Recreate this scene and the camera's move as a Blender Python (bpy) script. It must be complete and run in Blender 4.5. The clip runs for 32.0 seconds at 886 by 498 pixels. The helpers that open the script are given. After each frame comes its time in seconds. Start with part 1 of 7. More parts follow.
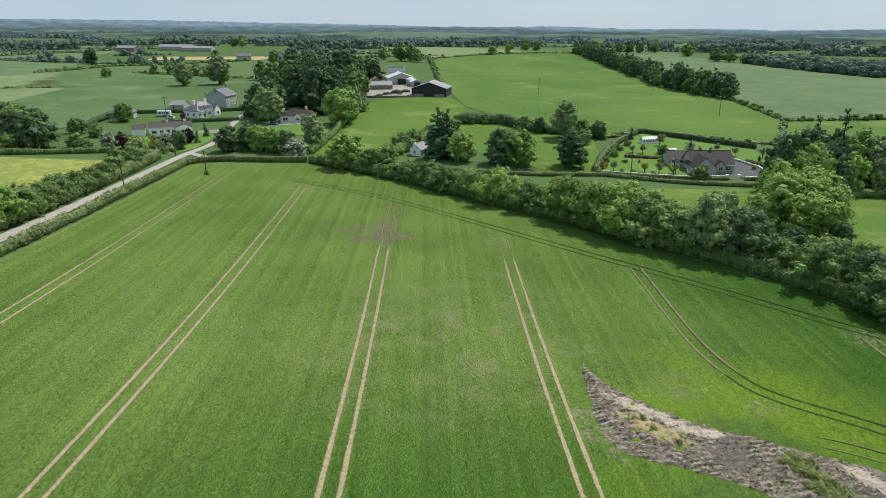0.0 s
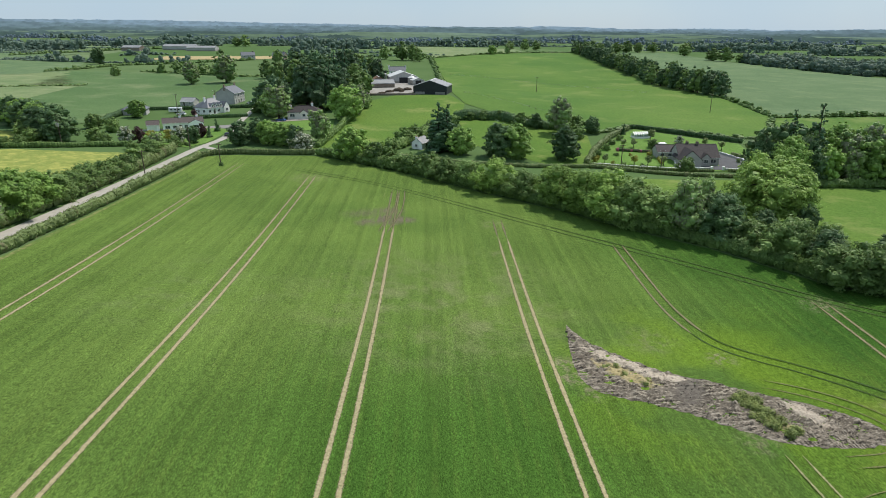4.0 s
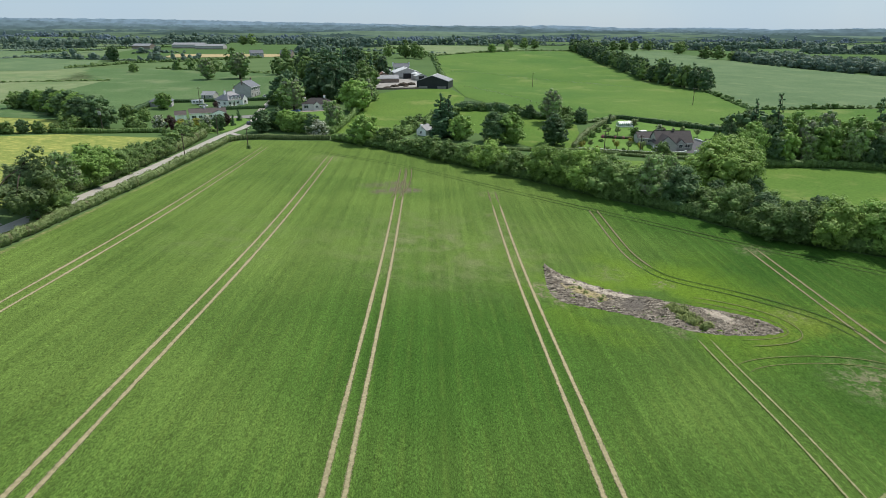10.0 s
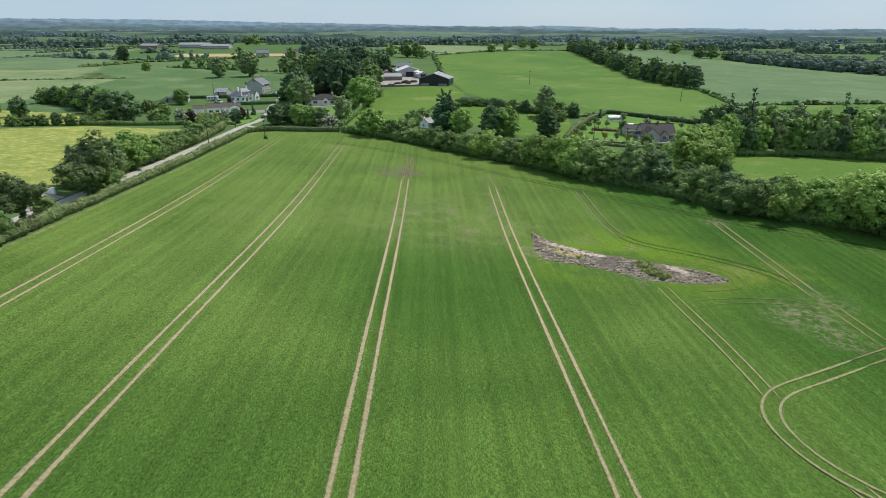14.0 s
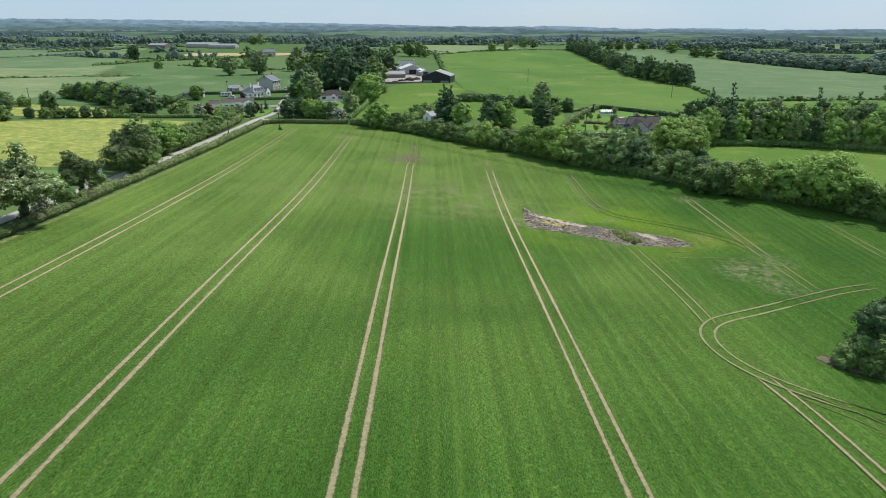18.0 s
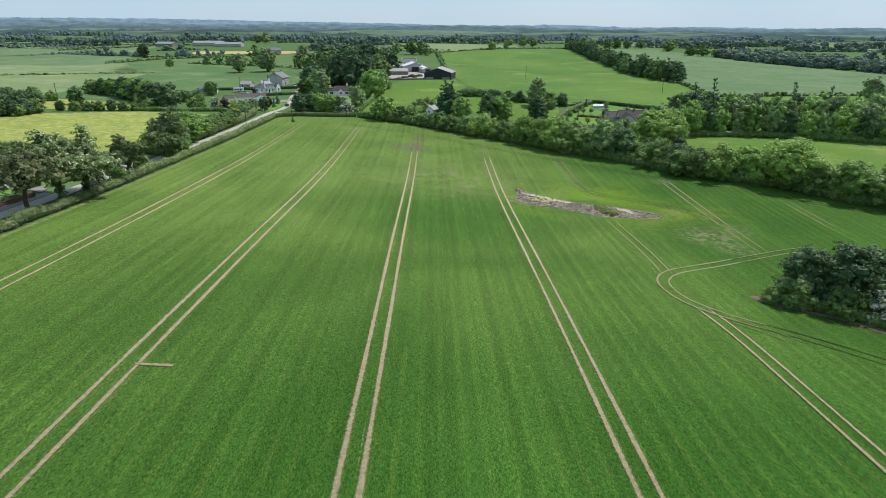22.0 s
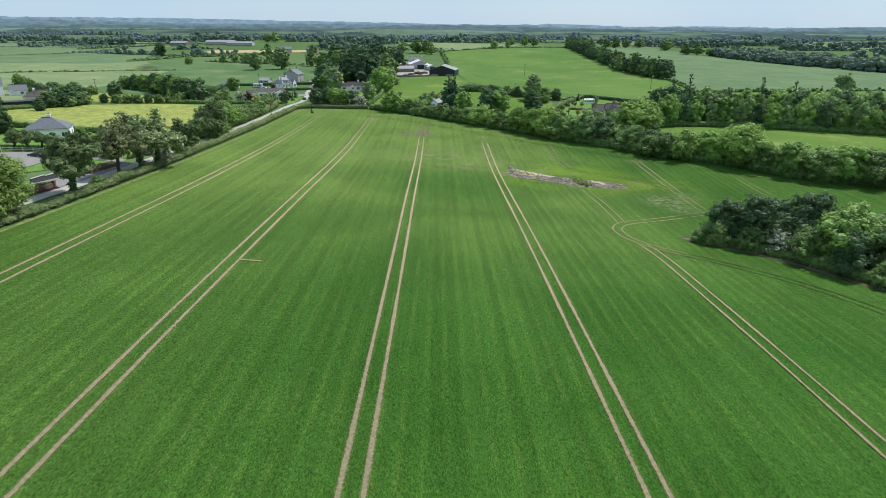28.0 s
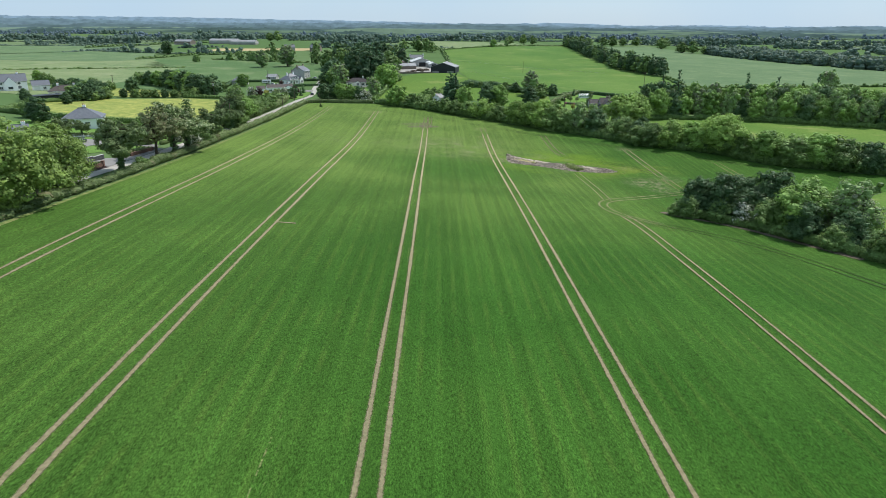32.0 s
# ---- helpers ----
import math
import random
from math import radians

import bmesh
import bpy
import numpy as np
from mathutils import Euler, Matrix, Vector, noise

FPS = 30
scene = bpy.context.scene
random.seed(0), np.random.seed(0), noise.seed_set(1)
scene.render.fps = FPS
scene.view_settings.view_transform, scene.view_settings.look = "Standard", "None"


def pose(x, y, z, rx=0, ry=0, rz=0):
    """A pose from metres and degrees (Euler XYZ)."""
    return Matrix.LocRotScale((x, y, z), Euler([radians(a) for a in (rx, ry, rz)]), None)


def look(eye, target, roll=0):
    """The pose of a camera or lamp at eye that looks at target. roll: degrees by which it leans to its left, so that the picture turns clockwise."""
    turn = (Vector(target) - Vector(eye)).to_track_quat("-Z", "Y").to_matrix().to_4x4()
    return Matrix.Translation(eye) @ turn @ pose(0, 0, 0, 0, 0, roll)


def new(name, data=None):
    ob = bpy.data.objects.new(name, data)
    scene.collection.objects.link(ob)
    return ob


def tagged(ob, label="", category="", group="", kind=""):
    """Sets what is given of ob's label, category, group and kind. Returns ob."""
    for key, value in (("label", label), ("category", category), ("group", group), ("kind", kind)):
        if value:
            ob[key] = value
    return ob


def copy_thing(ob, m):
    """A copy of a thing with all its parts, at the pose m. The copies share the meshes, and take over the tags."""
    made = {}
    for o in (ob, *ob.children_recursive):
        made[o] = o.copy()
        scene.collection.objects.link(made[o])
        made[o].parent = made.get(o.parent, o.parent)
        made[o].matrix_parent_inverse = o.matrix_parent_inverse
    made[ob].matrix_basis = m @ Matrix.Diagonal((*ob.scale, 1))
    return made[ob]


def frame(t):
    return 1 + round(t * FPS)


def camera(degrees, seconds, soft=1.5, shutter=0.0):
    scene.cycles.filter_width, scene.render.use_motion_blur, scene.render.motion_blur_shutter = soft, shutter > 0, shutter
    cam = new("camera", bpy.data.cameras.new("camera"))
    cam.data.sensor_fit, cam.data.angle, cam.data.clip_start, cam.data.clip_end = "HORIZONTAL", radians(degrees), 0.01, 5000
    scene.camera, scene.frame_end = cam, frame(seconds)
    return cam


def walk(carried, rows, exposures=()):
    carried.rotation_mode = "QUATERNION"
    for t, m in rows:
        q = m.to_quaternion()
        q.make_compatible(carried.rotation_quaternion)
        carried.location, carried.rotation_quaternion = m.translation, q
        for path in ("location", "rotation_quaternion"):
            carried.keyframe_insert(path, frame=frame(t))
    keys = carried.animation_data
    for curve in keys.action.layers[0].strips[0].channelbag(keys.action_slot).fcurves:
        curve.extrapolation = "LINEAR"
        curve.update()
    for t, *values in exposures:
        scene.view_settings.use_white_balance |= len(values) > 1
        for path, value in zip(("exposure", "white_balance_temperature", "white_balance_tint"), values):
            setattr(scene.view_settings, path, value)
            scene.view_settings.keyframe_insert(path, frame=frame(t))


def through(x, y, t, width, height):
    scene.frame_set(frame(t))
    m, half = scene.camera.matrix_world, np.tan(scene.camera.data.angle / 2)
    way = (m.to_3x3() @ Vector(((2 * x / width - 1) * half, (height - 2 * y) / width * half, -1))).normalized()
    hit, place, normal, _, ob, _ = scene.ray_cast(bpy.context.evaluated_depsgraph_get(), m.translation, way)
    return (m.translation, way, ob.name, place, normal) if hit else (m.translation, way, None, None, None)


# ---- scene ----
cam = camera(72.0, 32.0, soft=0.9)
PATH = [
    (0, 0.00, 0.00, 40.99, 70.07, 0.0, -1.76),
    (1, -0.16, -2.90, 40.89, 70.09, 0.0, -1.78),
    (2, -0.25, -5.72, 40.82, 70.10, 0.0, -1.77),
    (3, -0.15, -8.56, 40.91, 70.06, 0.0, -1.72),
    (6, -0.27, -19.31, 41.05, 70.09, 0.0, -1.65),
    (7, -0.56, -23.39, 41.09, 70.09, 0.0, -1.67),
    (8, -0.90, -28.02, 40.95, 70.07, 0.0, -1.64),
    (9, -1.22, -32.70, 40.77, 70.05, 0.0, -1.64),
    (10, -1.22, -37.59, 40.76, 69.99, 0.0, -1.58),
    (11, -1.23, -42.38, 40.96, 69.94, 0.0, -1.53),
    (12, -1.46, -47.34, 40.98, 69.91, 0.0, -1.52),
    (13, -1.83, -52.47, 40.87, 69.97, 0.0, -1.56),
    (14, -2.09, -57.28, 40.69, 70.02, 0.0, -1.54),
    (17, -2.47, -71.52, 40.32, 70.03, 0.0, -1.37),
    (18, -2.59, -76.21, 40.31, 70.04, 0.0, -1.38),
    (19, -2.91, -80.75, 40.25, 70.04, 0.0, -1.38),
    (20, -2.96, -85.56, 40.20, 70.00, 0.0, -1.36),
    (21, -3.15, -90.70, 40.27, 69.99, 0.0, -1.28),
    (22, -3.24, -95.98, 40.44, 69.94, 0.0, -1.28),
    (23, -3.20, -101.24, 40.65, 69.91, 0.0, -1.21),
    (24, -3.22, -106.43, 40.84, 69.89, 0.0, -1.18),
    (25, -3.37, -111.80, 41.06, 69.90, 0.0, -1.11),
    (28, -3.73, -127.80, 41.27, 69.87, 0.0, -0.91),
    (29, -4.26, -132.47, 41.22, 69.81, 0.0, -0.95),
    (30, -4.92, -136.96, 41.08, 69.77, 0.0, -0.98),
    (31, -5.19, -141.32, 41.08, 69.78, 0.0, -1.00),
    (32, -5.34, -145.46, 40.96, 69.79, 0.0, -0.97),
]
walk(cam, [(t, pose(*p)) for t, *p in PATH], exposures=[(0, -0.02, 6400, 12.5), (8, 0.0, 6350, 12.5), (11, -0.04, 6330, 12.5), (16, 0.02, 6260, 12.2), (20, 0.07, 6200, 12.0), (32, 0.14, 6100, 12.0)])

# ---- light ----
SUN_AZ, SUN_EL = radians(48), radians(57)   # clockwise from +y, above the horizon
world = bpy.data.worlds.new("sky")
scene.world = world
world.use_nodes = True
wn = world.node_tree.nodes
sky = wn.new("ShaderNodeTexSky")
sky.sky_type, sky.sun_disc = "NISHITA", False
sky.sun_elevation, sky.sun_rotation = SUN_EL, SUN_AZ
sky.air_density, sky.dust_density, sky.ozone_density = 1.0, 0.4, 2.0
wn["Background"].inputs["Strength"].default_value = 0.115
veil = wn.new("ShaderNodeMix")          # thin bright cloud over most of the clear sky
veil.data_type = "RGBA"
puffs = wn.new("ShaderNodeTexNoise")
puffs.inputs["Scale"].default_value, puffs.inputs["Detail"].default_value = 2.5, 4.0
spread_map = wn.new("ShaderNodeMapRange")
spread_map.inputs["From Min"].default_value, spread_map.inputs["From Max"].default_value = 0.35, 0.65
spread_map.inputs["To Min"].default_value, spread_map.inputs["To Max"].default_value = 0.72, 0.92
world.node_tree.links.new(puffs.outputs["Fac"], spread_map.inputs["Value"])
world.node_tree.links.new(spread_map.outputs["Result"], veil.inputs[0])
world.node_tree.links.new(sky.outputs[0], veil.inputs[6])
veil.inputs[7].default_value = (3.95, 5.25, 6.2, 1)
world.node_tree.links.new(veil.outputs[2], wn["Background"].inputs["Color"])
sun = new("sun", bpy.data.lights.new("sun", "SUN"))
sun.data.energy, sun.data.angle, sun.data.color = 4.4, radians(1.5), (1.0, 0.95, 0.86)
toward = Vector((math.sin(SUN_AZ) * math.cos(SUN_EL), math.cos(SUN_AZ) * math.cos(SUN_EL), math.sin(SUN_EL)))
sun.matrix_basis = look(toward * 200, (0, 0, 0))

# ---- materials ----


class Nodes:
    """Short hand for building a node material."""

    def __init__(self, name):
        self.m = bpy.data.materials.new(name)
        self.m.use_nodes = True
        self.t = self.m.node_tree
        self.b = self.t.nodes["Principled BSDF"]
        self.pos = self.t.nodes.new("ShaderNodeNewGeometry").outputs["Position"]

    def add(self, kind, **inputs):
        n = self.t.nodes.new(kind)
        for k, v in inputs.items():
            self.put(n, k, v)
        return n

    def put(self, n, key, v):
        sock = n.inputs[int(key[1:])] if key[0] == "i" and key[1:].isdigit() else n.inputs[key.replace("_", " ")]
        if isinstance(v, bpy.types.NodeSocket):
            self.t.links.new(v, sock)
        else:
            sock.default_value = v

    def noise(self, scale, detail=3.0, vec=None, rough=0.55):
        return self.add("ShaderNodeTexNoise", Vector=vec or self.pos, Scale=scale, Detail=detail, Roughness=rough).outputs["Fac"]

    def ramp(self, fac, lo, hi):
        n = self.add("ShaderNodeMapRange", Value=fac)
        n.inputs["From Min"].default_value, n.inputs["From Max"].default_value = lo, hi
        n.interpolation_type = "SMOOTHSTEP"
        return n.outputs["Result"]

    def mix(self, fac, a, b):
        n = self.t.nodes.new("ShaderNodeMix")
        n.data_type = "RGBA"
        for i, v in ((0, fac), (6, a), (7, b)):
            if isinstance(v, bpy.types.NodeSocket):
                self.t.links.new(v, n.inputs[i])
            else:
                n.inputs[i].default_value = (*v, 1) if isinstance(v, tuple) and len(v) == 3 else v
        return n.outputs[2]

    def math(self, op, a, b=0.0, c=0.0):
        n = self.add("ShaderNodeMath", i0=a, i1=b, i2=c)
        n.operation = op
        return n.outputs[0]

    def stretch(self, sx, sy, sz, vec=None, rot=0.0):
        n = self.add("ShaderNodeMapping", Vector=vec or self.pos)
        n.inputs["Scale"].default_value = (sx, sy, sz)
        n.inputs["Rotation"].default_value = (0, 0, rot)
        return n.outputs[0]

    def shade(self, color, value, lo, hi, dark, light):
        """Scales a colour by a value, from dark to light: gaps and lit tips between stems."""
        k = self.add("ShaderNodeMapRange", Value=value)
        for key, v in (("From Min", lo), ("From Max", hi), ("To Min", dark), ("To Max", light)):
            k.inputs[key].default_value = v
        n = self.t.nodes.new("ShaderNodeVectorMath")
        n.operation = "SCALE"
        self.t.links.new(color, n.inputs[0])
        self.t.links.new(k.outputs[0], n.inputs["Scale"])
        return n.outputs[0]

    def near(self, x, y, r0, r1):
        """1 within r0 of a place in the plan, falling to 0 at r1."""
        flat = self.stretch(1, 1, 0)
        d = self.t.nodes.new("ShaderNodeVectorMath")
        d.operation = "DISTANCE"
        self.t.links.new(flat, d.inputs[0])
        d.inputs[1].default_value = (x, y, 0)
        return self.ramp(d.outputs["Value"], r1, r0)

    def oval(self, x, y, along, across, turn, fray):
        """1 in an oval patch of the plan, fraying out at its rim."""
        s = self.add("ShaderNodeSeparateXYZ", Vector=self.pos)
        dx, dy = self.math("SUBTRACT", s.outputs[0], x), self.math("SUBTRACT", s.outputs[1], y)
        a = self.math("ADD", self.math("MULTIPLY", dx, math.cos(turn) / along), self.math("MULTIPLY", dy, math.sin(turn) / along))
        b = self.math("ADD", self.math("MULTIPLY", dx, -math.sin(turn) / across), self.math("MULTIPLY", dy, math.cos(turn) / across))
        d = self.math("SQRT", self.math("ADD", self.math("MULTIPLY", a, a), self.math("MULTIPLY", b, b)))
        return self.ramp(self.math("ADD", d, self.math("MULTIPLY", self.math("SUBTRACT", fray, 0.5), 2.2)), 1.15, 0.70)

    def bump(self, height, strength, distance):
        n = self.add("ShaderNodeBump", Height=height, Strength=strength, Distance=distance)
        self.t.links.new(n.outputs[0], self.b.inputs["Normal"])

    def done(self, color, rough=0.8, spec=0.3, metal=0.0):
        self.put(self.b, "Base_Color", color if isinstance(color, bpy.types.NodeSocket) else (*color, 1))
        self.b.inputs["Roughness"].default_value = rough
        self.b.inputs["Specular IOR Level"].default_value = spec
        self.b.inputs["Metallic"].default_value = metal
        return self.m


def plain(name, color, dark=0.75, scale=1.2, rough=0.8, spec=0.3, metal=0.0, relief=0.02, stain=0.35):
    """A surface with grain and weathering at two scales."""
    n = Nodes(name)
    low = tuple(c * dark for c in color)
    c = n.mix(n.ramp(n.noise(scale, 4), 0.3, 0.7), low, color)
    c = n.mix(n.math("MULTIPLY", n.ramp(n.noise(scale * 9, 3), 0.4, 0.75), stain), c, tuple(x * 0.8 for x in low))
    n.bump(n.noise(scale * 14, 3), 0.4, relief)
    return n.done(c, rough, spec, metal)


def grass(name, a, b, straw=None, scale=0.05, straw_amount=0.5):
    """Pasture: two greens in drifts, tufts, and dry or flowering patches."""
    n = Nodes(name)
    c = n.mix(n.ramp(n.noise(scale, 4), 0.35, 0.65), a, b)
    tuft = n.noise(1.1, 4)
    c = n.mix(n.math("MULTIPLY", n.ramp(tuft, 0.35, 0.7), 0.45), c, tuple(x * 0.62 for x in a))
    c = n.shade(c, n.noise(2.6, 4, rough=0.65), 0.34, 0.66, 0.84, 1.16)
    if straw:
        p = n.ramp(n.noise(scale * 3.1, 5, rough=0.65), 0.62 - 0.3 * straw_amount, 0.72)
        c = n.mix(n.math("MULTIPLY", p, 0.8), c, straw)
    n.bump(tuft, 0.5, 0.12)
    return n.done(c, 0.9, 0.05)


def leaves(name, dark, light, tint=None, through=0.22, amount=0.5, spec=0.14):
    """Foliage: colour varies spray by spray, bough by bough and tree by tree; some light passes through."""
    dark, light = (dark[0] * 0.76, dark[1] * 0.76, dark[2] * 0.96), (light[0] * 1.12, light[1] * 1.12, light[2] * 1.40)
    n = Nodes(name)
    info = n.t.nodes.new("ShaderNodeObjectInfo")
    isl = n.t.nodes.new("ShaderNodeNewGeometry").outputs["Random Per Island"]
    f = n.math("ADD", n.math("MULTIPLY", isl, 0.36), n.math("MULTIPLY", info.outputs["Random"], 0.50))
    f = n.math("ADD", f, n.math("MULTIPLY", n.ramp(n.noise(0.9, 2), 0.35, 0.65), 0.25))
    c = n.mix(f, dark, light)
    c = n.mix(n.math("MULTIPLY", n.ramp(n.noise(0.28, 3), 0.42, 0.7), 0.35), c, tuple(x * 0.7 for x in dark))
    if tint:
        n2 = n.math("GREATER_THAN", isl, 1 - amount)
        c = n.mix(n2, c, tint)
    n.done(c, 0.52, spec)
    tr = n.add("ShaderNodeBsdfTranslucent", Color=n.mix(0.40, c, (0.27, 0.37, 0.10)))
    ms = n.t.nodes.new("ShaderNodeMixShader")
    ms.inputs[0].default_value = through
    n.t.links.new(n.b.outputs[0], ms.inputs[1])
    n.t.links.new(tr.outputs[0], ms.inputs[2])
    n.t.links.new(ms.outputs[0], n.t.nodes["Material Output"].inputs["Surface"])
    return n.m


ROW = 0.0087   # the drill rows lean this far from +y


# thin, scuffed places in the crop: x, y, inner and outer reach, how bare
THIN = ((-33.5, 161, 1, 8, 0.5), (15.5, 122, 0.5, 5, 0.4), (14.6, 104, 0.3, 3, 0.3), (41.6, 63, 0.5, 3.0, 0.85), (33, 68.5, 1, 6, 0.35), (18.6, 61, 0.3, 3.0, 0.85), (18.9, 57, 0.3, 3.2, 0.85), (20.6, 53.4, 0.3, 2.6, 0.8), (66, 79, 0.5, 5, 0.55), (37, 44, 0.5, 3.5, 0.5), (58, 30, 1, 9, 0.7), (60, 22, 0.5, 6, 0.6), (66, 35, 1, 7, 0.4), (58, 50, 0.5, 4, 0.4))


def crop_material():
    n = Nodes("young_crop")
    xyz = n.add("ShaderNodeSeparateXYZ", Vector=n.pos)
    # deeper green at the upper end of the field, eastwards and round the middle; paler and yellower lower down
    greenness = n.ramp(n.math("ADD", xyz.outputs[1], n.math("MULTIPLY", n.math("SUBTRACT", n.noise(0.02, 2), 0.5), 60.0)), 72.0, -76.0)
    easting = n.math("ADD", xyz.outputs[0], n.math("MULTIPLY", n.math("SUBTRACT", n.noise(0.02, 2), 0.5), 30.0))
    greenness = n.math("MAXIMUM", greenness, n.math("MULTIPLY", n.ramp(easting, 18.0, 60.0), 0.82))
    greenness = n.math("MAXIMUM", greenness, n.math("MULTIPLY", n.near(2, 34, 8, 46), 0.78))
    # paler westwards: sunlit blade sides, as seen looking that way, painted into the colour
    greenness = n.math("MULTIPLY", greenness, n.math("ADD", n.math("MULTIPLY", n.ramp(xyz.outputs[0], -56.0, 8.0), 0.36), 0.68))
    a = n.mix(greenness, (0.081, 0.132, 0.027), (0.0268, 0.077, 0.0096))
    b = n.mix(greenness, (0.105, 0.161, 0.034), (0.0360, 0.093, 0.0125))
    c = n.mix(n.ramp(n.noise(0.035, 3), 0.35, 0.65), a, b)
    # bands of the drill, along the rows
    c = n.shade(c, n.noise(1.0, 2, n.stretch(0.48, 0.004, 0.0, rot=-ROW)), 0.40, 0.66, 0.92, 1.12)
    lane = n.math("SUBTRACT", xyz.outputs[0], n.math("MULTIPLY", xyz.outputs[1], ROW))
    wave = n.math("SINE", n.math("ADD", n.math("MULTIPLY", lane, 3.02), n.math("MULTIPLY", n.noise(0.05, 2), 2.0)))
    c = n.mix(n.math("MULTIPLY", n.ramp(wave, -0.2, 1.0), n.ramp(n.noise(0.06, 3), 0.3, 0.6)), c, n.shade(c, wave, -1.0, 1.0, 1.04, 1.09))
    line = n.math("MULTIPLY", n.ramp(wave, 0.2, 1.0), n.ramp(n.noise(0.11, 4), 0.38, 0.62))
    c = n.mix(n.math("MULTIPLY", line, 0.16), c, (0.120, 0.165, 0.030))
    rows = n.noise(1.0, 2, n.stretch(3.4, 0.10, 0.0, rot=-ROW))
    c = n.shade(c, rows, 0.45, 0.75, 0.98, 1.09)
    # thin, gappy lines where a spout ran short
    gap = n.noise(1.0, 2, n.stretch(1.25, 0.016, 0.0, rot=-ROW))
    c = n.mix(n.math("MULTIPLY", n.math("MULTIPLY", n.ramp(gap, 0.70, 0.78), n.ramp(n.noise(1.6, 3), 0.45, 0.6)), 0.6), c, (0.24, 0.25, 0.10))
    # weak growth on the knoll and yellowing in the hollow
    weak = n.math("MULTIPLY", n.near(2, 80, 4, 34), n.ramp(n.noise(0.16, 5, rough=0.7), 0.40, 0.70))
    c = n.mix(n.math("MULTIPLY", weak, 0.95), c, (0.150, 0.175, 0.070))
    weak2 = n.math("MULTIPLY", n.near(-38, 78, 2, 22), n.ramp(n.noise(0.2, 5, rough=0.7), 0.45, 0.72))
    c = n.mix(n.math("MULTIPLY", weak2, 0.7), c, (0.135, 0.172, 0.062))
    wet = n.math("MULTIPLY", n.near(37, 58, 8, 32), n.ramp(n.noise(0.07, 3), 0.38, 0.62))
    c = n.mix(n.math("MULTIPLY", wet, 0.62), c, (0.122, 0.198, 0.014))
    wet2 = n.math("MULTIPLY", n.near(60, 44, 4, 22), n.ramp(n.noise(0.10, 3), 0.45, 0.7))
    c = n.mix(n.math("MULTIPLY", wet2, 0.5), c, (0.155, 0.190, 0.028))
    streak = n.ramp(n.noise(1.0, 5, n.stretch(1.5, 0.14, 0.0), rough=0.7), 0.34, 0.54)
    for x, y, r0, r1, much in ((-8.6, 124, 1.5, 5.5, 1.0), (-8.6, 131, 0.8, 4.5, 0.8), (-13.6, 121, 0.5, 4.0, 0.8), (-13.4, 129, 0.3, 5.0, 0.5), (-4.4, 124, 0.3, 3.2, 0.7), (-17, 127, 0.3, 4.5, 0.4)):
        spot = n.math("MULTIPLY", n.near(x, y, r0, r1), streak)
        c = n.mix(n.math("MULTIPLY", spot, much), c, (0.132, 0.110, 0.080))
    thin = n.ramp(n.noise(0.8, 5, rough=0.75), 0.44, 0.60)
    for x, y, r0, r1, much in THIN:
        c = n.mix(n.math("MULTIPLY", n.math("MULTIPLY", n.near(x, y, r0, r1), thin), much), c, (0.205, 0.180, 0.115))
    # tufts and single plants; their lit tips and shaded gaps are put into the colour
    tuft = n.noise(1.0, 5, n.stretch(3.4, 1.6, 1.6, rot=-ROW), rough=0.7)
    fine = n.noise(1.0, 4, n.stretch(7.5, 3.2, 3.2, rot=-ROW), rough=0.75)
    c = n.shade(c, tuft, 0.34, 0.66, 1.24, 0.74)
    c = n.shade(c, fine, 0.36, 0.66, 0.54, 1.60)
    n.bump(n.math("ADD", tuft, n.math("MULTIPLY", fine, 0.5)), 0.7, 0.16)
    return n.done(c, 0.9, 0.05)


def track_material(name, soil, soil_dark, south, north):
    """A wheel track: bare soil with ragged edges where the crop creeps in; worn narrower to the south."""
    n = Nodes(name)
    uv = n.t.nodes.new("ShaderNodeUVMap")
    x = n.t.nodes.new("ShaderNodeSeparateXYZ")
    n.t.links.new(uv.outputs[0], x.inputs[0])
    side = n.math("ABSOLUTE", n.math("SUBTRACT", x.outputs[0], 0.5))
    edge = n.math("ADD", n.math("MULTIPLY", side, 2.0), n.math("MULTIPLY", n.math("SUBTRACT", n.noise(2.2, 5, rough=0.7), 0.5), 0.95))
    edge = n.math("ADD", edge, n.math("MULTIPLY", n.math("SUBTRACT", n.noise(0.09, 2), 0.5), 0.6))
    y = n.t.nodes.new("ShaderNodeSeparateXYZ")
    n.t.links.new(n.pos, y.inputs[0])
    worn = n.math("ADD", n.math("MULTIPLY", n.ramp(y.outputs[1], -60.0, 70.0), north - south), south)
    worn = n.math("SUBTRACT", worn, n.math("MULTIPLY", n.ramp(y.outputs[1], 70.0, 165.0), 0.15))     # the crop closes in at the far end
    bare = n.ramp(n.math("SUBTRACT", worn, edge), -0.34, 0.24)
    c = n.mix(n.ramp(n.noise(3.0, 4), 0.35, 0.65), soil, soil_dark)
    c = n.shade(c, y.outputs[1], -80.0, 60.0, 0.60, 1.0)      # darker towards the south
    c = n.shade(c, y.outputs[1], 30.0, 130.0, 1.0, 0.72)      # and browner up the field
    c = n.mix(n.math("MULTIPLY", n.ramp(n.noise(1.7, 4), 0.58, 0.72), 0.55), c, (0.090, 0.120, 0.040))
    n.bump(n.noise(7.0, 4), 0.6, 0.05)
    n.put(n.b, "Alpha", bare)
    return n.done(c, 0.9, 0.1)


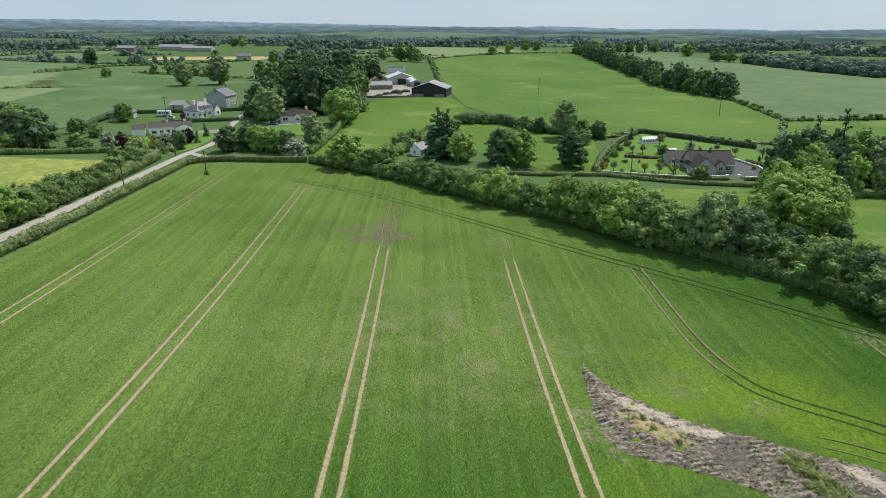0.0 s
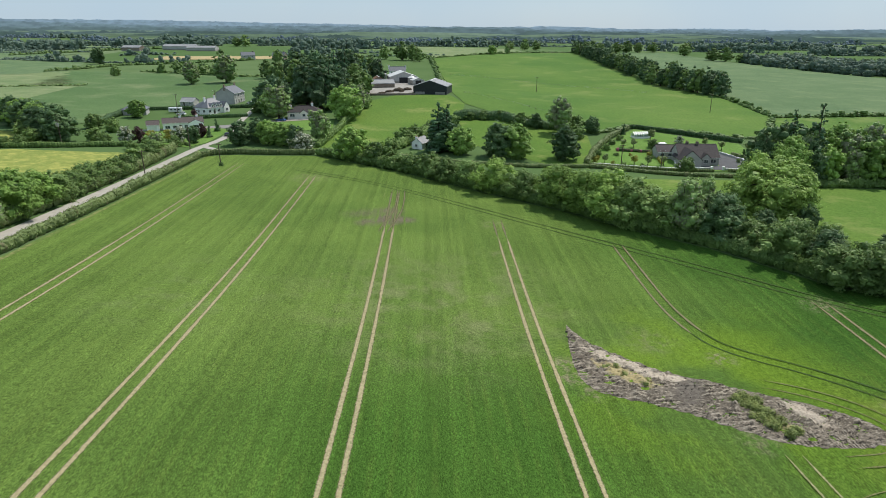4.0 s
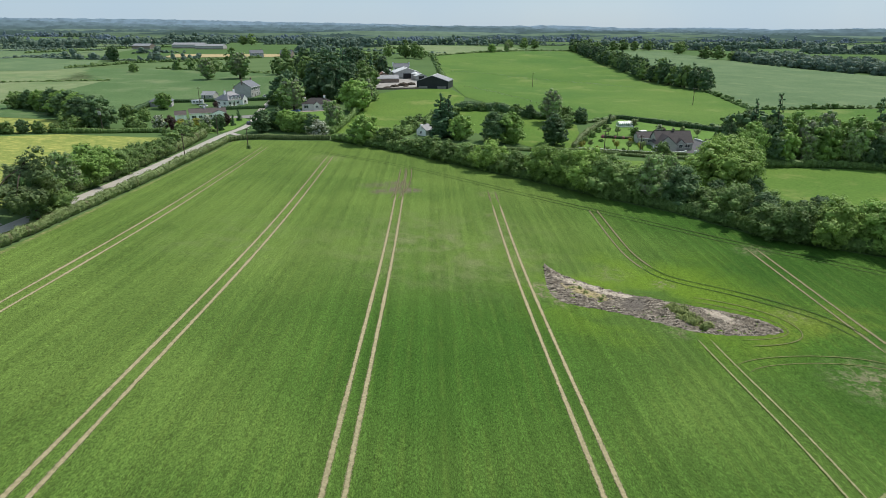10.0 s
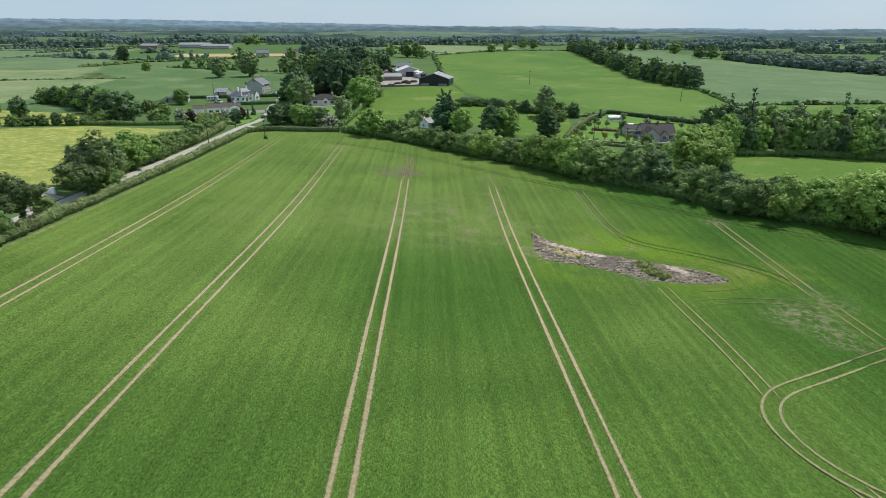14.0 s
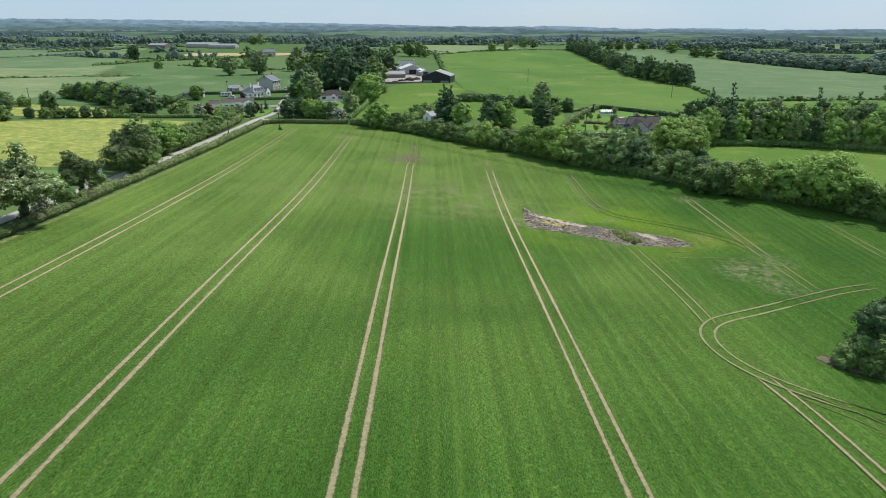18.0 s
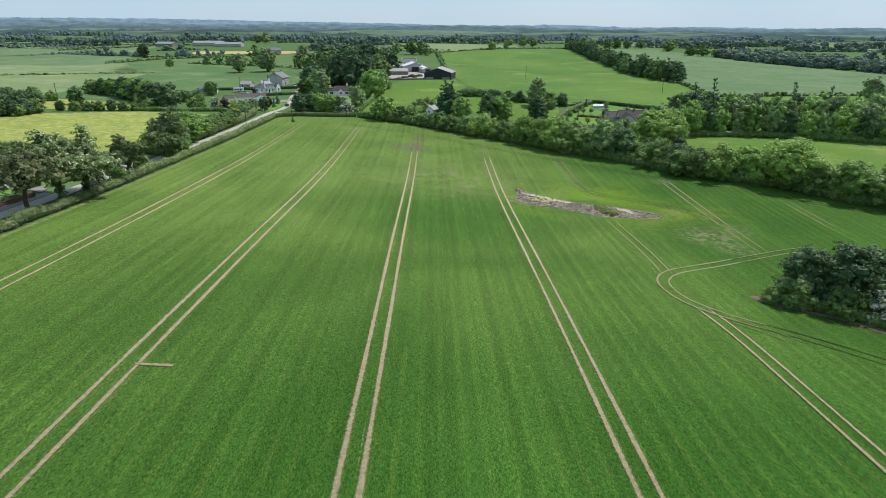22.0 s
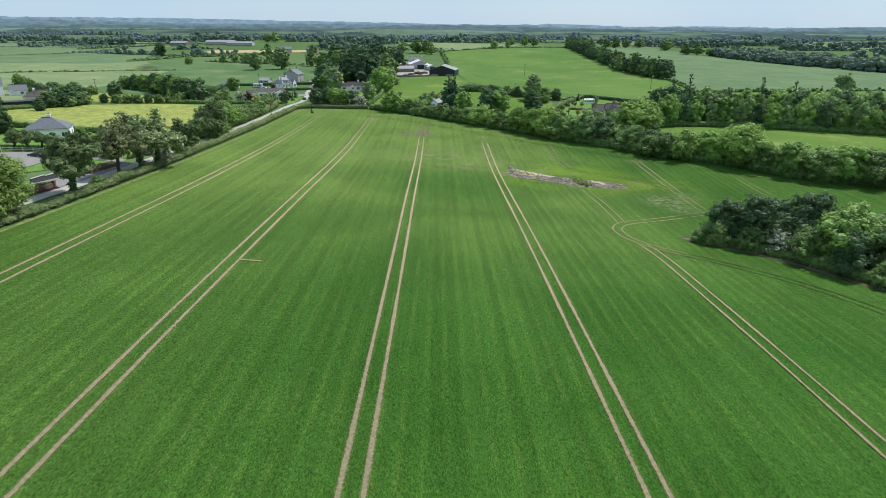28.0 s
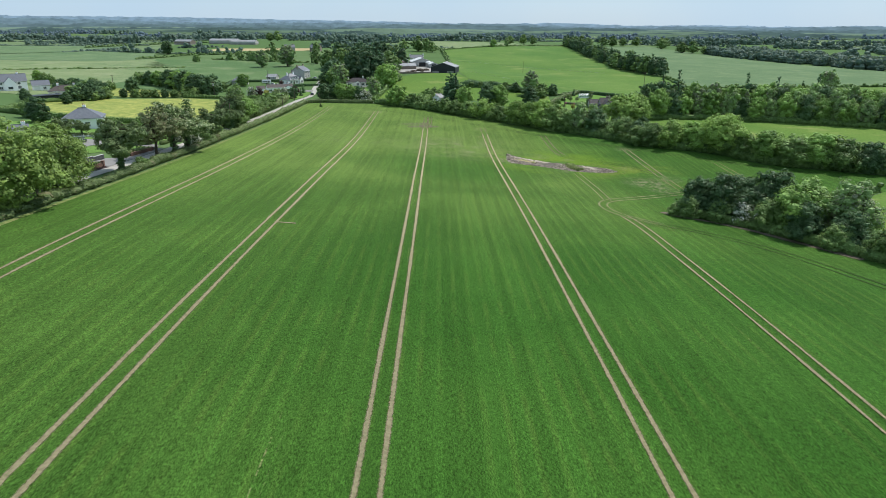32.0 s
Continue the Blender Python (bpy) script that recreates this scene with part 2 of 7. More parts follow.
def mud_material():
    """Churned soil: pale dry crests on moist furrows with relief shade put into the colour, a dry sandy band, straw
    litter, a smooth wheel-rolled stretch.
    """
    n = Nodes("churned_soil")
    c = n.mix(n.ramp(n.noise(0.30, 4, rough=0.6), 0.35, 0.65), (0.112, 0.094, 0.072), (0.185, 0.158, 0.124))
    xyz = n.add("ShaderNodeSeparateXYZ", Vector=n.pos)
    x, y = xyz.outputs[0], xyz.outputs[1]
    # the tread bars, as the ground is shaped: dry crests, moist furrows, their light and shade deepened in the colour
    turn = n.math("MINIMUM", n.math("MAXIMUM", n.math("MULTIPLY", n.math("SUBTRACT", x, 40.0), 0.1), 0.0), 1.0)
    lean = n.math("SUBTRACT", n.math("MULTIPLY", turn, 0.42), 0.10)
    u = n.math("ADD", n.math("MULTIPLY", y, 0.97), n.math("MULTIPLY", x, lean))
    u = n.math("ADD", u, n.math("MULTIPLY", n.math("SINE", n.math("MULTIPLY", x, 0.9)), n.math("MULTIPLY", n.math("SINE", n.math("MULTIPLY", y, 0.7)), 0.25)))
    bar = n.math("SINE", n.math("MULTIPLY", u, 7.4))
    marked = n.ramp(n.noise(0.45, 2), 0.42, 0.60)
    crest = n.math("ADD", n.math("MULTIPLY", n.math("MULTIPLY", bar, marked), 0.09), n.noise(1.0, 5, n.stretch(1.2, 2.9, 0.0, rot=0.12), rough=0.74))
    c = n.mix(n.ramp(crest, 0.53, 0.60), c, (0.320, 0.280, 0.220))
    c = n.mix(n.math("MULTIPLY", n.ramp(crest, 0.475, 0.40), 0.95), c, (0.036, 0.031, 0.025))
    fray = n.noise(0.8, 5, rough=0.7)
    c = n.mix(n.math("MULTIPLY", n.oval(33.2, 54.4, 4.2, 1.9, 1.05, fray), 0.8), c, (0.105, 0.091, 0.076))
    speck = n.ramp(n.noise(2.4, 4, rough=0.7), 0.30, 0.50)
    for x0, y0, a0, b0, turn0, colour in ((26.3, 58.4, 4.4, 1.5, -0.75, (0.360, 0.300, 0.150)), (41.2, 47.0, 2.2, 1.4, -1.0, (0.300, 0.270, 0.130)), (26.8, 61.9, 6.4, 1.05, -0.75, (0.450, 0.385, 0.305)), (31.4, 58.0, 2.8, 0.9, -0.15, (0.450, 0.385, 0.305)), (45.8, 49.6, 3.0, 1.2, -1.1, (0.440, 0.378, 0.300))):
        c = n.mix(n.math("MULTIPLY", n.oval(x0, y0, a0, b0, turn0, fray), speck), c, colour)
    c = n.mix(n.math("MULTIPLY", n.ramp(n.noise(5, 4), 0.50, 0.70), 0.4), c, (0.300, 0.268, 0.220))
    n.bump(n.math("ADD", crest, n.math("MULTIPLY", n.noise(6, 5), 0.4)), 0.9, 0.16)
    return n.done(c, 0.92, 0.12)


def far_country():
    """Pasture near by; further off a patchwork of fields, one colour a field."""
    n = Nodes("country_grass")
    warp = n.add("ShaderNodeVectorMath", i0=n.pos)
    warp.operation = "ADD"
    nz = n.add("ShaderNodeTexNoise", Vector=n.pos, Scale=0.004, Detail=1.0)
    sc = n.t.nodes.new("ShaderNodeVectorMath")
    sc.operation = "SCALE"
    n.t.links.new(nz.outputs["Color"], sc.inputs[0])
    sc.inputs["Scale"].default_value = 120.0
    n.t.links.new(sc.outputs[0], warp.inputs[1])
    cell = n.add("ShaderNodeTexVoronoi", Vector=n.stretch(0.0052, 0.0035, 0.0, warp.outputs[0]), Scale=1.0)
    r = n.t.nodes.new("ShaderNodeSeparateColor")
    n.t.links.new(cell.outputs["Color"], r.inputs[0])
    c = n.mix(r.outputs[0], (0.076, 0.132, 0.043), (0.112, 0.164, 0.066))
    c = n.mix(n.ramp(r.outputs[1], 0.72, 0.80), c, (0.140, 0.188, 0.092))
    far = n.add("ShaderNodeSeparateXYZ", Vector=n.pos)
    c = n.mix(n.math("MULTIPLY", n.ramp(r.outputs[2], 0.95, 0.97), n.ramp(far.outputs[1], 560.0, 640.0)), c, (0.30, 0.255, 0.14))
    # farthest fields fade to one grey-green: haze mixed into the base colour
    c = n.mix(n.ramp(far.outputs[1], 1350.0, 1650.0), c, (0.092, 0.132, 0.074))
    c = n.mix(n.math("MULTIPLY", n.ramp(n.noise(0.03, 4), 0.35, 0.7), 0.35), c, (0.055, 0.105, 0.034))
    n.bump(n.noise(0.6, 3), 0.3, 0.2)
    return n.done(c, 0.95, 0.03)


M = {
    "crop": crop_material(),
    "track": track_material("sandy_track", (0.375, 0.330, 0.186), (0.275, 0.238, 0.132), 0.52, 0.55),
    "brown": track_material("brown_track", (0.240, 0.215, 0.115), (0.150, 0.148, 0.072), 0.50, 0.54),
    "grassy": track_material("grassy_track", (0.300, 0.290, 0.145), (0.185, 0.205, 0.082), 0.52, 0.54),
    "faint": track_material("grown_track", (0.200, 0.195, 0.078), (0.125, 0.145, 0.050), 0.44, 0.48),
    # dark green puts the shade of sunken wheel ruts into the colour
    "deep": track_material("shaded_rut_track", (0.060, 0.098, 0.026), (0.042, 0.076, 0.018), 0.40, 0.44),
    "bank": track_material("trodden_bank", (0.200, 0.168, 0.112), (0.120, 0.104, 0.070), 0.72, 0.72),
    "mud": mud_material(),
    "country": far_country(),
    "hill": grass("hill_pasture", (0.078, 0.154, 0.032), (0.119, 0.194, 0.042), (0.168, 0.216, 0.064), 0.011, 0.35),
    "paddock": grass("paddock_grass", (0.090, 0.167, 0.030), (0.128, 0.200, 0.039), (0.202, 0.235, 0.072), 0.018, 0.35),
    "lawn": grass("mown_lawn", (0.112, 0.205, 0.042), (0.142, 0.240, 0.056), None, 0.08),
    "meadow": grass("buttercup_meadow", (0.185, 0.232, 0.058), (0.246, 0.277, 0.070), (0.410, 0.385, 0.110), 0.12, 0.60),
    # cereal, rough and grazed greens carry some haze in their paler, bluer colour
    "cereal": grass("blue_green_cereal", (0.101, 0.161, 0.074), (0.131, 0.191, 0.090), (0.156, 0.207, 0.099), 0.02, 0.45),
    "rough": grass("rough_pasture", (0.140, 0.200, 0.086), (0.182, 0.230, 0.104), (0.235, 0.258, 0.136), 0.02, 0.7),
    "left": grass("grazed_pasture", (0.080, 0.142, 0.052), (0.110, 0.174, 0.068), (0.165, 0.205, 0.098), 0.012, 0.4),
    "stubble": grass("dry_hayfield", (0.36, 0.29, 0.15), (0.42, 0.34, 0.18), None, 0.03),
    "verge": grass("verge_grass", (0.105, 0.165, 0.040), (0.155, 0.190, 0.060), (0.28, 0.25, 0.12), 0.3, 0.6),
    "drive": plain("tarred_drive", (0.235, 0.225, 0.210), 0.85, 0.5, 0.9, 0.2),
    "asphalt": plain("old_asphalt", (0.39, 0.365, 0.315), 0.85, 0.5, 0.9, 0.2),
    "tar": plain("dark_tarmac", (0.105, 0.105, 0.108), 0.8, 0.6, 0.9, 0.2),
    "gravel": plain("pale_gravel", (0.33, 0.30, 0.26), 0.8, 0.6, 0.95, 0.1),
    "concrete": plain("yard_concrete", (0.36, 0.335, 0.30), 0.65, 0.25, 0.9, 0.15),
    "bark": plain("bark", (0.085, 0.068, 0.050), 0.6, 2.0, 0.95, 0.1, relief=0.05),
    "ivy": leaves("ivy_leaves", (0.039, 0.080, 0.019), (0.104, 0.178, 0.047), through=0.2),
    "oak": leaves("oak_leaves", (0.112, 0.211, 0.037), (0.304, 0.467, 0.085)),
    "lime": leaves("fresh_leaves", (0.134, 0.234, 0.039), (0.351, 0.504, 0.089)),
    "ash": leaves("ash_leaves", (0.149, 0.255, 0.066), (0.392, 0.550, 0.146), (0.248, 0.265, 0.162), amount=0.25),
    "ivied": leaves("ivied_tree_leaves", (0.074, 0.116, 0.035), (0.196, 0.262, 0.080)),
    "olive": leaves("olive_brown_leaves", (0.104, 0.126, 0.042), (0.225, 0.248, 0.092), (0.190, 0.155, 0.085), amount=0.14),
    "silver": leaves("pale_backed_leaves", (0.124, 0.190, 0.052), (0.270, 0.352, 0.104), (0.540, 0.580, 0.330), amount=0.20),
    "sycamore": leaves("sycamore_leaves", (0.052, 0.098, 0.022), (0.245, 0.345, 0.062), through=0.22),
    "thorn": leaves("hawthorn_leaves", (0.078, 0.142, 0.032), (0.223, 0.330, 0.076)),
    "dark": leaves("dark_leaves", (0.044, 0.088, 0.030), (0.118, 0.198, 0.062), through=0.2),
    "wood_leaf": leaves("shady_wood_leaves", (0.040, 0.080, 0.030), (0.112, 0.190, 0.066), through=0.2),
    "needle": leaves("conifer_needles", (0.041, 0.094, 0.036), (0.119, 0.217, 0.083), through=0.15),
    "clipped": leaves("clipped_hedge_leaves", (0.100, 0.144, 0.043), (0.256, 0.309, 0.097)),
    "hedge": leaves("hedge_leaves", (0.092, 0.140, 0.038), (0.222, 0.282, 0.084), (0.200, 0.190, 0.100), amount=0.06),
    "blossom": leaves("blossoming_leaves", (0.075, 0.120, 0.034), (0.130, 0.175, 0.060), (0.62, 0.62, 0.50), amount=0.55),
    "golden": leaves("golden_leaves", (0.210, 0.221, 0.026), (0.357, 0.336, 0.048)),
    "copper": leaves("copper_leaves", (0.042, 0.019, 0.019), (0.079, 0.036, 0.031)),
    # paler and bluer the farther off: haze put into the leaf colour
    "hazed_leaf": leaves("haze_tinted_leaves", (0.104, 0.160, 0.098), (0.165, 0.225, 0.135), spec=0.06),
    "blue_hazed_leaf": leaves("haze_blue_leaves", (0.150, 0.206, 0.197), (0.196, 0.252, 0.239), spec=0.04),
    "weed": leaves("weed_leaves", (0.150, 0.205, 0.045), (0.300, 0.340, 0.090)),
    "white": plain("white_render", (0.94, 0.93, 0.91), 0.96, 0.6, 0.85, 0.2, relief=0.01, stain=0.12),
    "cream": plain("cream_render", (0.78, 0.75, 0.69), 0.90, 0.6, 0.85, 0.2, relief=0.01),
    "grey_wall": plain("grey_render", (0.46, 0.45, 0.43), 0.85, 0.6, 0.9, 0.2, relief=0.01),
    "brick": plain("old_red_brick", (0.215, 0.130, 0.095), 0.6, 3.0, 0.9, 0.2, relief=0.04),
    "dark_stone": plain("dark_stone", (0.105, 0.108, 0.108), 0.6, 2.2, 0.9, 0.2, relief=0.05),
    "stone": plain("brown_stone", (0.30, 0.245, 0.20), 0.6, 2.2, 0.9, 0.2, relief=0.05),
    "slate": plain("blue_grey_slate", (0.135, 0.142, 0.158), 0.75, 1.5, 0.5, 0.5, relief=0.02),
    "dark_roof": plain("dark_brown_roof_tiles", (0.044, 0.036, 0.036), 0.7, 1.5, 0.75, 0.3, relief=0.03),
    "brown_roof": plain("brown_roof_tiles", (0.098, 0.078, 0.070), 0.75, 1.5, 0.75, 0.3, relief=0.03),
    "pale_roof": plain("pale_sheet_roof", (0.62, 0.62, 0.60), 0.85, 0.5, 0.5, 0.4),
    "grey_roof": plain("grey_sheet_roof", (0.30, 0.30, 0.30), 0.8, 0.5, 0.6, 0.35),
    "dark_sheet": plain("dark_sheet_cladding", (0.030, 0.034, 0.036), 0.8, 0.6, 0.6, 0.35),
    "rust": plain("rusty_sheet", (0.20, 0.115, 0.075), 0.6, 1.5, 0.8, 0.2),
    "tile": plain("clay_chimney", (0.42, 0.26, 0.19), 0.8, 3, 0.8, 0.2),
    "wood": plain("weathered_wood", (0.135, 0.105, 0.078), 0.7, 3, 0.9, 0.15),
    "pvc": plain("white_window_frame", (0.80, 0.80, 0.78), 0.95, 4, 0.4, 0.4, relief=0.001),
    "door": plain("dark_door", (0.075, 0.060, 0.050), 0.8, 3, 0.5, 0.4),
    "steel": plain("galvanised_steel", (0.42, 0.43, 0.44), 0.8, 2, 0.45, 0.5, 0.7),
    "black": plain("black_paint", (0.018, 0.018, 0.020), 0.8, 3, 0.5, 0.4),
    "rubber": plain("tyre_rubber", (0.02, 0.02, 0.02), 0.8, 8, 0.9, 0.2),
    "car_white": plain("white_car_paint", (0.72, 0.72, 0.72), 0.98, 3, 0.25, 0.5, relief=0.0),
    "car_blue": plain("blue_car_paint", (0.05, 0.10, 0.26), 0.95, 3, 0.25, 0.5, relief=0.0),
    "car_dark": plain("dark_car_paint", (0.035, 0.037, 0.042), 0.95, 3, 0.25, 0.5, relief=0.0),
    "flower": leaves("garden_flowers", (0.063, 0.105, 0.036), (0.105, 0.147, 0.048), (0.441, 0.126, 0.192), amount=0.35),
}
glass = Nodes("window_glass")
M["glass"] = glass.done((0.035, 0.045, 0.055), 0.08, 0.6)
poly = Nodes("glasshouse_glass")
poly.b.inputs["Alpha"].default_value = 0.38
M["poly"] = poly.done(poly.mix(poly.noise(0.7), (0.26, 0.37, 0.37), (0.36, 0.46, 0.46)), 0.35, 0.3)

# ---- geometry helpers ----

# heights of the land, in metres: the tilled field and its borders, then the country round it
FIELD_LEVELS = [
    (-75, -150, 13.9), (0, -150, 7.7), (75, -150, 2.5), (-75, -70, 12.5), (0, -70, 5.3), (75, -70, 1.0),
    (-70, 10, 7.4), (0, 10, 2.0), (50, 10, -2.6), (110, 20, -4.0), (-65, 95, 3.1), (-10, 90, -0.9),
    (30, 75, -3.3), (75, 80, -2.6), (-62, 174, 1.2), (0, 165, -0.7), (-150, 60, 11.1), (140, 100, -3.5)]
COUNTRY_LEVELS = [
    (-110, 248, 1.6), (13, 330, 6.8), (70, 380, 2.9), (146, 302, 0.0), (185, 371, 1.5), (75, 692, 13.2),
    (-325, 631, 6.7), (-310, 893, 13.0), (85, 228, -1.5), (300, 150, -3.0), (-300, 200, 11.3), (400, 600, 1.1),
    (330, 330, -0.5), (80, 130, -2.8), (82, 195, -3.5), (130, 160, -4.0)]
KNOTS = np.array(FIELD_LEVELS + COUNTRY_LEVELS, float)


def spread(p, q):
    return np.sqrt(((p[:, None, :2] - q[None, :, :2]) ** 2).sum(-1) + 625.0)


_n = len(KNOTS)
_sys = np.ones((_n + 1, _n + 1))
_sys[:_n, :_n] = spread(KNOTS, KNOTS)
_sys[_n, _n] = 0
_weights = np.linalg.solve(_sys, np.append(KNOTS[:, 2], 0))


def levels(xy):
    """Height of the land at many places."""
    xy = np.asarray(xy, float).reshape(-1, 2)
    z = spread(xy, KNOTS) @ _weights[:_n] + _weights[_n]
    r = np.hypot(xy[:, 0], xy[:, 1])
    k = np.clip((r - 1100) / 3300, 0, 1)
    k = k * k * (3 - 2 * k)
    west = np.clip(0.5 - xy[:, 0] / np.maximum(r, 1) * 0.9, 0, 1)
    roll = np.sin(xy[:, 0] / 310 + 1.3) * np.sin(xy[:, 1] / 420 + 0.4) + 0.6 * np.sin(xy[:, 0] / 170 - xy[:, 1] / 260)
    return z + k * (16 + 26 * west + 4 * roll) + np.clip((r - 700) / 900, 0, 1) * 3.0 * roll


def land(x, y):
    return float(levels([(x, y)])[0])


def mesh_of(name, verts, faces, mats, smooth=False, uvs=None):
    me = bpy.data.meshes.new(name)
    me.from_pydata([tuple(v) for v in verts], [], [tuple(f) for f in faces])
    for m in mats if isinstance(mats, (list, tuple)) else [mats]:
        me.materials.append(m)
    if smooth:
        me.polygons.foreach_set("use_smooth", [True] * len(me.polygons))
    if uvs is not None:
        layer = me.uv_layers.new(name="UVMap")
        idx = np.empty(len(me.loops), int)
        me.loops.foreach_get("vertex_index", idx)
        layer.data.foreach_set("uv", np.asarray(uvs)[idx].ravel())
    me.update()
    return me


def clip_half(poly, axis, value, keep_above):
    out = []
    for i, p in enumerate(poly):
        q = poly[(i + 1) % len(poly)]
        a = (p[axis] - value) * (1 if keep_above else -1)
        b = (q[axis] - value) * (1 if keep_above else -1)
        if a >= 0:
            out.append(p)
        if (a > 0 and b < 0) or (a < 0 and b > 0):
            k = a / (a - b)
            out.append((p[0] + k * (q[0] - p[0]), p[1] + k * (q[1] - p[1])))
    return out


def sheet(name, poly, step, lift, material, label, category, wave=0.0):
    """A piece of land with a given outline, draped over the ground."""
    xs = [p[0] for p in poly]
    ys = [p[1] for p in poly]
    found, verts, faces = {}, [], []

    def vertex(p):
        key = (round(p[0], 3), round(p[1], 3))
        if key not in found:
            found[key] = len(verts)
            verts.append(key)
        return found[key]

    for i in range(math.floor(min(xs) / step), math.ceil(max(xs) / step)):
        strip = clip_half(clip_half(poly, 0, i * step, True), 0, (i + 1) * step, False)
        if len(strip) < 3:
            continue
        lo, hi = min(p[1] for p in strip), max(p[1] for p in strip)
        for j in range(math.floor(lo / step), math.ceil(hi / step)):
            cell = clip_half(clip_half(strip, 1, j * step, True), 1, (j + 1) * step, False)
            ids = []
            for p in cell:
                v = vertex(p)
                if v not in ids:
                    ids.append(v)
            if len(ids) >= 3:
                faces.append(ids)
    z = levels(verts) + lift
    if wave:
        z = z + [wave * noise.noise((x * 0.12, y * 0.12, 0)) for x, y in verts]
    me = mesh_of(name, [(x, y, h) for (x, y), h in zip(verts, z)], faces, material, smooth=True)
    return tagged(new(name, me), label, category, kind="structure")


def along(line, step):
    """Places every step metres on a polyline, with their directions."""
    out = []
    for (x0, y0), (x1, y1) in zip(line[:-1], line[1:]):
        d = math.hypot(x1 - x0, y1 - y0)
        n = max(1, round(d / step))
        for i in range(n):
            out.append((x0 + (x1 - x0) * i / n, y0 + (y1 - y0) * i / n, math.atan2(y1 - y0, x1 - x0)))
    out.append((*line[-1], out[-1][2]))
    return out


def smooth_line(line, rounds=2):
    """Rounds the corners of a polyline."""
    for _ in range(rounds):
        out = [line[0]]
        for p, q in zip(line[:-1], line[1:]):
            out += [(p[0] * 0.75 + q[0] * 0.25, p[1] * 0.75 + q[1] * 0.25), (p[0] * 0.25 + q[0] * 0.75, p[1] * 0.25 + q[1] * 0.75)]
        line = out + [line[-1]]
    return line


def ribbon(name, line, width, lift, material, label, category, step=2.0, offset=0.0, kind="structure", crown=0.0, taper=0.0):
    """A strip that follows the ground: road, path or wheel track."""
    pts = along(line, step)
    verts, faces, uvs, v = [], [], [], 0.0
    cols = 3 if crown else 2
    length = sum(math.hypot(q[0] - p[0], q[1] - p[1]) for p, q in zip(pts[:-1], pts[1:]))
    for i, (x, y, a) in enumerate(pts):
        if i:
            v += math.hypot(x - pts[i - 1][0], y - pts[i - 1][1])
            a = (a + pts[i - 1][2]) / 2 if abs(a - pts[i - 1][2]) < 2 else a
        nx, ny = -math.sin(a), math.cos(a)
        for c in range(cols):
            u = c / (cols - 1)
            slim = min(1.0, 0.08 + min(v, length - v) / taper) if taper else 1.0
            o = offset + (u - 0.5) * width * slim
            verts.append((x + nx * o, y + ny * o, crown if c == 1 and crown else 0.0))
            uvs.append((u, v))
    z = levels([p[:2] for p in verts]) + lift
    verts = [(p[0], p[1], h + p[2]) for p, h in zip(verts, z)]
    for i in range(len(pts) - 1):
        for c in range(cols - 1):
            k = i * cols + c
            faces.append((k, k + cols, k + cols + 1, k + 1))
    me = mesh_of(name, verts, faces, material, smooth=True, uvs=uvs)
    return tagged(new(name, me), label, category, kind=kind)


# ---- the land ----


def axis_steps(lo, near_lo, near_hi, hi, step):
    mid = list(np.arange(near_lo, near_hi + 0.1, step))
    up, s = [near_hi], step
    while up[-1] < hi:
        s *= 1.12
        up.append(up[-1] + s)
    dn, s = [near_lo], step
    while dn[-1] > lo:
        s *= 1.12
        dn.append(dn[-1] - s)
    return dn[:0:-1] + mid + up[1:]


gx = axis_steps(-4300, -170, 210, 4300, 5.0)
gy = axis_steps(-700, -180, 300, 4500, 5.0)
grid = [(x, y) for y in gy for x in gx]
gz = levels(grid)
far_r = np.hypot(*np.array(grid).T)
gz = gz - 24 * np.clip((far_r - 1730) / 260, 0, 1)      # the land dips beyond the first far woods
w = len(gx)
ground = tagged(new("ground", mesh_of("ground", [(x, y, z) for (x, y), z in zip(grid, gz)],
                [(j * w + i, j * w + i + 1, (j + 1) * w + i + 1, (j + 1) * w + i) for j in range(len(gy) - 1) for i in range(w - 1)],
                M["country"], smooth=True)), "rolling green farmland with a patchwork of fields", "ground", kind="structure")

HEDGE_ROW = [(-37, 192), (-8, 171), (14, 151), (33, 135), (47, 119), (59, 107), (73, 85), (98, 69), (106, 56), (128, 45), (160, 31)]
FIELD = [(-73, -175), (-73.5, -54), (-73, 96), (-72, 188), (-64, 191.5), (-53, 191), *HEDGE_ROW, (122, 21), (94, 2), (84, -12), (80, -40), (95, -70), (160, -110), (160, -175)]
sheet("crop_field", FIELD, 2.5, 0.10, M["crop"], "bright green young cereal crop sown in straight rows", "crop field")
sheet("meadow", [(-86, 88), (-85, 180), (-92, 190), (-100, 191), (-135, 190), (-165, 165), (-178, 128), (-165, 88), (-140, 76), (-112, 76)], 4, 0.12, M["meadow"], "yellow buttercup meadow behind the roadside trees", "meadow")
sheet("meadow", [(-132, 200), (-139, 196), (-165, 180), (-190, 188), (-196, 222), (-185, 248), (-168, 246), (-148, 222)], 5, 0.12, M["meadow"], "small yellowish meadow ringed by trees", "meadow")
sheet("paddock", [(-40, 203), (-36, 256), (-29, 310), (-16, 327), (14, 325), (20, 300), (16, 268), (-3, 245), (-10, 216), (-22, 200)], 5, 0.12, M["paddock"], "smooth bright green paddock below the farmyard", "paddock")
sheet("paddock", [(14, 262), (18, 214), (40, 188), (58, 186), (66, 236), (40, 262)], 5, 0.12, M["paddock"], "grass strip between tree rows", "paddock")
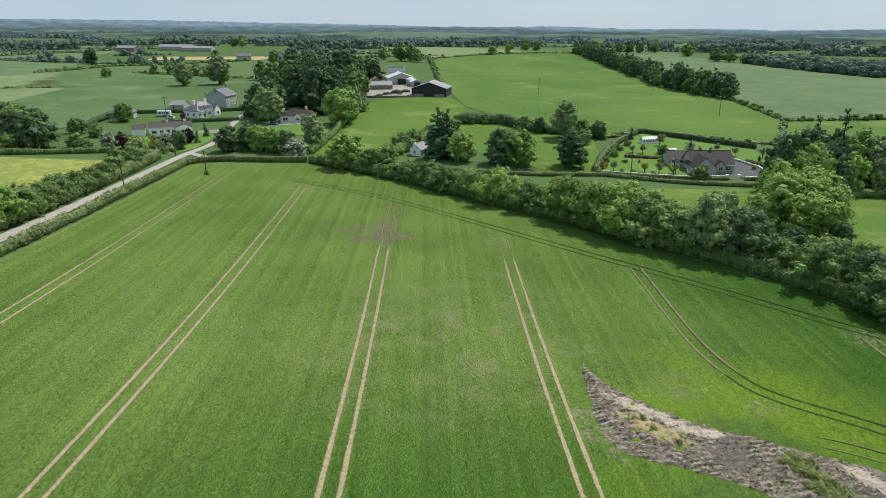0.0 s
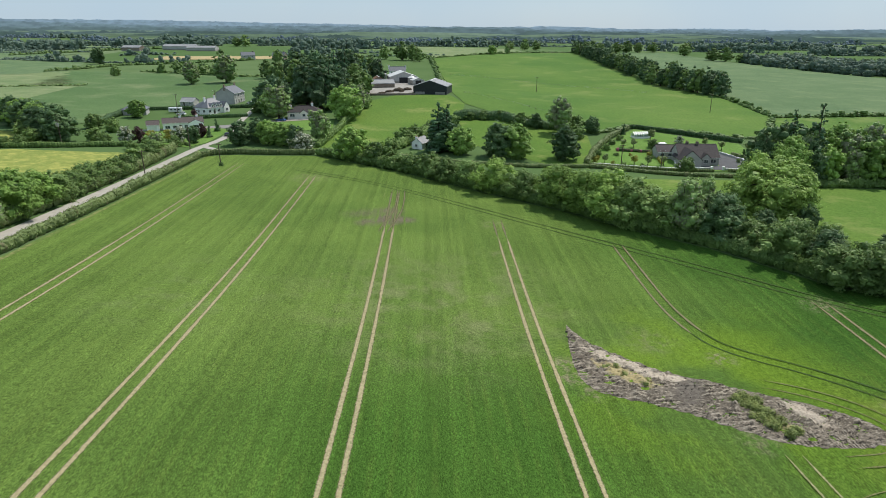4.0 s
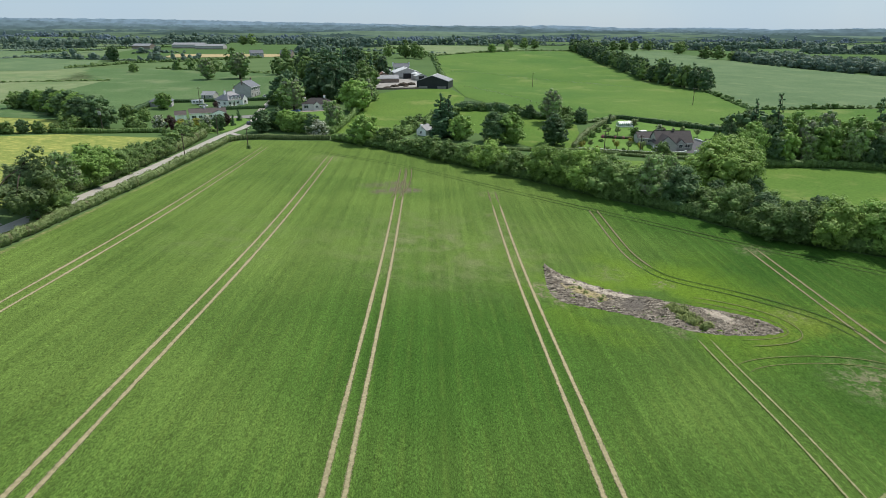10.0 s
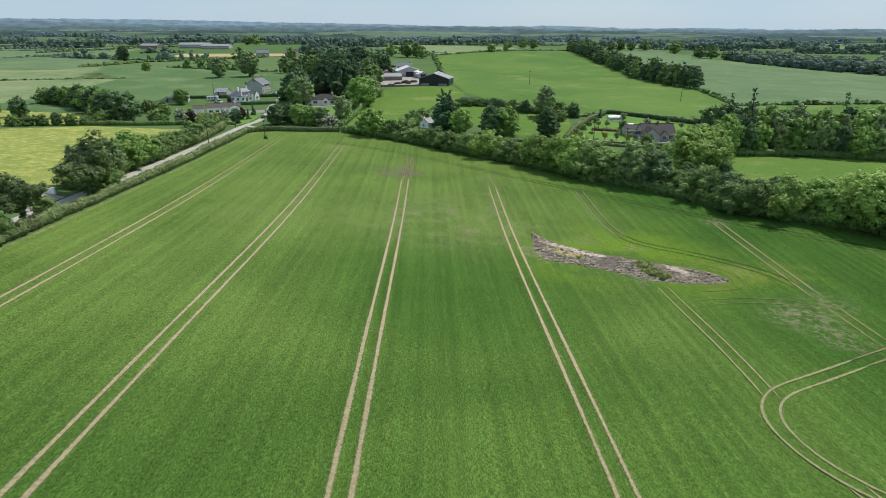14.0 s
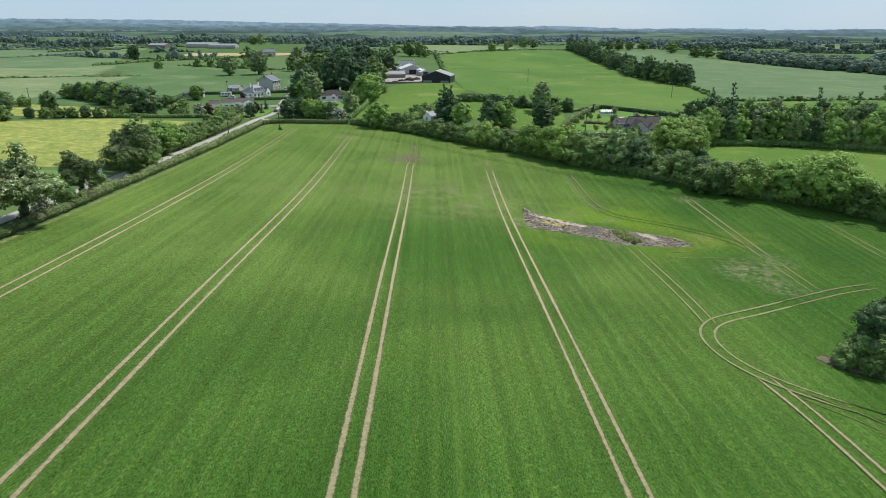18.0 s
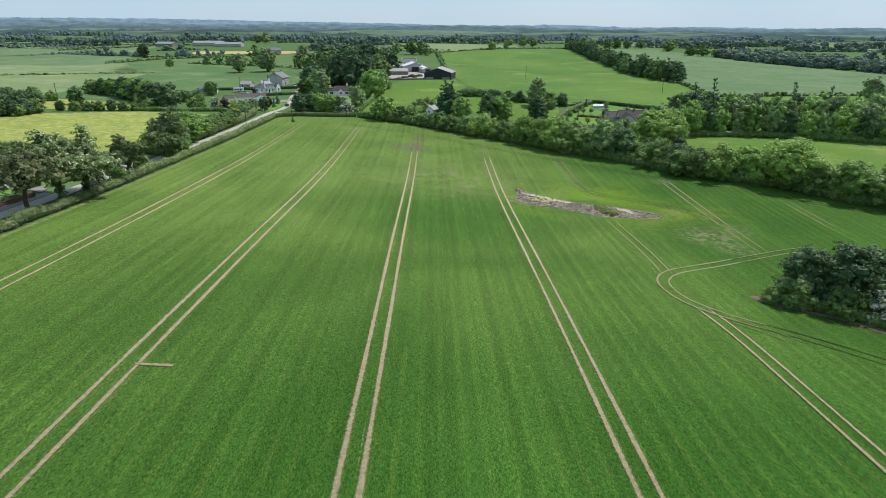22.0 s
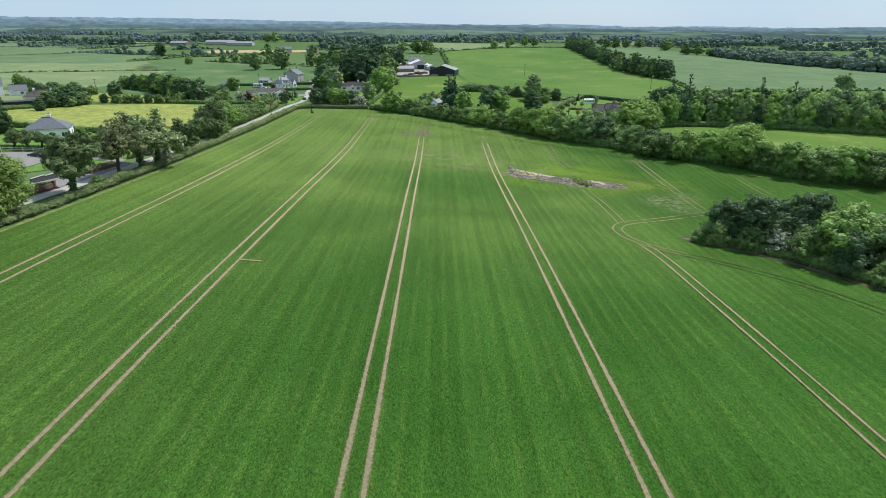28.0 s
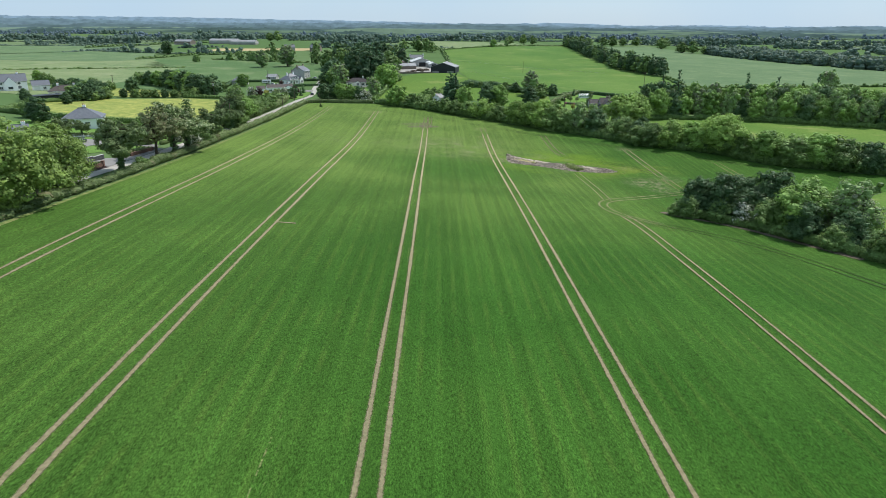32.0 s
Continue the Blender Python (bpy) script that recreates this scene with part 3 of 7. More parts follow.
sheet("paddock", [(62, 120), (84, 110), (120, 88), (260, 60), (300, 130), (200, 146), (112, 164), (96, 172), (60, 172), (40, 150)], 5, 0.12, M["paddock"], "bright green paddock behind the field hedge", "paddock")
sheet("paddock", [(85, -11), (95, 2), (123, 21), (160, 30), (230, 0), (230, -90), (100, -68), (81, -40)], 5, 0.12, M["paddock"], "pale green paddock beyond the thicket", "paddock")
sheet("hill_pasture", [(20, 300), (16, 330), (12, 420), (4, 640), (75, 702), (125, 762), (190, 800), (172, 560), (166, 430), (180, 366), (172, 290), (138, 235), (90, 256), (68, 240), (42, 264)], 8, 0.2, M["hill"], "grazed bright green hill pasture", "pasture")
sheet("cereal_field", [(184, 366), (172, 560), (200, 800), (337, 877), (342, 690), (384, 518), (420, 420), (330, 300), (222, 293), (175, 290)], 12, 0.3, M["cereal"], "blue-green field of cereal on the slope", "crop field")
sheet("grazed_pasture", [(-85, 302), (-134, 300), (-150, 226), (-205, 223.5), (-205.5, 300), (-214.5, 390), (-250, 380), (-290, 520), (-226, 508), (-124, 452), (-70, 420), (-60, 330)], 10, 0.25, M["left"], "grazed green pasture beyond the houses", "pasture")
sheet("rough_pasture", [(-215, 388), (-250, 376), (-330, 330), (-420, 300), (-420, 520), (-308, 515), (-292, 520)], 10, 0.25, M["rough"], "pale rough pasture with rushes", "pasture")
sheet("rough_pasture", [(-205, 223), (-340, 240), (-420, 300), (-330, 331), (-250, 378), (-215, 390.5), (-206, 300)], 10, 0.2, M["rough"], "pale rough pasture with rushes", "pasture")
sheet("cereal_field", [(-306, 477), (-398, 468), (-540, 455), (-620, 540), (-486, 596), (-420, 706), (-352, 660), (-300, 540)], 14, 0.35, M["cereal"], "blue-green field of cereal beyond the rough pasture", "crop field")
sheet("cereal_field", [(-420, 716), (-490, 602), (-626, 546), (-800, 800), (-636, 822), (-560, 858), (-424, 784)], 16, 0.4, M["cereal"], "farther blue-green field of cereal", "crop field")
sheet("paddock", [(118, 182), (140, 232), (172, 286), (222, 290), (335, 296), (340, 148), (240, 156), (150, 164)], 8, 0.14, M["hill"], "green pasture behind the wood", "pasture")
sheet("hayfield", [(-300, 690), (-170, 668), (-150, 690), (-160, 720), (-300, 740)], 10, 0.35, M["stubble"], "cut tan hayfield in the distance", "hayfield")
sheet("far_pasture", [(-70, 842), (-44, 842), (6, 645), (75, 708), (124, 768), (130, 900), (-20, 980)], 14, 0.4, M["rough"], "pale pasture on the crest of the hill", "pasture")

# wheel tracks through the crop
GAUGE, PITCH, FIRST = 1.94, 24.94, -9.46


def tram(c, y0, y1, key, label, width=0.86):
    line = [(c + ROW * y, y) for y in np.linspace(y0, y1 + 1.0, int((y1 - y0) / 4) + 2)]
    for s in (-1, 1):
        wob = [(x + 0.04 * math.sin(y * 0.05 + c), y) for x, y in line]
        ribbon("wheel_track", wob, width, 0.16, M[key], label, "track", offset=s * GAUGE / 2, step=2.0, taper=6.0)


for k, runs in {-2: [(-172, 178, "track")], -1: [(-172, 163, "track")], 0: [(-172, 119, "track"), (115, 150, "brown")], 1: [(-172, 113, "track"), (113, 126, "brown")], 3: [(36, 80, "brown"), (19, 37, "faint")], 4: [(34, 59, "faint")]}.items():
    for y0, y1, key in runs:
        tram(FIRST + k * PITCH, y0, y1, key, width=0.80 if k == -2 else 0.86, label={"track": "sandy wheel track worn into the crop", "brown": "thin brown wheel track in the crop", "faint": "overgrown wheel track in the crop"}[key])


def double_track(line, key, label, width=0.75):
    line = smooth_line(line)
    for s in (-1, 1):
        ribbon("wheel_track", line, width, 0.19 + 0.02 * s, M[key], label, "track", offset=s * GAUGE / 2, step=1.0, taper=3.0)


double_track([(39.4, -172), (39.4, -90), (39.5, -40), (39.7, -26), (39.4, -17), (38.6, -11.5)], "track", "sandy wheel track between the drill rows", 0.72)
double_track([(46.0, -18.4), (42.3, -15.3), (39.3, -12.1), (37.2, -8.3), (36.4, -4.0), (36.8, 0.2), (38.7, 3.9), (41.8, 6.8), (46.2, 9.2), (54, 13.2), (58, 15.3)], "grassy", "pale grassy wheel track turning in a loop", 0.72)
double_track([(57, 14.8), (62.5, 17.5), (70, 20.9), (78, 23.2)], "brown", "half-grown wheel track towards the thicket", 0.62)
double_track([(39.4, 4.0), (39.8, 9), (40.1, 16), (40.1, 23), (39.8, 32), (39.6, 42)], "grassy", "pale wheel track that runs up to the churned soil", 0.58)
double_track([(44.8, -17.4), (49.2, -20.9), (54, -26.0), (59.4, -32.6), (64, -42), (70, -60), (82, -82), (110, -100)], "deep", "deep grassy wheel track round the thicket", 0.66)
double_track([(40.4, -14.6), (43.0, -17.6), (45.5, -20.6), (47.2, -23.6)], "faint", "grown-over wheel track cutting the corner", 0.5)
double_track([(40.6, 110), (40.2, 92), (40.1, 82), (40.5, 76), (41.6, 70.5)], "brown", "thin brown wheel track in the crop", 0.74)
double_track([(41.2, 72), (42.4, 67.6), (45.6, 64), (51.4, 59.9), (57, 54.8), (62.6, 48.6), (64.6, 42)], "deep", "grown-over wheel track round the churned soil", 0.52)
double_track([(43.6, 56.6), (48.2, 54.6), (52.6, 51.4), (55.2, 47.6), (55.2, 43.6), (51.6, 41.4), (45, 40.6)], "faint", "grown-over wheel track close to the churned soil", 0.40)
double_track([(40.8, 32.6), (43, 34.4), (47.5, 35.7), (54, 36.2), (60, 35.4), (64, 33)], "faint", "grown-over turning loop in the crop", 0.34)
double_track([(-9.6, 114), (-8.8, 120), (-7.2, 128), (-6.6, 138), (-6.8, 150)], "brown", "second brown wheel track beside the bare patch", 0.66)
double_track([(-40, 172), (-34, 168), (-9, 153), (20, 128), (43, 107), (54, 95.6), (66, 81.6), (77, 72.4), (88, 63), (102, 53.6), (118, 42)], "deep", "grown-over headland wheel track along the hedge", 0.62)
ribbon("field_margin", [(-72.4, -172), (-72.9, -54), (-72.4, 96), (-71.4, 187)], 0.9, 0.14, M["verge"], "narrow strip of dry grass at the field edge", "field margin")
ribbon("worn_mark", [(-34.0, -39.8), (-30.2, -39.7)], 0.95, 0.2, M["track"], "short bare strip of sandy soil beside a wheel track", "bare patch", step=1.0)

# road and lanes
ROAD = smooth_line([(-82, -175), (-81.6, -30), (-80.3, 60), (-79.8, 130), (-80, 185), (-79.5, 205), (-76.5, 222), (-78.5, 245), (-82, 262), (-84, 300)])
ribbon("road", ROAD, 3.0, 0.14, M["asphalt"], "narrow worn grey country road", "road", crown=0.06)
ribbon("verge", [(-77.2, -175), (-77, -30), (-76.2, 60), (-76, 130), (-76.2, 186)], 2.6, 0.12, M["verge"], "grassy verge between the road and the hedge", "verge")
ribbon("lane", smooth_line([(-78.5, 206), (-71, 199), (-55, 197), (-38, 199), (-20, 193)]), 2.6, 0.13, M["asphalt"], "side lane behind the field hedge", "lane")

# ---- things: helpers ----


def part(name, bm, material, parent, label=""):
    """Links a bmesh as one mesh object under a thing or a part."""
    me = bpy.data.meshes.new(name)
    bm.to_mesh(me)
    bm.free()
    for m in material if isinstance(material, (list, tuple)) else [material]:
        me.materials.append(m)
    ob = new(name, me)
    ob.parent = parent
    return tagged(ob, label) if label else ob


def mesh_part(name, me, parent, label=""):
    ob = new(name, me)
    ob.parent = parent
    return tagged(ob, label) if label else ob


def thing(name, label, category, x=0.0, y=0.0, z=None, turn=0.0, group=""):
    ob = new(name)
    ob.empty_display_size = 0.3
    ob.matrix_basis = pose(x, y, land(x, y) if z is None else z, 0, 0, turn)
    return tagged(ob, label, category, group)


def rng(seed):
    return np.random.RandomState(seed)


# ---- plants ----


def leaf_quads(p, nrm, size, r, up=0.25, stray=0.36):
    """One small spray of leaves at each place, facing roughly outwards."""
    n = len(p)
    d = nrm + r.normal(0, stray, (n, 3)) + (0, 0, up)
    d /= np.linalg.norm(d, axis=1)[:, None] + 1e-9
    a = np.cross(d, r.normal(0, 1, (n, 3)))
    a /= np.linalg.norm(a, axis=1)[:, None] + 1e-9
    b = np.cross(d, a)
    s = (size * r.uniform(0.6, 1.35, n))[:, None]
    v = np.stack([p + a * s * 0.78, p - a * s * 0.42 + b * s * 0.55 + d * s * 0.15, p - a * s * 0.38 - b * s * 0.55 - d * s * 0.1], 1).reshape(-1, 3)
    f = np.arange(n)[:, None] * 3 + [0, 1, 2]
    return v, f


def ball(bm_segments=8, rings=5):
    v, f = [(0, 0, 1)], []
    for i in range(1, rings):
        for j in range(bm_segments):
            a, b = math.pi * i / rings, 2 * math.pi * j / bm_segments
            v.append((math.sin(a) * math.cos(b), math.sin(a) * math.sin(b), math.cos(a)))
    v.append((0, 0, -1))
    last = len(v) - 1
    for j in range(bm_segments):
        k = (j + 1) % bm_segments
        f.append((0, 1 + j, 1 + k))
        for i in range(rings - 2):
            o = 1 + i * bm_segments
            f.append((o + j, o + bm_segments + j, o + bm_segments + k, o + k))
        o = 1 + (rings - 2) * bm_segments
        f.append((o + j, last, o + k))
    return np.array(v), f


BALL_V, BALL_F = ball()
LOW_V, LOW_F = ball(6, 4)


def unit(d):
    return d / (np.linalg.norm(d, axis=1)[:, None] + 1e-9)


def foliage(name, blobs, count, size, material, r, core=0.80, up=0.25, low=False, tuft=1.0):
    """A crown: leaves in domed tufts that sit on overlapping boughs, with dark gaps between the tufts."""
    blobs = np.asarray(blobs, float)          # x y z rx rz
    area = blobs[:, 3] * (blobs[:, 3] + blobs[:, 4])
    tufts = max(16, int(count / 17))
    pick = r.choice(len(blobs), tufts * 3, p=area / area.sum())
    d = unit(r.normal(0, 1, (len(pick), 3)) + (0, 0, 0.30))
    rad = blobs[pick][:, [3, 3, 4]]
    c = blobs[pick, :3] + d * rad * (r.uniform(0.72, 1.0, len(pick)) + r.exponential(0.07, len(pick)))[:, None]
    inside = np.zeros(len(c), bool)
    for i, b in enumerate(blobs):
        q = (c - b[:3]) / b[[3, 3, 4]]
        inside |= ((q * q).sum(1) < 0.60) & (pick != i)
    keep = np.where(~inside)[0][:tufts]
    c, d, rad = c[keep], d[keep], (0.15 * rad[keep].mean(1) + 0.24) * tuft * r.uniform(0.5, 1.5, len(keep))
    w = rad ** 2
    own = r.choice(len(keep), count, p=w / w.sum())
    q = unit(r.normal(0, 1, (count, 3)) + d[own] * 0.7 + (0, 0, 0.25))
    p = c[own] + q * (rad[own] * (r.uniform(0.45, 1.1, count) + r.exponential(0.16, count)))[:, None] * (1.0, 1.0, 0.78)
    v, f = leaf_quads(p, q * 0.6 + d[own] * 0.5, size, r, up, 0.24)
    verts, faces = [v], [tuple(q) for q in f]
    base = len(v)
    bv, bf = (LOW_V, LOW_F) if low else (BALL_V, BALL_F)
    for b in blobs:
        bump = 1 + r.uniform(-0.16, 0.12, (len(bv), 1))
        verts.append(bv * bump * b[[3, 3, 4]] * core + b[:3])
        faces += [tuple(i + base for i in q) for q in bf]
        base += len(bv)
    return mesh_of(name, np.concatenate(verts), faces, material)


def limb(bm, p, q, r0, r1, sides=6):
    p, q = Vector(p), Vector(q)
    a = (q - p).normalized()
    u = a.orthogonal().normalized()
    v = a.cross(u)
    rings = []
    for c, rad in ((p, r0), (q, r1)):
        rings.append([bm.verts.new(c + (u * math.cos(2 * math.pi * i / sides) + v * math.sin(2 * math.pi * i / sides)) * rad) for i in range(sides)])
    for i in range(sides):
        j = (i + 1) % sides
        bm.faces.new((rings[0][i], rings[0][j], rings[1][j], rings[1][i]))
    bm.faces.new(rings[1])


def trunk_bm(h, r0, tips, r):
    """A tapering, slightly crooked stem that forks into limbs."""
    bm = bmesh.new()
    pts = [Vector((0, 0, -0.4))]
    for i in range(1, 5):
        pts.append(Vector((r.uniform(-1, 1) * r0 * 0.7, r.uniform(-1, 1) * r0 * 0.7, h * i / 4)))
    for i in range(4):
        limb(bm, pts[i], pts[i + 1], r0 * (1.25 if i == 0 else 1) * (1 - i * 0.17), r0 * (1 - (i + 1) * 0.17), 7)
    for t in tips:
        t = Vector(t)
        s = pts[2 + (int(abs(t.x) * 10) % 3)]
        mid = s.lerp(t, 0.5) + Vector((0, 0, 0.06 * h))
        limb(bm, s, mid, r0 * 0.42, r0 * 0.28, 5)
        limb(bm, mid, t, r0 * 0.28, r0 * 0.08, 5)
    return bm


def broad_blobs(h, rad, clear, n, r, squash=0.8, tight=1.0):
    """Boughs of a broad crown: h tall, rad wide, clear of the ground by `clear`; lobed and lopsided."""
    out = []
    lean = r.uniform(0, 6.283)
    n = int(n * 0.85)
    for i in range(n):
        a = 2 * math.pi * (i * 0.382) + r.uniform(-0.5, 0.5)
        t = (i + 0.5) / n                                    # 0 at the skirt, 1 at the top
        w = math.sin(math.pi * (0.20 + 0.72 * t)) ** 0.75 * (1 + 0.20 * math.sin(2 * a + lean) + 0.10 * math.sin(3 * a - lean))
        s = rad * r.uniform(0.17, 0.42) * (1.1 - 0.3 * t)
        o = max(0.0, rad * w - s * 0.75) * r.uniform(0.72, 1.12)
        z = clear + s * squash + (h - clear - 2 * s * squash) * min(1.0, max(0.0, t + r.uniform(-0.10, 0.10)))
        out.append((o * math.cos(a), o * math.sin(a), z, s, s * squash))
    c = clear + (h - clear) * 0.46
    out.append((0, 0, c, rad * 0.60 * tight, (h - clear) * 0.40))
    out.append((0.1 * rad, 0, clear + (h - clear) * 0.22, rad * 0.62 * tight, (h - clear) * 0.24))
    return out


TREES = {}


def shape_tree(kind):
    """Builds one plant of a kind at the origin; the others are copies of it."""
    r = rng(sum(ord(c) * (i + 3) for i, c in enumerate(kind)))
    k = kind.split("_")[0]
    spec = {
        #        height radius clear boughs leaves size material label
        "oak": (15, 7.8, 2.0, 72, 8600, 0.46, "lime", "broad spreading oak with fresh green leaves", "oak tree"),
        "sycamore": (12, 6.6, 0.8, 54, 8200, 0.40, "sycamore", "broad leafy sycamore beside the road", "sycamore"),
        "round": (11, 5.0, 0.5, 38, 4900, 0.41, "oak", "round-crowned green broadleaf tree", "broadleaf tree"),
        "ash": (14, 4.6, 1.4, 42, 4400, 0.43, "ash", "tall airy ash tree with pale leaves", "ash tree"),
        "dark": (12, 5.2, 0.4, 38, 4900, 0.42, "dark", "dense dark green broadleaf tree", "broadleaf tree"),
        "thorn": (7, 3.9, 0.0, 28, 3200, 0.34, "thorn", "bushy hawthorn in the hedgerow", "hawthorn"),
        "bright": (9, 4.4, 0.2, 32, 3900, 0.37, "lime", "leafy bright green hedgerow tree", "broadleaf tree"),
        "shrub": (3.2, 2.2, 0.0, 10, 1100, 0.30, "thorn", "low bushy dark green shrub", "shrub"),
        "blossom": (6, 2.9, 0.2, 16, 2200, 0.34, "blossom", "hawthorn covered in cream blossom", "hawthorn"),
        "golden": (3.2, 1.5, 0.0, 8, 800, 0.24, "golden", "golden-leaved shrub in a garden", "shrub"),
        "copper": (5, 2.2, 0.3, 11, 1100, 0.30, "copper", "dark copper-leaved tree in a garden", "garden tree"),
        "mop": (3.6, 1.25, 1.4, 6, 620, 0.22, "clipped", "clipped round-headed tree on a lawn", "garden tree"),
        "goldmop": (3.6, 1.25, 1.4, 6, 620, 0.22, "golden", "clipped round-headed golden tree on a lawn", "garden tree"),
        "weed": (0.9, 0.9, 0.0, 4, 200, 0.20, "weed", "clump of green weeds on bare soil", "weeds"),
        "dround": (13, 5.6, 0.6, 22, 1700, 0.62, "thorn", "leafy broadleaf tree on the ridge", "broadleaf tree"),
        "ddark": (14, 5.2, 0.3, 20, 1800, 0.62, "wood_leaf", "tall dark broadleaf tree in a wood", "broadleaf tree"),
        "dthorn": (7, 4.0, 0.0, 10, 600, 0.7, "thorn", "bushy hawthorn in a far hedge", "hawthorn"),
    }
    if k in spec:
        h, rad, clear, n, leaves_n, size, mat, label, cat = spec[k]
        name = cat.replace(" ", "_")
        root = thing(name, label, cat, 0, 0, 0)
        blobs = broad_blobs(h, rad, clear, n, r, 0.78 if k not in ("ash",) else 0.95, 0.8 if k == "oak" else 1.0)
        if clear > 0.25:
            tips = [b[:3] for b in blobs[::3]]
            part("trunk", trunk_bm(h * 0.62, 0.028 * h + 0.04, tips, r), M["bark"], root)
        far = kind.endswith("_far") or k[0] == "d" and k not in ("dark",)
        mesh_part("crown", foliage("crown", blobs, int(leaves_n * (0.80 if far else 2.0)), size * (1.0 if far else 0.70), M[mat], r, core=0.45 if k == "sycamore" else 0.55 if k == "oak" else 0.72, up=0.35, low=True), root)
    elif k in ("ivied", "olive", "pale"):
        label, mat, sprays = {
            "ivied": ("dark roadside tree with an ivy-clad trunk", "ivied", 7600),
            "olive": ("thinly leaved olive-brown roadside tree with a bare trunk", "olive", 5600),
            "pale": ("wind-blown roadside tree with pale-backed leaves and ivy", "silver", 9000)}[k]
        root = thing("roadside_tree", label, "broadleaf tree", 0, 0, 0)
        blobs = []
        for i in range(13):
            a, e, reach = i * 2.4 + r.uniform(-0.3, 0.3), radians(r.uniform(12, 82)), r.uniform(5.0, 8.4)
            for j in (0.40, 0.58, 0.74, 0.88, 1.0):
                s = (1.85 - 1.05 * j) * r.uniform(0.8, 1.25) + 0.2
                o = math.cos(e) * reach * j * 0.86
                blobs.append((o * math.cos(a) + r.uniform(-0.5, 0.5), o * math.sin(a) + r.uniform(-0.5, 0.5), 5.0 + math.sin(e) * reach * j - 1.3 * math.cos(e) * j * j, s, s * 0.85))
        part("trunk", trunk_bm(10, 0.40, [b[:3] for b in blobs[::2]], r), M["bark"], root)
        if k != "olive":
            stem = [(r.uniform(-0.3, 0.3), r.uniform(-0.3, 0.3), z, 0.80 - z * 0.02, 0.9) for z in np.arange(0.6, 9, 0.9)]
            for b in blobs[::4]:
                stem.append((b[0] * 0.4, b[1] * 0.4, 6.5 + r.uniform(0, 2), 0.8, 1.1))
            mesh_part("ivy", foliage("ivy", stem, 2000, 0.30, M["ivy"], r, tuft=0.8), root, "dark glossy ivy round the trunk")
        mesh_part("crown", foliage("crown", blobs, sprays, 0.30, M[mat], r, core=0.30 if k == "olive" else 0.50, up=0.35, low=True), root)
    elif k in ("conifer", "dconifer"):
        root = thing("conifer", "tall dark conifer with drooping boughs", "conifer", 0, 0, 0)
        part("trunk", trunk_bm(18, 0.34, [], r), M["bark"], root)
        blobs = []
        for i in range(26):
            t = i / 25
            z = 1.6 + 17.6 * t
            w = 3.9 * (1 - t) ** 0.8 + 0.25
            for j in range(max(1, int(5 * (1 - t)) + 1)):
                a = r.uniform(0, 6.283)
                o = w * r.uniform(0.35, 0.8)
                blobs.append((o * math.cos(a), o * math.sin(a), z - o * 0.12, w * 0.45 + 0.2, 0.75))
        mesh_part("crown", foliage("crown", blobs, 4600 if k == "conifer" else 1700, 0.46 if k == "conifer" else 0.8, M["needle"], r, core=0.7, up=-0.1, low=True), root)
    elif k == "pine":
        root = thing("pine_tree", "tall thin pine with sparse upper boughs", "pine tree", 0, 0, 0)
        part("trunk", trunk_bm(21, 0.3, [(0.9, 0.3, 18), (-0.8, 0.5, 16), (0.4, -1, 14)], r), M["bark"], root)
        blobs = []
        for i in range(30):
            z = 5 + 16.5 * i / 29
            w = 2.9 * (1 - (i / 29)) + 0.35 + r.uniform(-0.3, 0.9)
            a = r.uniform(0, 6.283)
            blobs.append((w * 0.55 * math.cos(a), w * 0.55 * math.sin(a), z, w * 0.42 + 0.2, 0.5))
        mesh_part("crown", foliage("crown", blobs, 2400, 0.46, M["needle"], r, core=0.6, up=0.1, low=True), root)
    elif k == "cypress":
        root = thing("cypress", "narrow upright green garden cypress", "cypress", 0, 0, 0)
        blobs = [(r.uniform(-0.15, 0.15), r.uniform(-0.15, 0.15), z, 0.75 * (1 - z / 5.4) + 0.2, 0.6) for z in np.arange(0.3, 4.4, 0.45)]
        part("trunk", trunk_bm(2.0, 0.09, [], r), M["bark"], root)
        mesh_part("crown", foliage("crown", blobs, 800, 0.24, M["dark"], r, core=0.85), root)
    return root


def plant(kind, x, y, height, turn=None, wide=1.0, group="", sink=0.15):
    """Plants a copy of a kind, scaled to a height."""
    tall = {"oak": 15, "round": 11, "ash": 14, "dark": 12, "thorn": 7, "bright": 9, "shrub": 3.2, "blossom": 6, "golden": 3.2, "copper": 5,
            "mop": 3.6, "goldmop": 3.6, "weed": 0.9, "dround": 13, "ddark": 14, "dthorn": 7, "ivied": 14, "olive": 14, "pale": 14, "sycamore": 12, "dconifer": 19.5, "conifer": 19.5, "pine": 21.8, "cypress": 4.6}[kind.split("_")[0]]
    s = height / tall
    away = y > 165 or x < -100
    kind = kind.split("_")[0] + ("", "_b", "_c")[int(abs(x * 7.3 + y * 3.1)) % 3] + ("_far" if away else "")
    sw = s * wide
    turn = (x * 37.7 + y * 91.3) % 360 if turn is None else turn
    m = pose(x, y, land(x, y) - sink, 0, 0, turn) @ Matrix.Diagonal((sw, sw, s, 1))
    if kind not in TREES:
        ob = TREES[kind] = shape_tree(kind)
        ob.matrix_basis = m
    else:
        o = TREES[kind]
        ob = copy_thing(o, m @ Matrix.Diagonal((1 / o.scale[0], 1 / o.scale[1], 1 / o.scale[2], 1)))
    return tagged(ob, group=group)


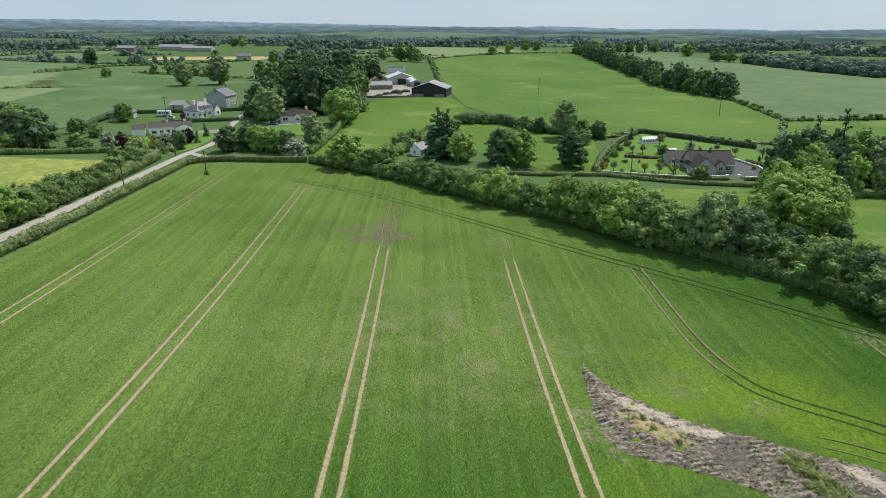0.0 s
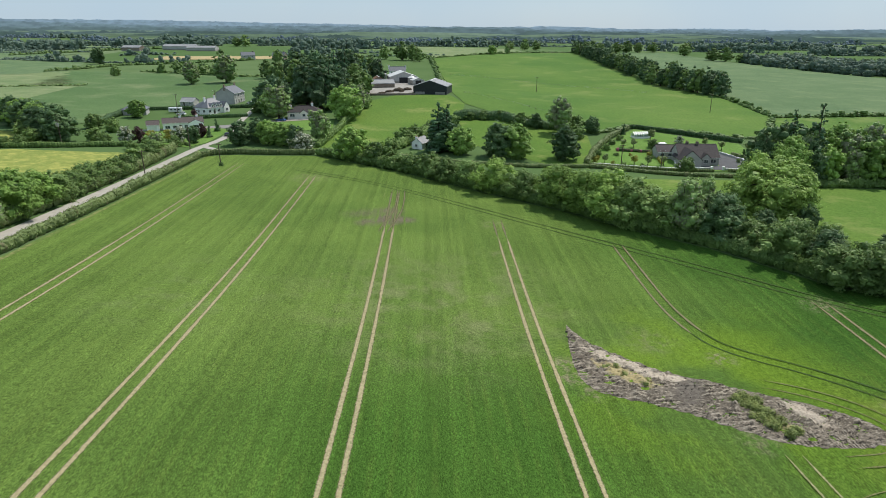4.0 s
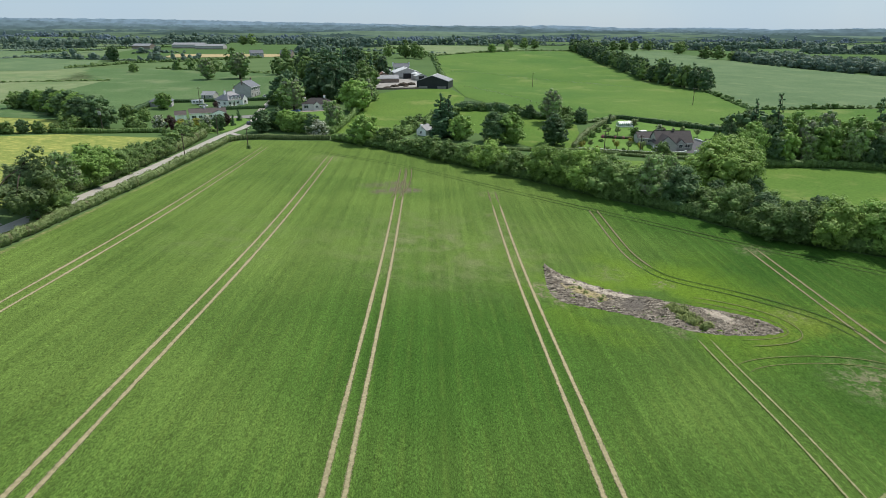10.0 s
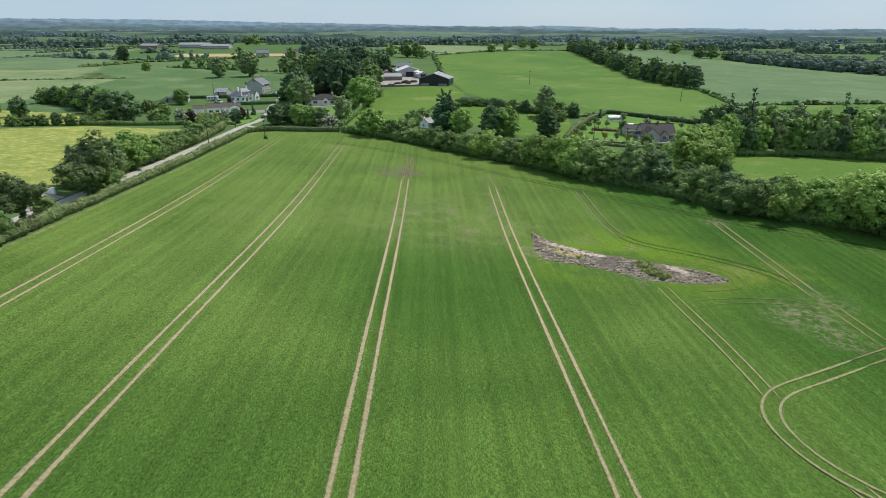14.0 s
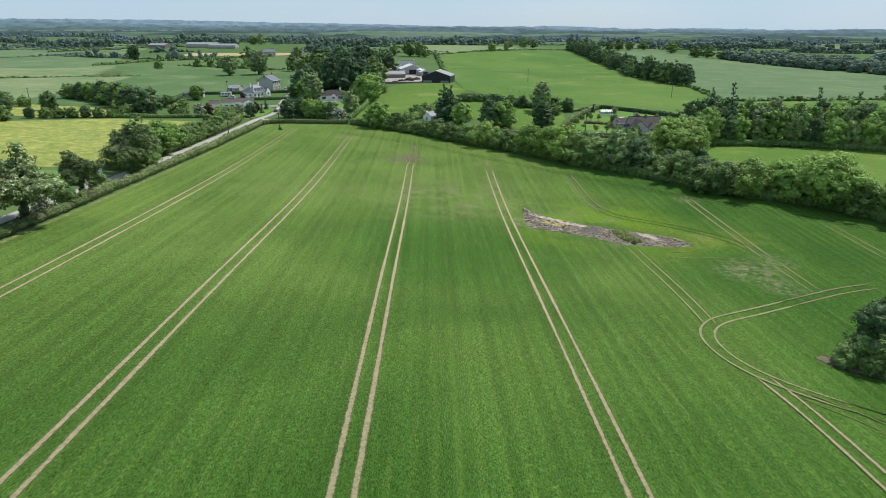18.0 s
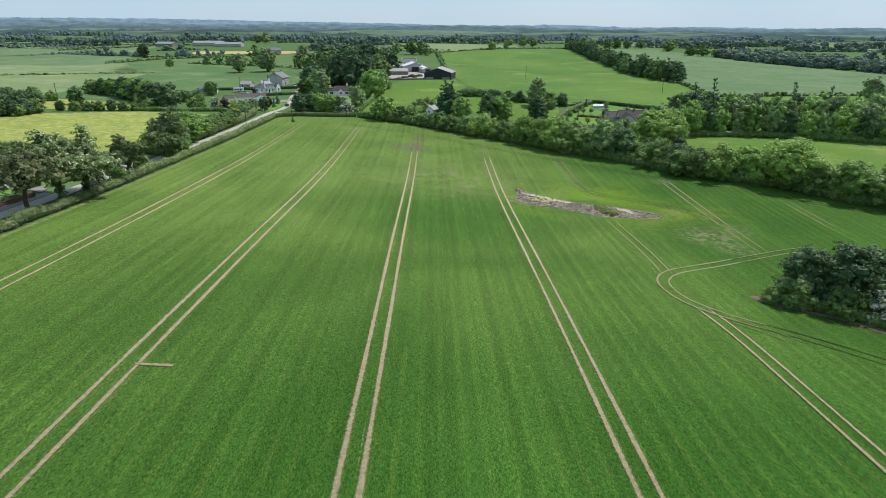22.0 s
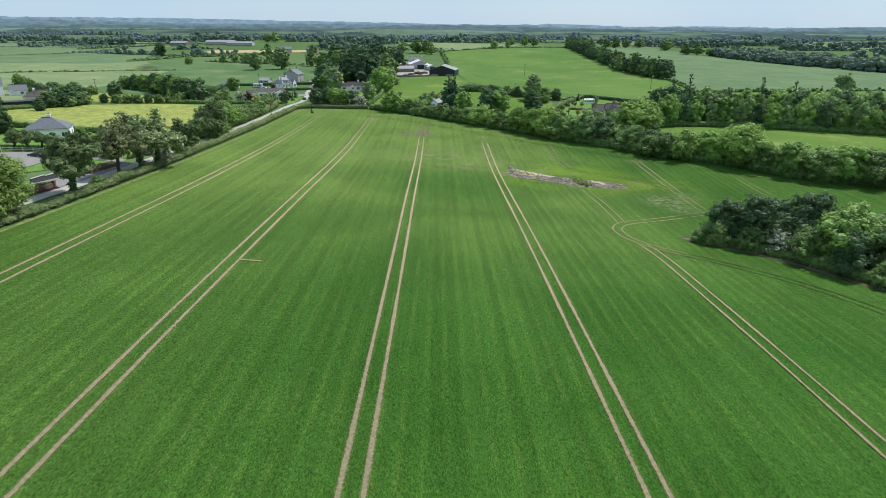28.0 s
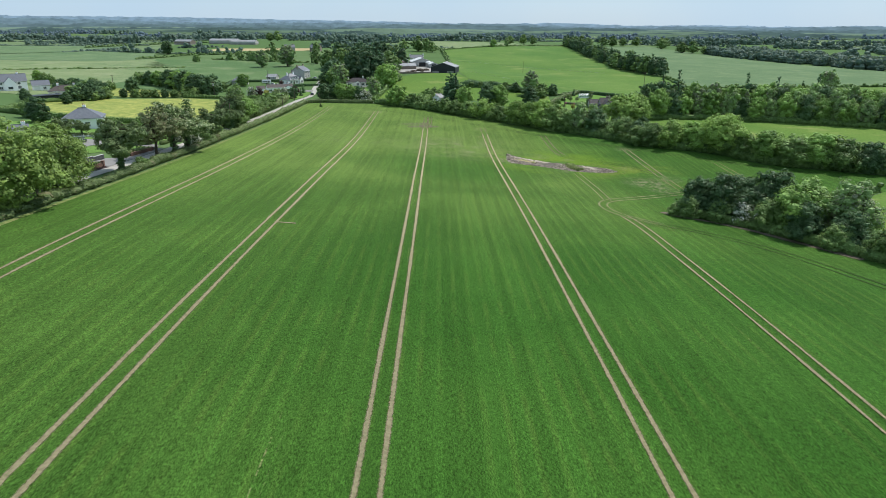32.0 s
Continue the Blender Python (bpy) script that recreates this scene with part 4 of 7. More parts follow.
def hedge(name, line, height, width, material, label, seed, density=9.0, size=0.36, ragged=0.25, kind="", group="", category="hedge"):
    """A hedge along a line: a leafy bank with an uneven top."""
    r = rng(seed)
    pts = along(line, 0.85)
    blobs = []
    for x, y, a in pts:
        h = height * (1 + ragged * (noise.noise((x * 0.13, y * 0.13, seed)) + 0.5 * noise.noise((x * 0.5, y * 0.5, seed))))
        o = r.uniform(-0.12, 0.12) * width
        z = land(x, y)
        blobs.append((x - math.sin(a) * o, y + math.cos(a) * o, z + h * 0.42, max(0.62, width * 0.5), h * 0.58))
    b = np.array(blobs)
    n = int(len(pts) * 1.9 * density * (height + width * 0.5))
    pick = r.randint(0, len(b), n)
    d = r.normal(0, 1, (n, 3))
    d[:, 2] = np.abs(d[:, 2]) - 0.35
    d /= np.linalg.norm(d, axis=1)[:, None]
    lump = np.array([noise.noise((x * 0.9, y * 0.9, z * 0.9)) for x, y, z in b[pick, :3] + d * 0.8])
    p = b[pick, :3] + d * b[pick][:, [3, 3, 4]] * (r.uniform(0.84, 1.06, n) + 0.22 * lump)[:, None]
    v, f = leaf_quads(p, d, size * 0.74, r, 0.2)
    verts, faces, base = [v], [tuple(q) for q in f], len(v)
    for q in blobs:
        verts.append(LOW_V * (1 + r.uniform(-0.12, 0.1, (len(LOW_V), 1))) * (q[3] * 0.86, q[3] * 0.86, q[4] * 0.86) + q[:3])
        faces += [tuple(i + base for i in k) for k in LOW_F]
        base += len(LOW_V)
    me = mesh_of(name, np.concatenate(verts), faces, M[material])
    return tagged(new(name, me), label, category, group, kind)


def far_trees(name, places, material, label, seed, leaves_n=70, kind="stuff", category="trees"):
    """Distant trees and hedges, too far to pick apart: x, y, height, half width."""
    r = rng(seed)
    z = levels([p[:2] for p in places])
    V, F, base = [], [], 0
    for (x, y, h, w), g in zip(places, z):
        nb = (3 if h > 5 else 1) if leaves_n > 20 else 1
        bl = [(x + r.uniform(-0.5, 0.5) * w, y + r.uniform(-0.5, 0.5) * w, g + h * r.uniform(0.42, 0.7), w * r.uniform(0.5, 0.75), h * r.uniform(0.26, 0.34)) for _ in range(nb)]
        bl.append((x, y, g + h * 0.24, w * 0.92, h * 0.36))
        for b in bl:
            V.append(LOW_V * (1 + r.uniform(-0.2, 0.15, (len(LOW_V), 1))) * (b[3] * 0.9, b[3] * 0.9, b[4] * 0.9) + b[:3])
            F += [tuple(i + base for i in k) for k in LOW_F]
            base += len(LOW_V)
        b = np.array(bl)
        m = leaves_n if h > 5 else max(6, leaves_n // 3)
        pick = r.randint(0, len(b), m)
        d = r.normal(0, 1, (m, 3))
        d[:, 2] += 0.3
        d /= np.linalg.norm(d, axis=1)[:, None]
        p = b[pick, :3] + d * b[pick][:, [3, 3, 4]] * r.uniform(0.85, 1.15, m)[:, None]
        v, f = leaf_quads(p, d, 0.16 * (w + h * 0.4), r, 0.2)
        V.append(v)
        F += [tuple(q) for q in f + base]
        base += len(v)
    return tagged(new(name, mesh_of(name, np.concatenate(V), F, M[material])), label, category, kind=kind)


# hedge between the field and the road, hedge across the top of the field
hedge("roadside_hedge", [(-74.8, -175), (-75.2, -54), (-75.0, 20), (-74.8, 48)], 1.75, 3.2, "hedge", "low sprawling bramble hedge between the field and the road", 11, 11, 0.34, 0.5)
hedge("roadside_hedge", [(-74.7, 48), (-74.4, 96), (-73.6, 186)], 2.5, 2.4, "hedge", "bushy hedge between the field and the road", 21, 10, 0.36, 0.35)
hedge("field_hedge", [(-73.5, 186), (-70, 192), (-62, 194), (-50, 193.5), (-38, 194)], 2.1, 1.7, "clipped", "neat trimmed hedge across the top of the field", 12, 10, 0.3, 0.08)
hedge("roadside_hedge", [(-84, 96), (-83.5, 130), (-83.6, 170), (-85, 196)], 3.4, 3.0, "hedge", "tall overgrown hedge beside the meadow", 13, 9, 0.42, 0.35)
hedge("hedgerow", [(p[0] + 1.4, p[1] + 1.4) for p in HEDGE_ROW], 3.2, 3.6, "thorn", "dense dark undergrowth along the foot of the hedgerow", 14, 8, 0.45, 0.35)

hedge("shrub_belt", [(14, 262), (24, 264), (34, 263), (42, 252), (52, 247), (62, 246)], 4.2, 4.0, "dark", "thick belt of dark shrubs below the hill pasture", 15, 8, 0.5, 0.3)
hedge("lane_hedge", [(-18, 196), (-4, 190), (14, 184), (36, 183), (56, 186), (80, 178.5), (100, 175.5), (120, 173)], 1.4, 1.8, "hedge", "leafy hedge along the side lane", 16, 9, 0.4, 0.25)
hedge("shrub_belt", [(-10, 206), (-5, 216), (0, 232), (10, 250)], 3.6, 4.0, "thorn", "belt of bushy shrubs beside the paddock", 17, 8, 0.5, 0.35)
hedge("wood_edge", [(96, 158), (112, 163), (135, 162.5), (153, 155), (168, 148.5), (188, 137), (224, 119)], 2.8, 3.2, "thorn", "shady undergrowth along the foot of the wood", 18, 8, 0.5, 0.35)
hedge("thicket_edge", [(53.4, -6.8), (57, -9), (61.5, -12.4), (66.5, -18.5), (69.5, -24.5), (73, -31), (78, -41), (92, -60)], 2.4, 3.0, "thorn", "bramble undergrowth along the edge of the thicket", 19, 9, 0.4, 0.35)
hedge("paddock_hedge", [(-38, 206), (-34, 258), (-28, 308)], 2.6, 2.6, "thorn", "bushy hedge along the bright paddock", 20, 8, 0.45, 0.4)
ROWS = {
    "trees of the field hedgerow": [("round", -24, 186, 11.5), ("thorn", -16, 181, 7.5), ("shrub", -10, 176, 5.5), ("thorn", -4, 171, 6.3), ("thorn_b", 1, 167, 7.4), ("thorn", 6, 162, 7.2), ("thorn_b", 12, 157, 7.9),
        ("bright", 19, 151, 9.7), ("thorn", 26, 146, 8.0), ("bright_b", 33, 140, 11.0), ("bright", 38, 134, 11.2), ("bright_b", 44, 128, 12.6), ("thorn_b", 48, 124, 11.2), ("thorn", 53, 120, 9.6), ("ash", 57, 115, 13.4), ("dark", 63, 111, 11.4),
        ("thorn", 71, 98, 9.5), ("dark", 75, 93, 8.6), ("thorn_b", 67, 106, 7.0), ("dark_b", 72, 110, 7.5), ("thorn", 78, 108, 6.0), ("thorn_b", 82, 104, 6.5), ("dark", 90, 96, 7.0)],
    "trees of the lower hedgerow": [("thorn_b", 73, 88, 7.9), ("thorn", 78, 85, 9.4), ("bright", 84, 81, 10.7), ("round", 91, 78, 11.0), ("oak", 99, 73, 14.6), ("thorn", 104, 66, 9.4), ("round", 109, 60, 11.6), ("thorn_b", 115, 55, 10.4), ("round", 121, 52, 12.2),
        ("thorn", 128, 49, 11.0), ("dark", 135, 45, 10.5), ("thorn_b", 143, 42, 10), ("round", 152, 38, 11)],
    "roadside trees": [("ivied_c", -77.0, -6, 14.0), ("olive", -77.2, 14, 14.6), ("pale_b", -77.0, 24, 15.8), ("pale", -76.8, 33, 14.8), ("ivied_b", -77.0, 53, 11.5), ("ivied_b", -78.0, 79, 15.6), ("thorn", -79.5, 84, 6.0), ("dark", -84.5, 92, 8.5), ("sycamore", -79, -44, 15.4), ("sycamore_b", -79.6, -28, 13.2), ("dark", -80, -62, 14.5),
        ("thorn", -76.8, 46, 4.6), ("blossom", -76.4, 38, 4.4), ("thorn", -77.2, 60, 4.6), ("thorn", -76.7, 85, 5.6), ("shrub", -76.6, 3, 2.6),
        ("ash", -84, 101, 10.2), ("round", -84.2, 111, 10.8), ("thorn", -84.5, 92, 8.5), ("thorn", -85, 86, 6.5), ("round", -84.6, 119, 9.0), ("thorn_b", -84.3, 126, 7.4), ("thorn", -84.5, 133, 6.4), ("thorn", -85, 140, 6.8), ("thorn_b", -84.4, 147, 6.4), ("thorn", -84.8, 154, 5.8), ("thorn", -85.4, 162, 5.6), ("thorn", -86, 170, 6.2), ("thorn_b", -86, 178, 5.8), ("thorn", -87, 185, 6.2), ("ash", -89, 192, 7.5)],
    "trees on the thicket by the tracks": [("thorn", 52.6, -6.4, 3.4), ("thorn_b", 55.2, -8.2, 5.2), ("dark", 58.4, -5, 9.6), ("dark_c", 62.4, -8.5, 11.4), ("thorn", 61.2, -11.6, 6.0), ("dark_b", 66.8, -9, 10.8), ("blossom", 65.2, -14.6, 5.6), ("dark", 72.6, -12, 13.0), ("thorn_b", 68.6, -19, 7.4), ("round", 74.6, -21, 12.8), ("ash_b", 80.2, -26, 13.2), ("dark", 71.8, -26, 8.6), ("dark", 77.6, -32, 8.0), ("thorn", 74.4, -33, 5.4), ("thorn_b", 79, -40, 6.4), ("thorn", 85, -50, 6.6), ("thorn", 92, -61, 7.0), ("thorn", 82, -14, 8.0), ("thorn_b", 87, -22, 7.0)],
    "trees round the farm cottage": [("conifer", 4.5, 203, 17.2), ("conifer_b", 7.6, 204, 16.2), ("conifer_c", 6.2, 206.5, 15.0), ("round", 12, 199, 10.1), ("dark", 25, 197, 11.8), ("round", 31, 196, 12.3), ("dark_b", 48, 196, 11.9), ("ash", 55, 238, 15.5), ("thorn", -8, 214, 6.5), ("thorn_b", -4, 222, 6.0), ("thorn", -12, 200, 5.5),
        ("thorn_b", 20, 262, 4.2), ("thorn", 26, 263, 4.4), ("thorn_b", 33, 263, 4.6), ("thorn", 41, 252, 6.0), ("dark", 47, 248, 6.5), ("thorn", 63, 246, 7.0), ("dark", 69, 241, 7.2), ("thorn_b", 60, 230, 6.2), ("thorn", 12, 250, 5.0), ("thorn_b", 2, 236, 5.0)],
    "trees of the right-hand wood": [("oak", 79.5, 122, 16.4), ("dark", 84, 114.5, 7.5), ("ash", 64.5, 123, 11.5), ("pine", 119, 170, 24.2), ("pine_b", 111, 170, 21.8), ("dark", 104, 170, 18.0), ("round", 108, 165, 16.0), ("bright", 93, 154, 12.5), ("thorn", 98, 160, 9.0), ("dark_b", 113, 172, 18.5), ("pine_b", 153.5, 169, 22.6), ("pine", 167, 165, 20.6), ("pine_b", 184, 160, 21.6), ("pine", 178, 163, 18.5)],
    "garden trees by the lane": [("dark", -67, 210, 9.2), ("round", -57, 212, 9.2), ("dark_b", -62, 216, 9.0), ("round", -51, 209, 8.8), ("dark", -46, 206, 8.2), ("blossom", -42.5, 200, 7.2), ("ash", -39, 216, 12.6), ("ash_b", -65, 265, 16.0), ("round", -35, 262, 15.4), ("ash", -31, 275, 14.0), ("round", -70, 275, 13), ("thorn", -30, 290, 6), ("thorn_b", -33, 268, 5)],
    "trees round the small meadow": [("dark", -129, 208, 12.6), ("dark_b", -136, 212, 12.0), ("dark_c", -143, 218, 11.4), ("round", -146, 224, 12.2), ("dark", -152, 228, 12.6), ("round", -157, 236, 12.4), ("dark_b", -163, 239, 11.4), ("dark", -168, 246, 11.0), ("round", -175, 249, 10.0), ("dark_c", -182, 252, 9.2), ("thorn", -189, 254, 8.4), ("dark", -148, 233, 11.0), ("dark_b", -160, 246, 10.4), ("thorn", -138, 207, 5.4), ("thorn_b", -146, 214, 5.6),
        ("thorn", -134, 241, 6.4), ("thorn", -119, 212, 5.6), ("thorn_b", -113, 207, 4.4), ("dark", -172, 206, 8.6), ("thorn", -189, 216, 5.4), ("thorn_b", -195, 214, 5.0), ("thorn", -200, 196, 6.0),
        ("thorn", -135.5, 195.5, 4.4), ("thorn_b", -139, 193.4, 4.0), ("thorn", -143, 190.8, 4.8), ("dark", -147, 188.4, 5.2), ("thorn", -151, 185.8, 4.8), ("thorn_b", -155, 183.2, 4.8), ("thorn", -159, 180.6, 4.6), ("dark_b", -163.5, 177.6, 4.8), ("thorn", -170, 172, 4.6), ("thorn_b", -178, 166, 4.8), ("dark", -172, 158, 5.6), ("thorn", -166, 152, 5.0), ("thorn", -176, 152, 4.8), ("thorn_b", -190, 168, 5.4), ("dark", -196, 176, 6.0)],
}
for title, row in ROWS.items():
    for kind, x, y, h in row:
        plant(kind, x, y, h, group=title, wide=1.4 if kind[:7] == "conifer" else 1.12 if kind[:5] in ("ivied", "olive", "pale_", "pale") else 0.86 if "wood" in title and kind != "oak" else 1.12)
# the belt of tall trees behind the paddock, two and three deep
r_belt = rng(79)
for row, (off, low) in enumerate(((0.0, 0.86), (5.5, 1.0), (11.0, 1.06))):
    for i, (x, y, a) in enumerate(along([(116, 167), (136, 165.5), (155, 158), (170, 151.5), (190, 140), (225, 122)], 6.2)):
        x, y = x - math.sin(a) * off + r_belt.uniform(-1.6, 1.6), y + math.cos(a) * off + r_belt.uniform(-1.4, 1.4)
        kind = ("dark", "round", "ash", "round_b", "ash_b")[(i + 2 * row) % 5]
        plant(kind, float(x), float(y), float(r_belt.uniform(13.0, 17.6) * low), group="trees of the right-hand wood", wide=0.92)
# the dark wood below the farm
r_wood = rng(77)
for i in range(46):
    t, u = r_wood.uniform(0, 1), r_wood.uniform(0, 1)
    x, y = -78 + 46 * u + 6 * t, 282 + 8 * u + 88 * t
    if x > -40 + 0.12 * (y - 300) and y < 340:
        x -= 8
    big = math.sin(math.pi * min(1, max(0.1, u))) * 0.5 + 0.6
    plant(("dconifer", "ddark", "dconifer", "ddark", "dconifer")[i % 5], x, y, r_wood.uniform(18, 23) * big, group="trees of the dark wood")
for i in range(26):                         # older broadleaf trees behind and beside it
    t = (i + 0.5) / 26
    x, y = -92 + 62 * ((i * 0.382) % 1.0) + r_wood.uniform(-2, 2), 384 + 62 * t
    if x > -52 and y < 400:
        x -= 16
    plant(("dround", "ddark", "ddark")[i % 3], x, y, r_wood.uniform(14, 21), group="trees of the dark wood")
for x, y, h in ((-36, 318, 14), (-33, 327, 15), (-41, 312, 13), (-38, 336, 16), (-40, 346, 17)):
    plant("dround", x, y, h, group="trees of the dark wood", wide=0.95)
# trees on the ridge between the hill pasture and the cereal field
r_ridge = rng(78)
for i in range(58):
    t = (i + r_ridge.uniform(-0.3, 0.3)) / 57
    y = 366 + 440 * max(0.0, t) ** 1.25
    x = np.interp(y, [366, 430, 560, 700, 806], [179, 166, 174, 182, 196]) + r_ridge.uniform(-4, 4)
    plant(("ddark", "dround", "ddark")[i % 3], float(x), y, r_ridge.uniform(12.5, 17.5), group="trees along the ridge")
# the copse round the sunken house
for i, (x, y, h) in enumerate(((-166, 131, 5.5), (-170, 146, 7.0), (-174, 151, 7.5), (-167, 151, 6.5), (-166, 158, 7.0), (-171, 158, 8.0), (-166.5, 165, 6.5), (-176, 161, 8.0), (-173, 168, 8.5), (-178, 178, 8.5), (-184, 183, 8.0), (-190, 186, 8.0), (-195, 181, 7.5), (-173, 175, 8.0), (-197, 196, 7.0), (-202, 191, 7.0), (-204, 205, 6.5), (-208, 215, 6.0), (-202, 222, 6.0), (-185, 134, 5.0), (-190, 141, 5.5))):
    plant(("dark", "dark_b", "thorn", "dark_c")[i % 4], x, y, h, group="trees round the sunken house", wide=1.15)
plant("ash", 249, 255, 17.0)
plant("round", 75, 695, 10.5)
plant("ash", 95, 720, 12)
plant("ash", -151, 402, 15, wide=1.3, group="trees in the grazed pasture")
plant("ash", -131, 410, 19, wide=1.25, group="trees in the grazed pasture")
plant("dark", -326, 636, 16, group="trees in the grazed pasture")
plant("thorn", -230, 466, 7.5, group="trees in the grazed pasture")
for x, y, h in ((-205, 520, 9), (-190, 505, 8), (-176, 500, 9), (-160, 480, 9), (-180, 560, 15), (-112, 440, 14), (-105, 470, 12), (-140, 600, 14), (-95, 430, 8), (-86, 455, 12), (-40, 640, 14), (-22, 625, 19), (-12, 618, 17), (-5, 604, 12)):
    plant("dround" if h > 10 else "dthorn", x, y, h, group="trees in the grazed pasture")

# ---- buildings ----


def box(bm, x0, x1, y0, y1, z0, z1):
    v = [bm.verts.new((x, y, z)) for z in (z0, z1) for y in (y0, y1) for x in (x0, x1)]
    for f in ((0, 2, 3, 1), (4, 5, 7, 6), (0, 1, 5, 4), (2, 6, 7, 3), (0, 4, 6, 2), (1, 3, 7, 5)):
        bm.faces.new([v[i] for i in f])
    return v


def box_bm(*a):
    bm = bmesh.new()
    box(bm, *a)
    return bm


def prism(bm, pts, a, b):
    """A closed prism: an outline in a plane, swept from a to b along x."""
    lo = [bm.verts.new((a, y, z)) for y, z in pts]
    hi = [bm.verts.new((b, y, z)) for y, z in pts]
    n = len(pts)
    bm.faces.new(lo[::-1])
    bm.faces.new(hi)
    for i in range(n):
        j = (i + 1) % n
        bm.faces.new((lo[i], lo[j], hi[j], hi[i]))


def swing(bm, m):
    bmesh.ops.transform(bm, matrix=m, verts=bm.verts)
    return bm


TURN_Y = Matrix.Rotation(radians(90), 4, "Z")


def body(w, d, eave, rise, hip=False):
    """Walls with gables, ridge along x, standing a little into the ground."""
    bm = bmesh.new()
    if hip:
        box(bm, -w / 2, w / 2, -d / 2, d / 2, -1.2, eave)
    else:
        prism(bm, [(-d / 2, -1.2), (d / 2, -1.2), (d / 2, eave), (0, eave + rise), (-d / 2, eave)], -w / 2, w / 2)
    return bm


def gable_roof(w, d, eave, rise, over=0.35, thick=0.16):
    bm = bmesh.new()
    k = rise / (d / 2)
    for s in (-1, 1):
        pts = [(0, eave + rise + 0.02), (s * (d / 2 + over), eave - k * over + 0.02), (s * (d / 2 + over), eave - k * over + thick + 0.02), (0, eave + rise + thick + 0.06)]
        prism(bm, pts if s > 0 else pts[::-1], -w / 2 - over * 0.7, w / 2 + over * 0.7)
    return bm


def hip_roof(w, d, eave, rise, over=0.4):
    bm = bmesh.new()
    a, b, r = w / 2 + over, d / 2 + over, max(0.3, (w - d) / 2)
    lo = [bm.verts.new(p) for p in ((-a, -b, eave), (a, -b, eave), (a, b, eave), (-a, b, eave))]
    up = [bm.verts.new((p.co.x, p.co.y, eave + 0.18)) for p in lo]
    r0, r1 = bm.verts.new((-r, 0, eave + rise)), bm.verts.new((r, 0, eave + rise))
    bm.faces.new(lo[::-1])
    for i in range(4):
        j = (i + 1) % 4
        bm.faces.new((lo[i], lo[j], up[j], up[i]))
    bm.faces.new((up[0], up[1], r1, r0))
    bm.faces.new((up[1], up[2], r1))
    bm.faces.new((up[2], up[3], r0, r1))
    bm.faces.new((up[3], up[0], r0))
    return bm


def window(root, x, y, z, w, h, face=0.0, frame_mat="pvc"):
    """A framed pane with a sill on a wall; face: the wall's turn about z, 0 faces -y."""
    m = pose(x, y, z, 0, 0, face)
    fr = bmesh.new()
    t = 0.09
    for a in ((-w / 2, w / 2, -0.08, 0.03, 0, t), (-w / 2, w / 2, -0.08, 0.03, h - t, h), (-w / 2, -w / 2 + t, -0.08, 0.03, t, h - t), (w / 2 - t, w / 2, -0.08, 0.03, t, h - t), (-0.04, 0.04, -0.07, 0.03, t, h - t)):
        box(fr, *a)
    win = part("window", swing(fr, m), M[frame_mat], root)
    part("pane", swing(box_bm(-w / 2 + t, w / 2 - t, -0.03, 0.02, t, h - t), m), M["glass"], win)
    part("sill", swing(box_bm(-w / 2 - 0.1, w / 2 + 0.1, -0.18, 0.03, -0.1, 0), m), M["grey_wall"], win)
    return win


def door(root, x, y, z, w, h, face=0.0, mat="door"):
    m = pose(x, y, z, 0, 0, face)
    d = part("door", swing(box_bm(-w / 2, w / 2, -0.05, 0.03, 0, h), m), M[mat], root)
    fr = bmesh.new()
    for a in ((-w / 2 - 0.1, -w / 2, -0.08, 0.03, 0, h + 0.1), (w / 2, w / 2 + 0.1, -0.08, 0.03, 0, h + 0.1), (-w / 2, w / 2, -0.08, 0.03, h, h + 0.1)):
        box(fr, *a)
    part("door_frame", swing(fr, m), M["pvc"], d)
    return d


def chimney(root, x, y, z0, z1, mat="white", pots=2):
    bm = bmesh.new()
    box(bm, x - 0.45, x + 0.45, y - 0.3, y + 0.3, z0, z1)
    box(bm, x - 0.53, x + 0.53, y - 0.38, y + 0.38, z1 - 0.25, z1 - 0.1)
    c = part("chimney", bm, M[mat], root)
    for i in range(pots):
        p = bmesh.new()
        bmesh.ops.create_cone(p, cap_ends=True, segments=8, radius1=0.13, radius2=0.1, depth=0.5, matrix=Matrix.Translation((x + (i - (pots - 1) / 2) * 0.42, y, z1 + 0.24)))
        part("chimney_pot", p, M["tile"], c)


def gutter(root, w, y, z):
    part("gutter", box_bm(-w / 2 - 0.2, w / 2 + 0.2, y - 0.12, y, z - 0.12, z), M["pvc"], root)


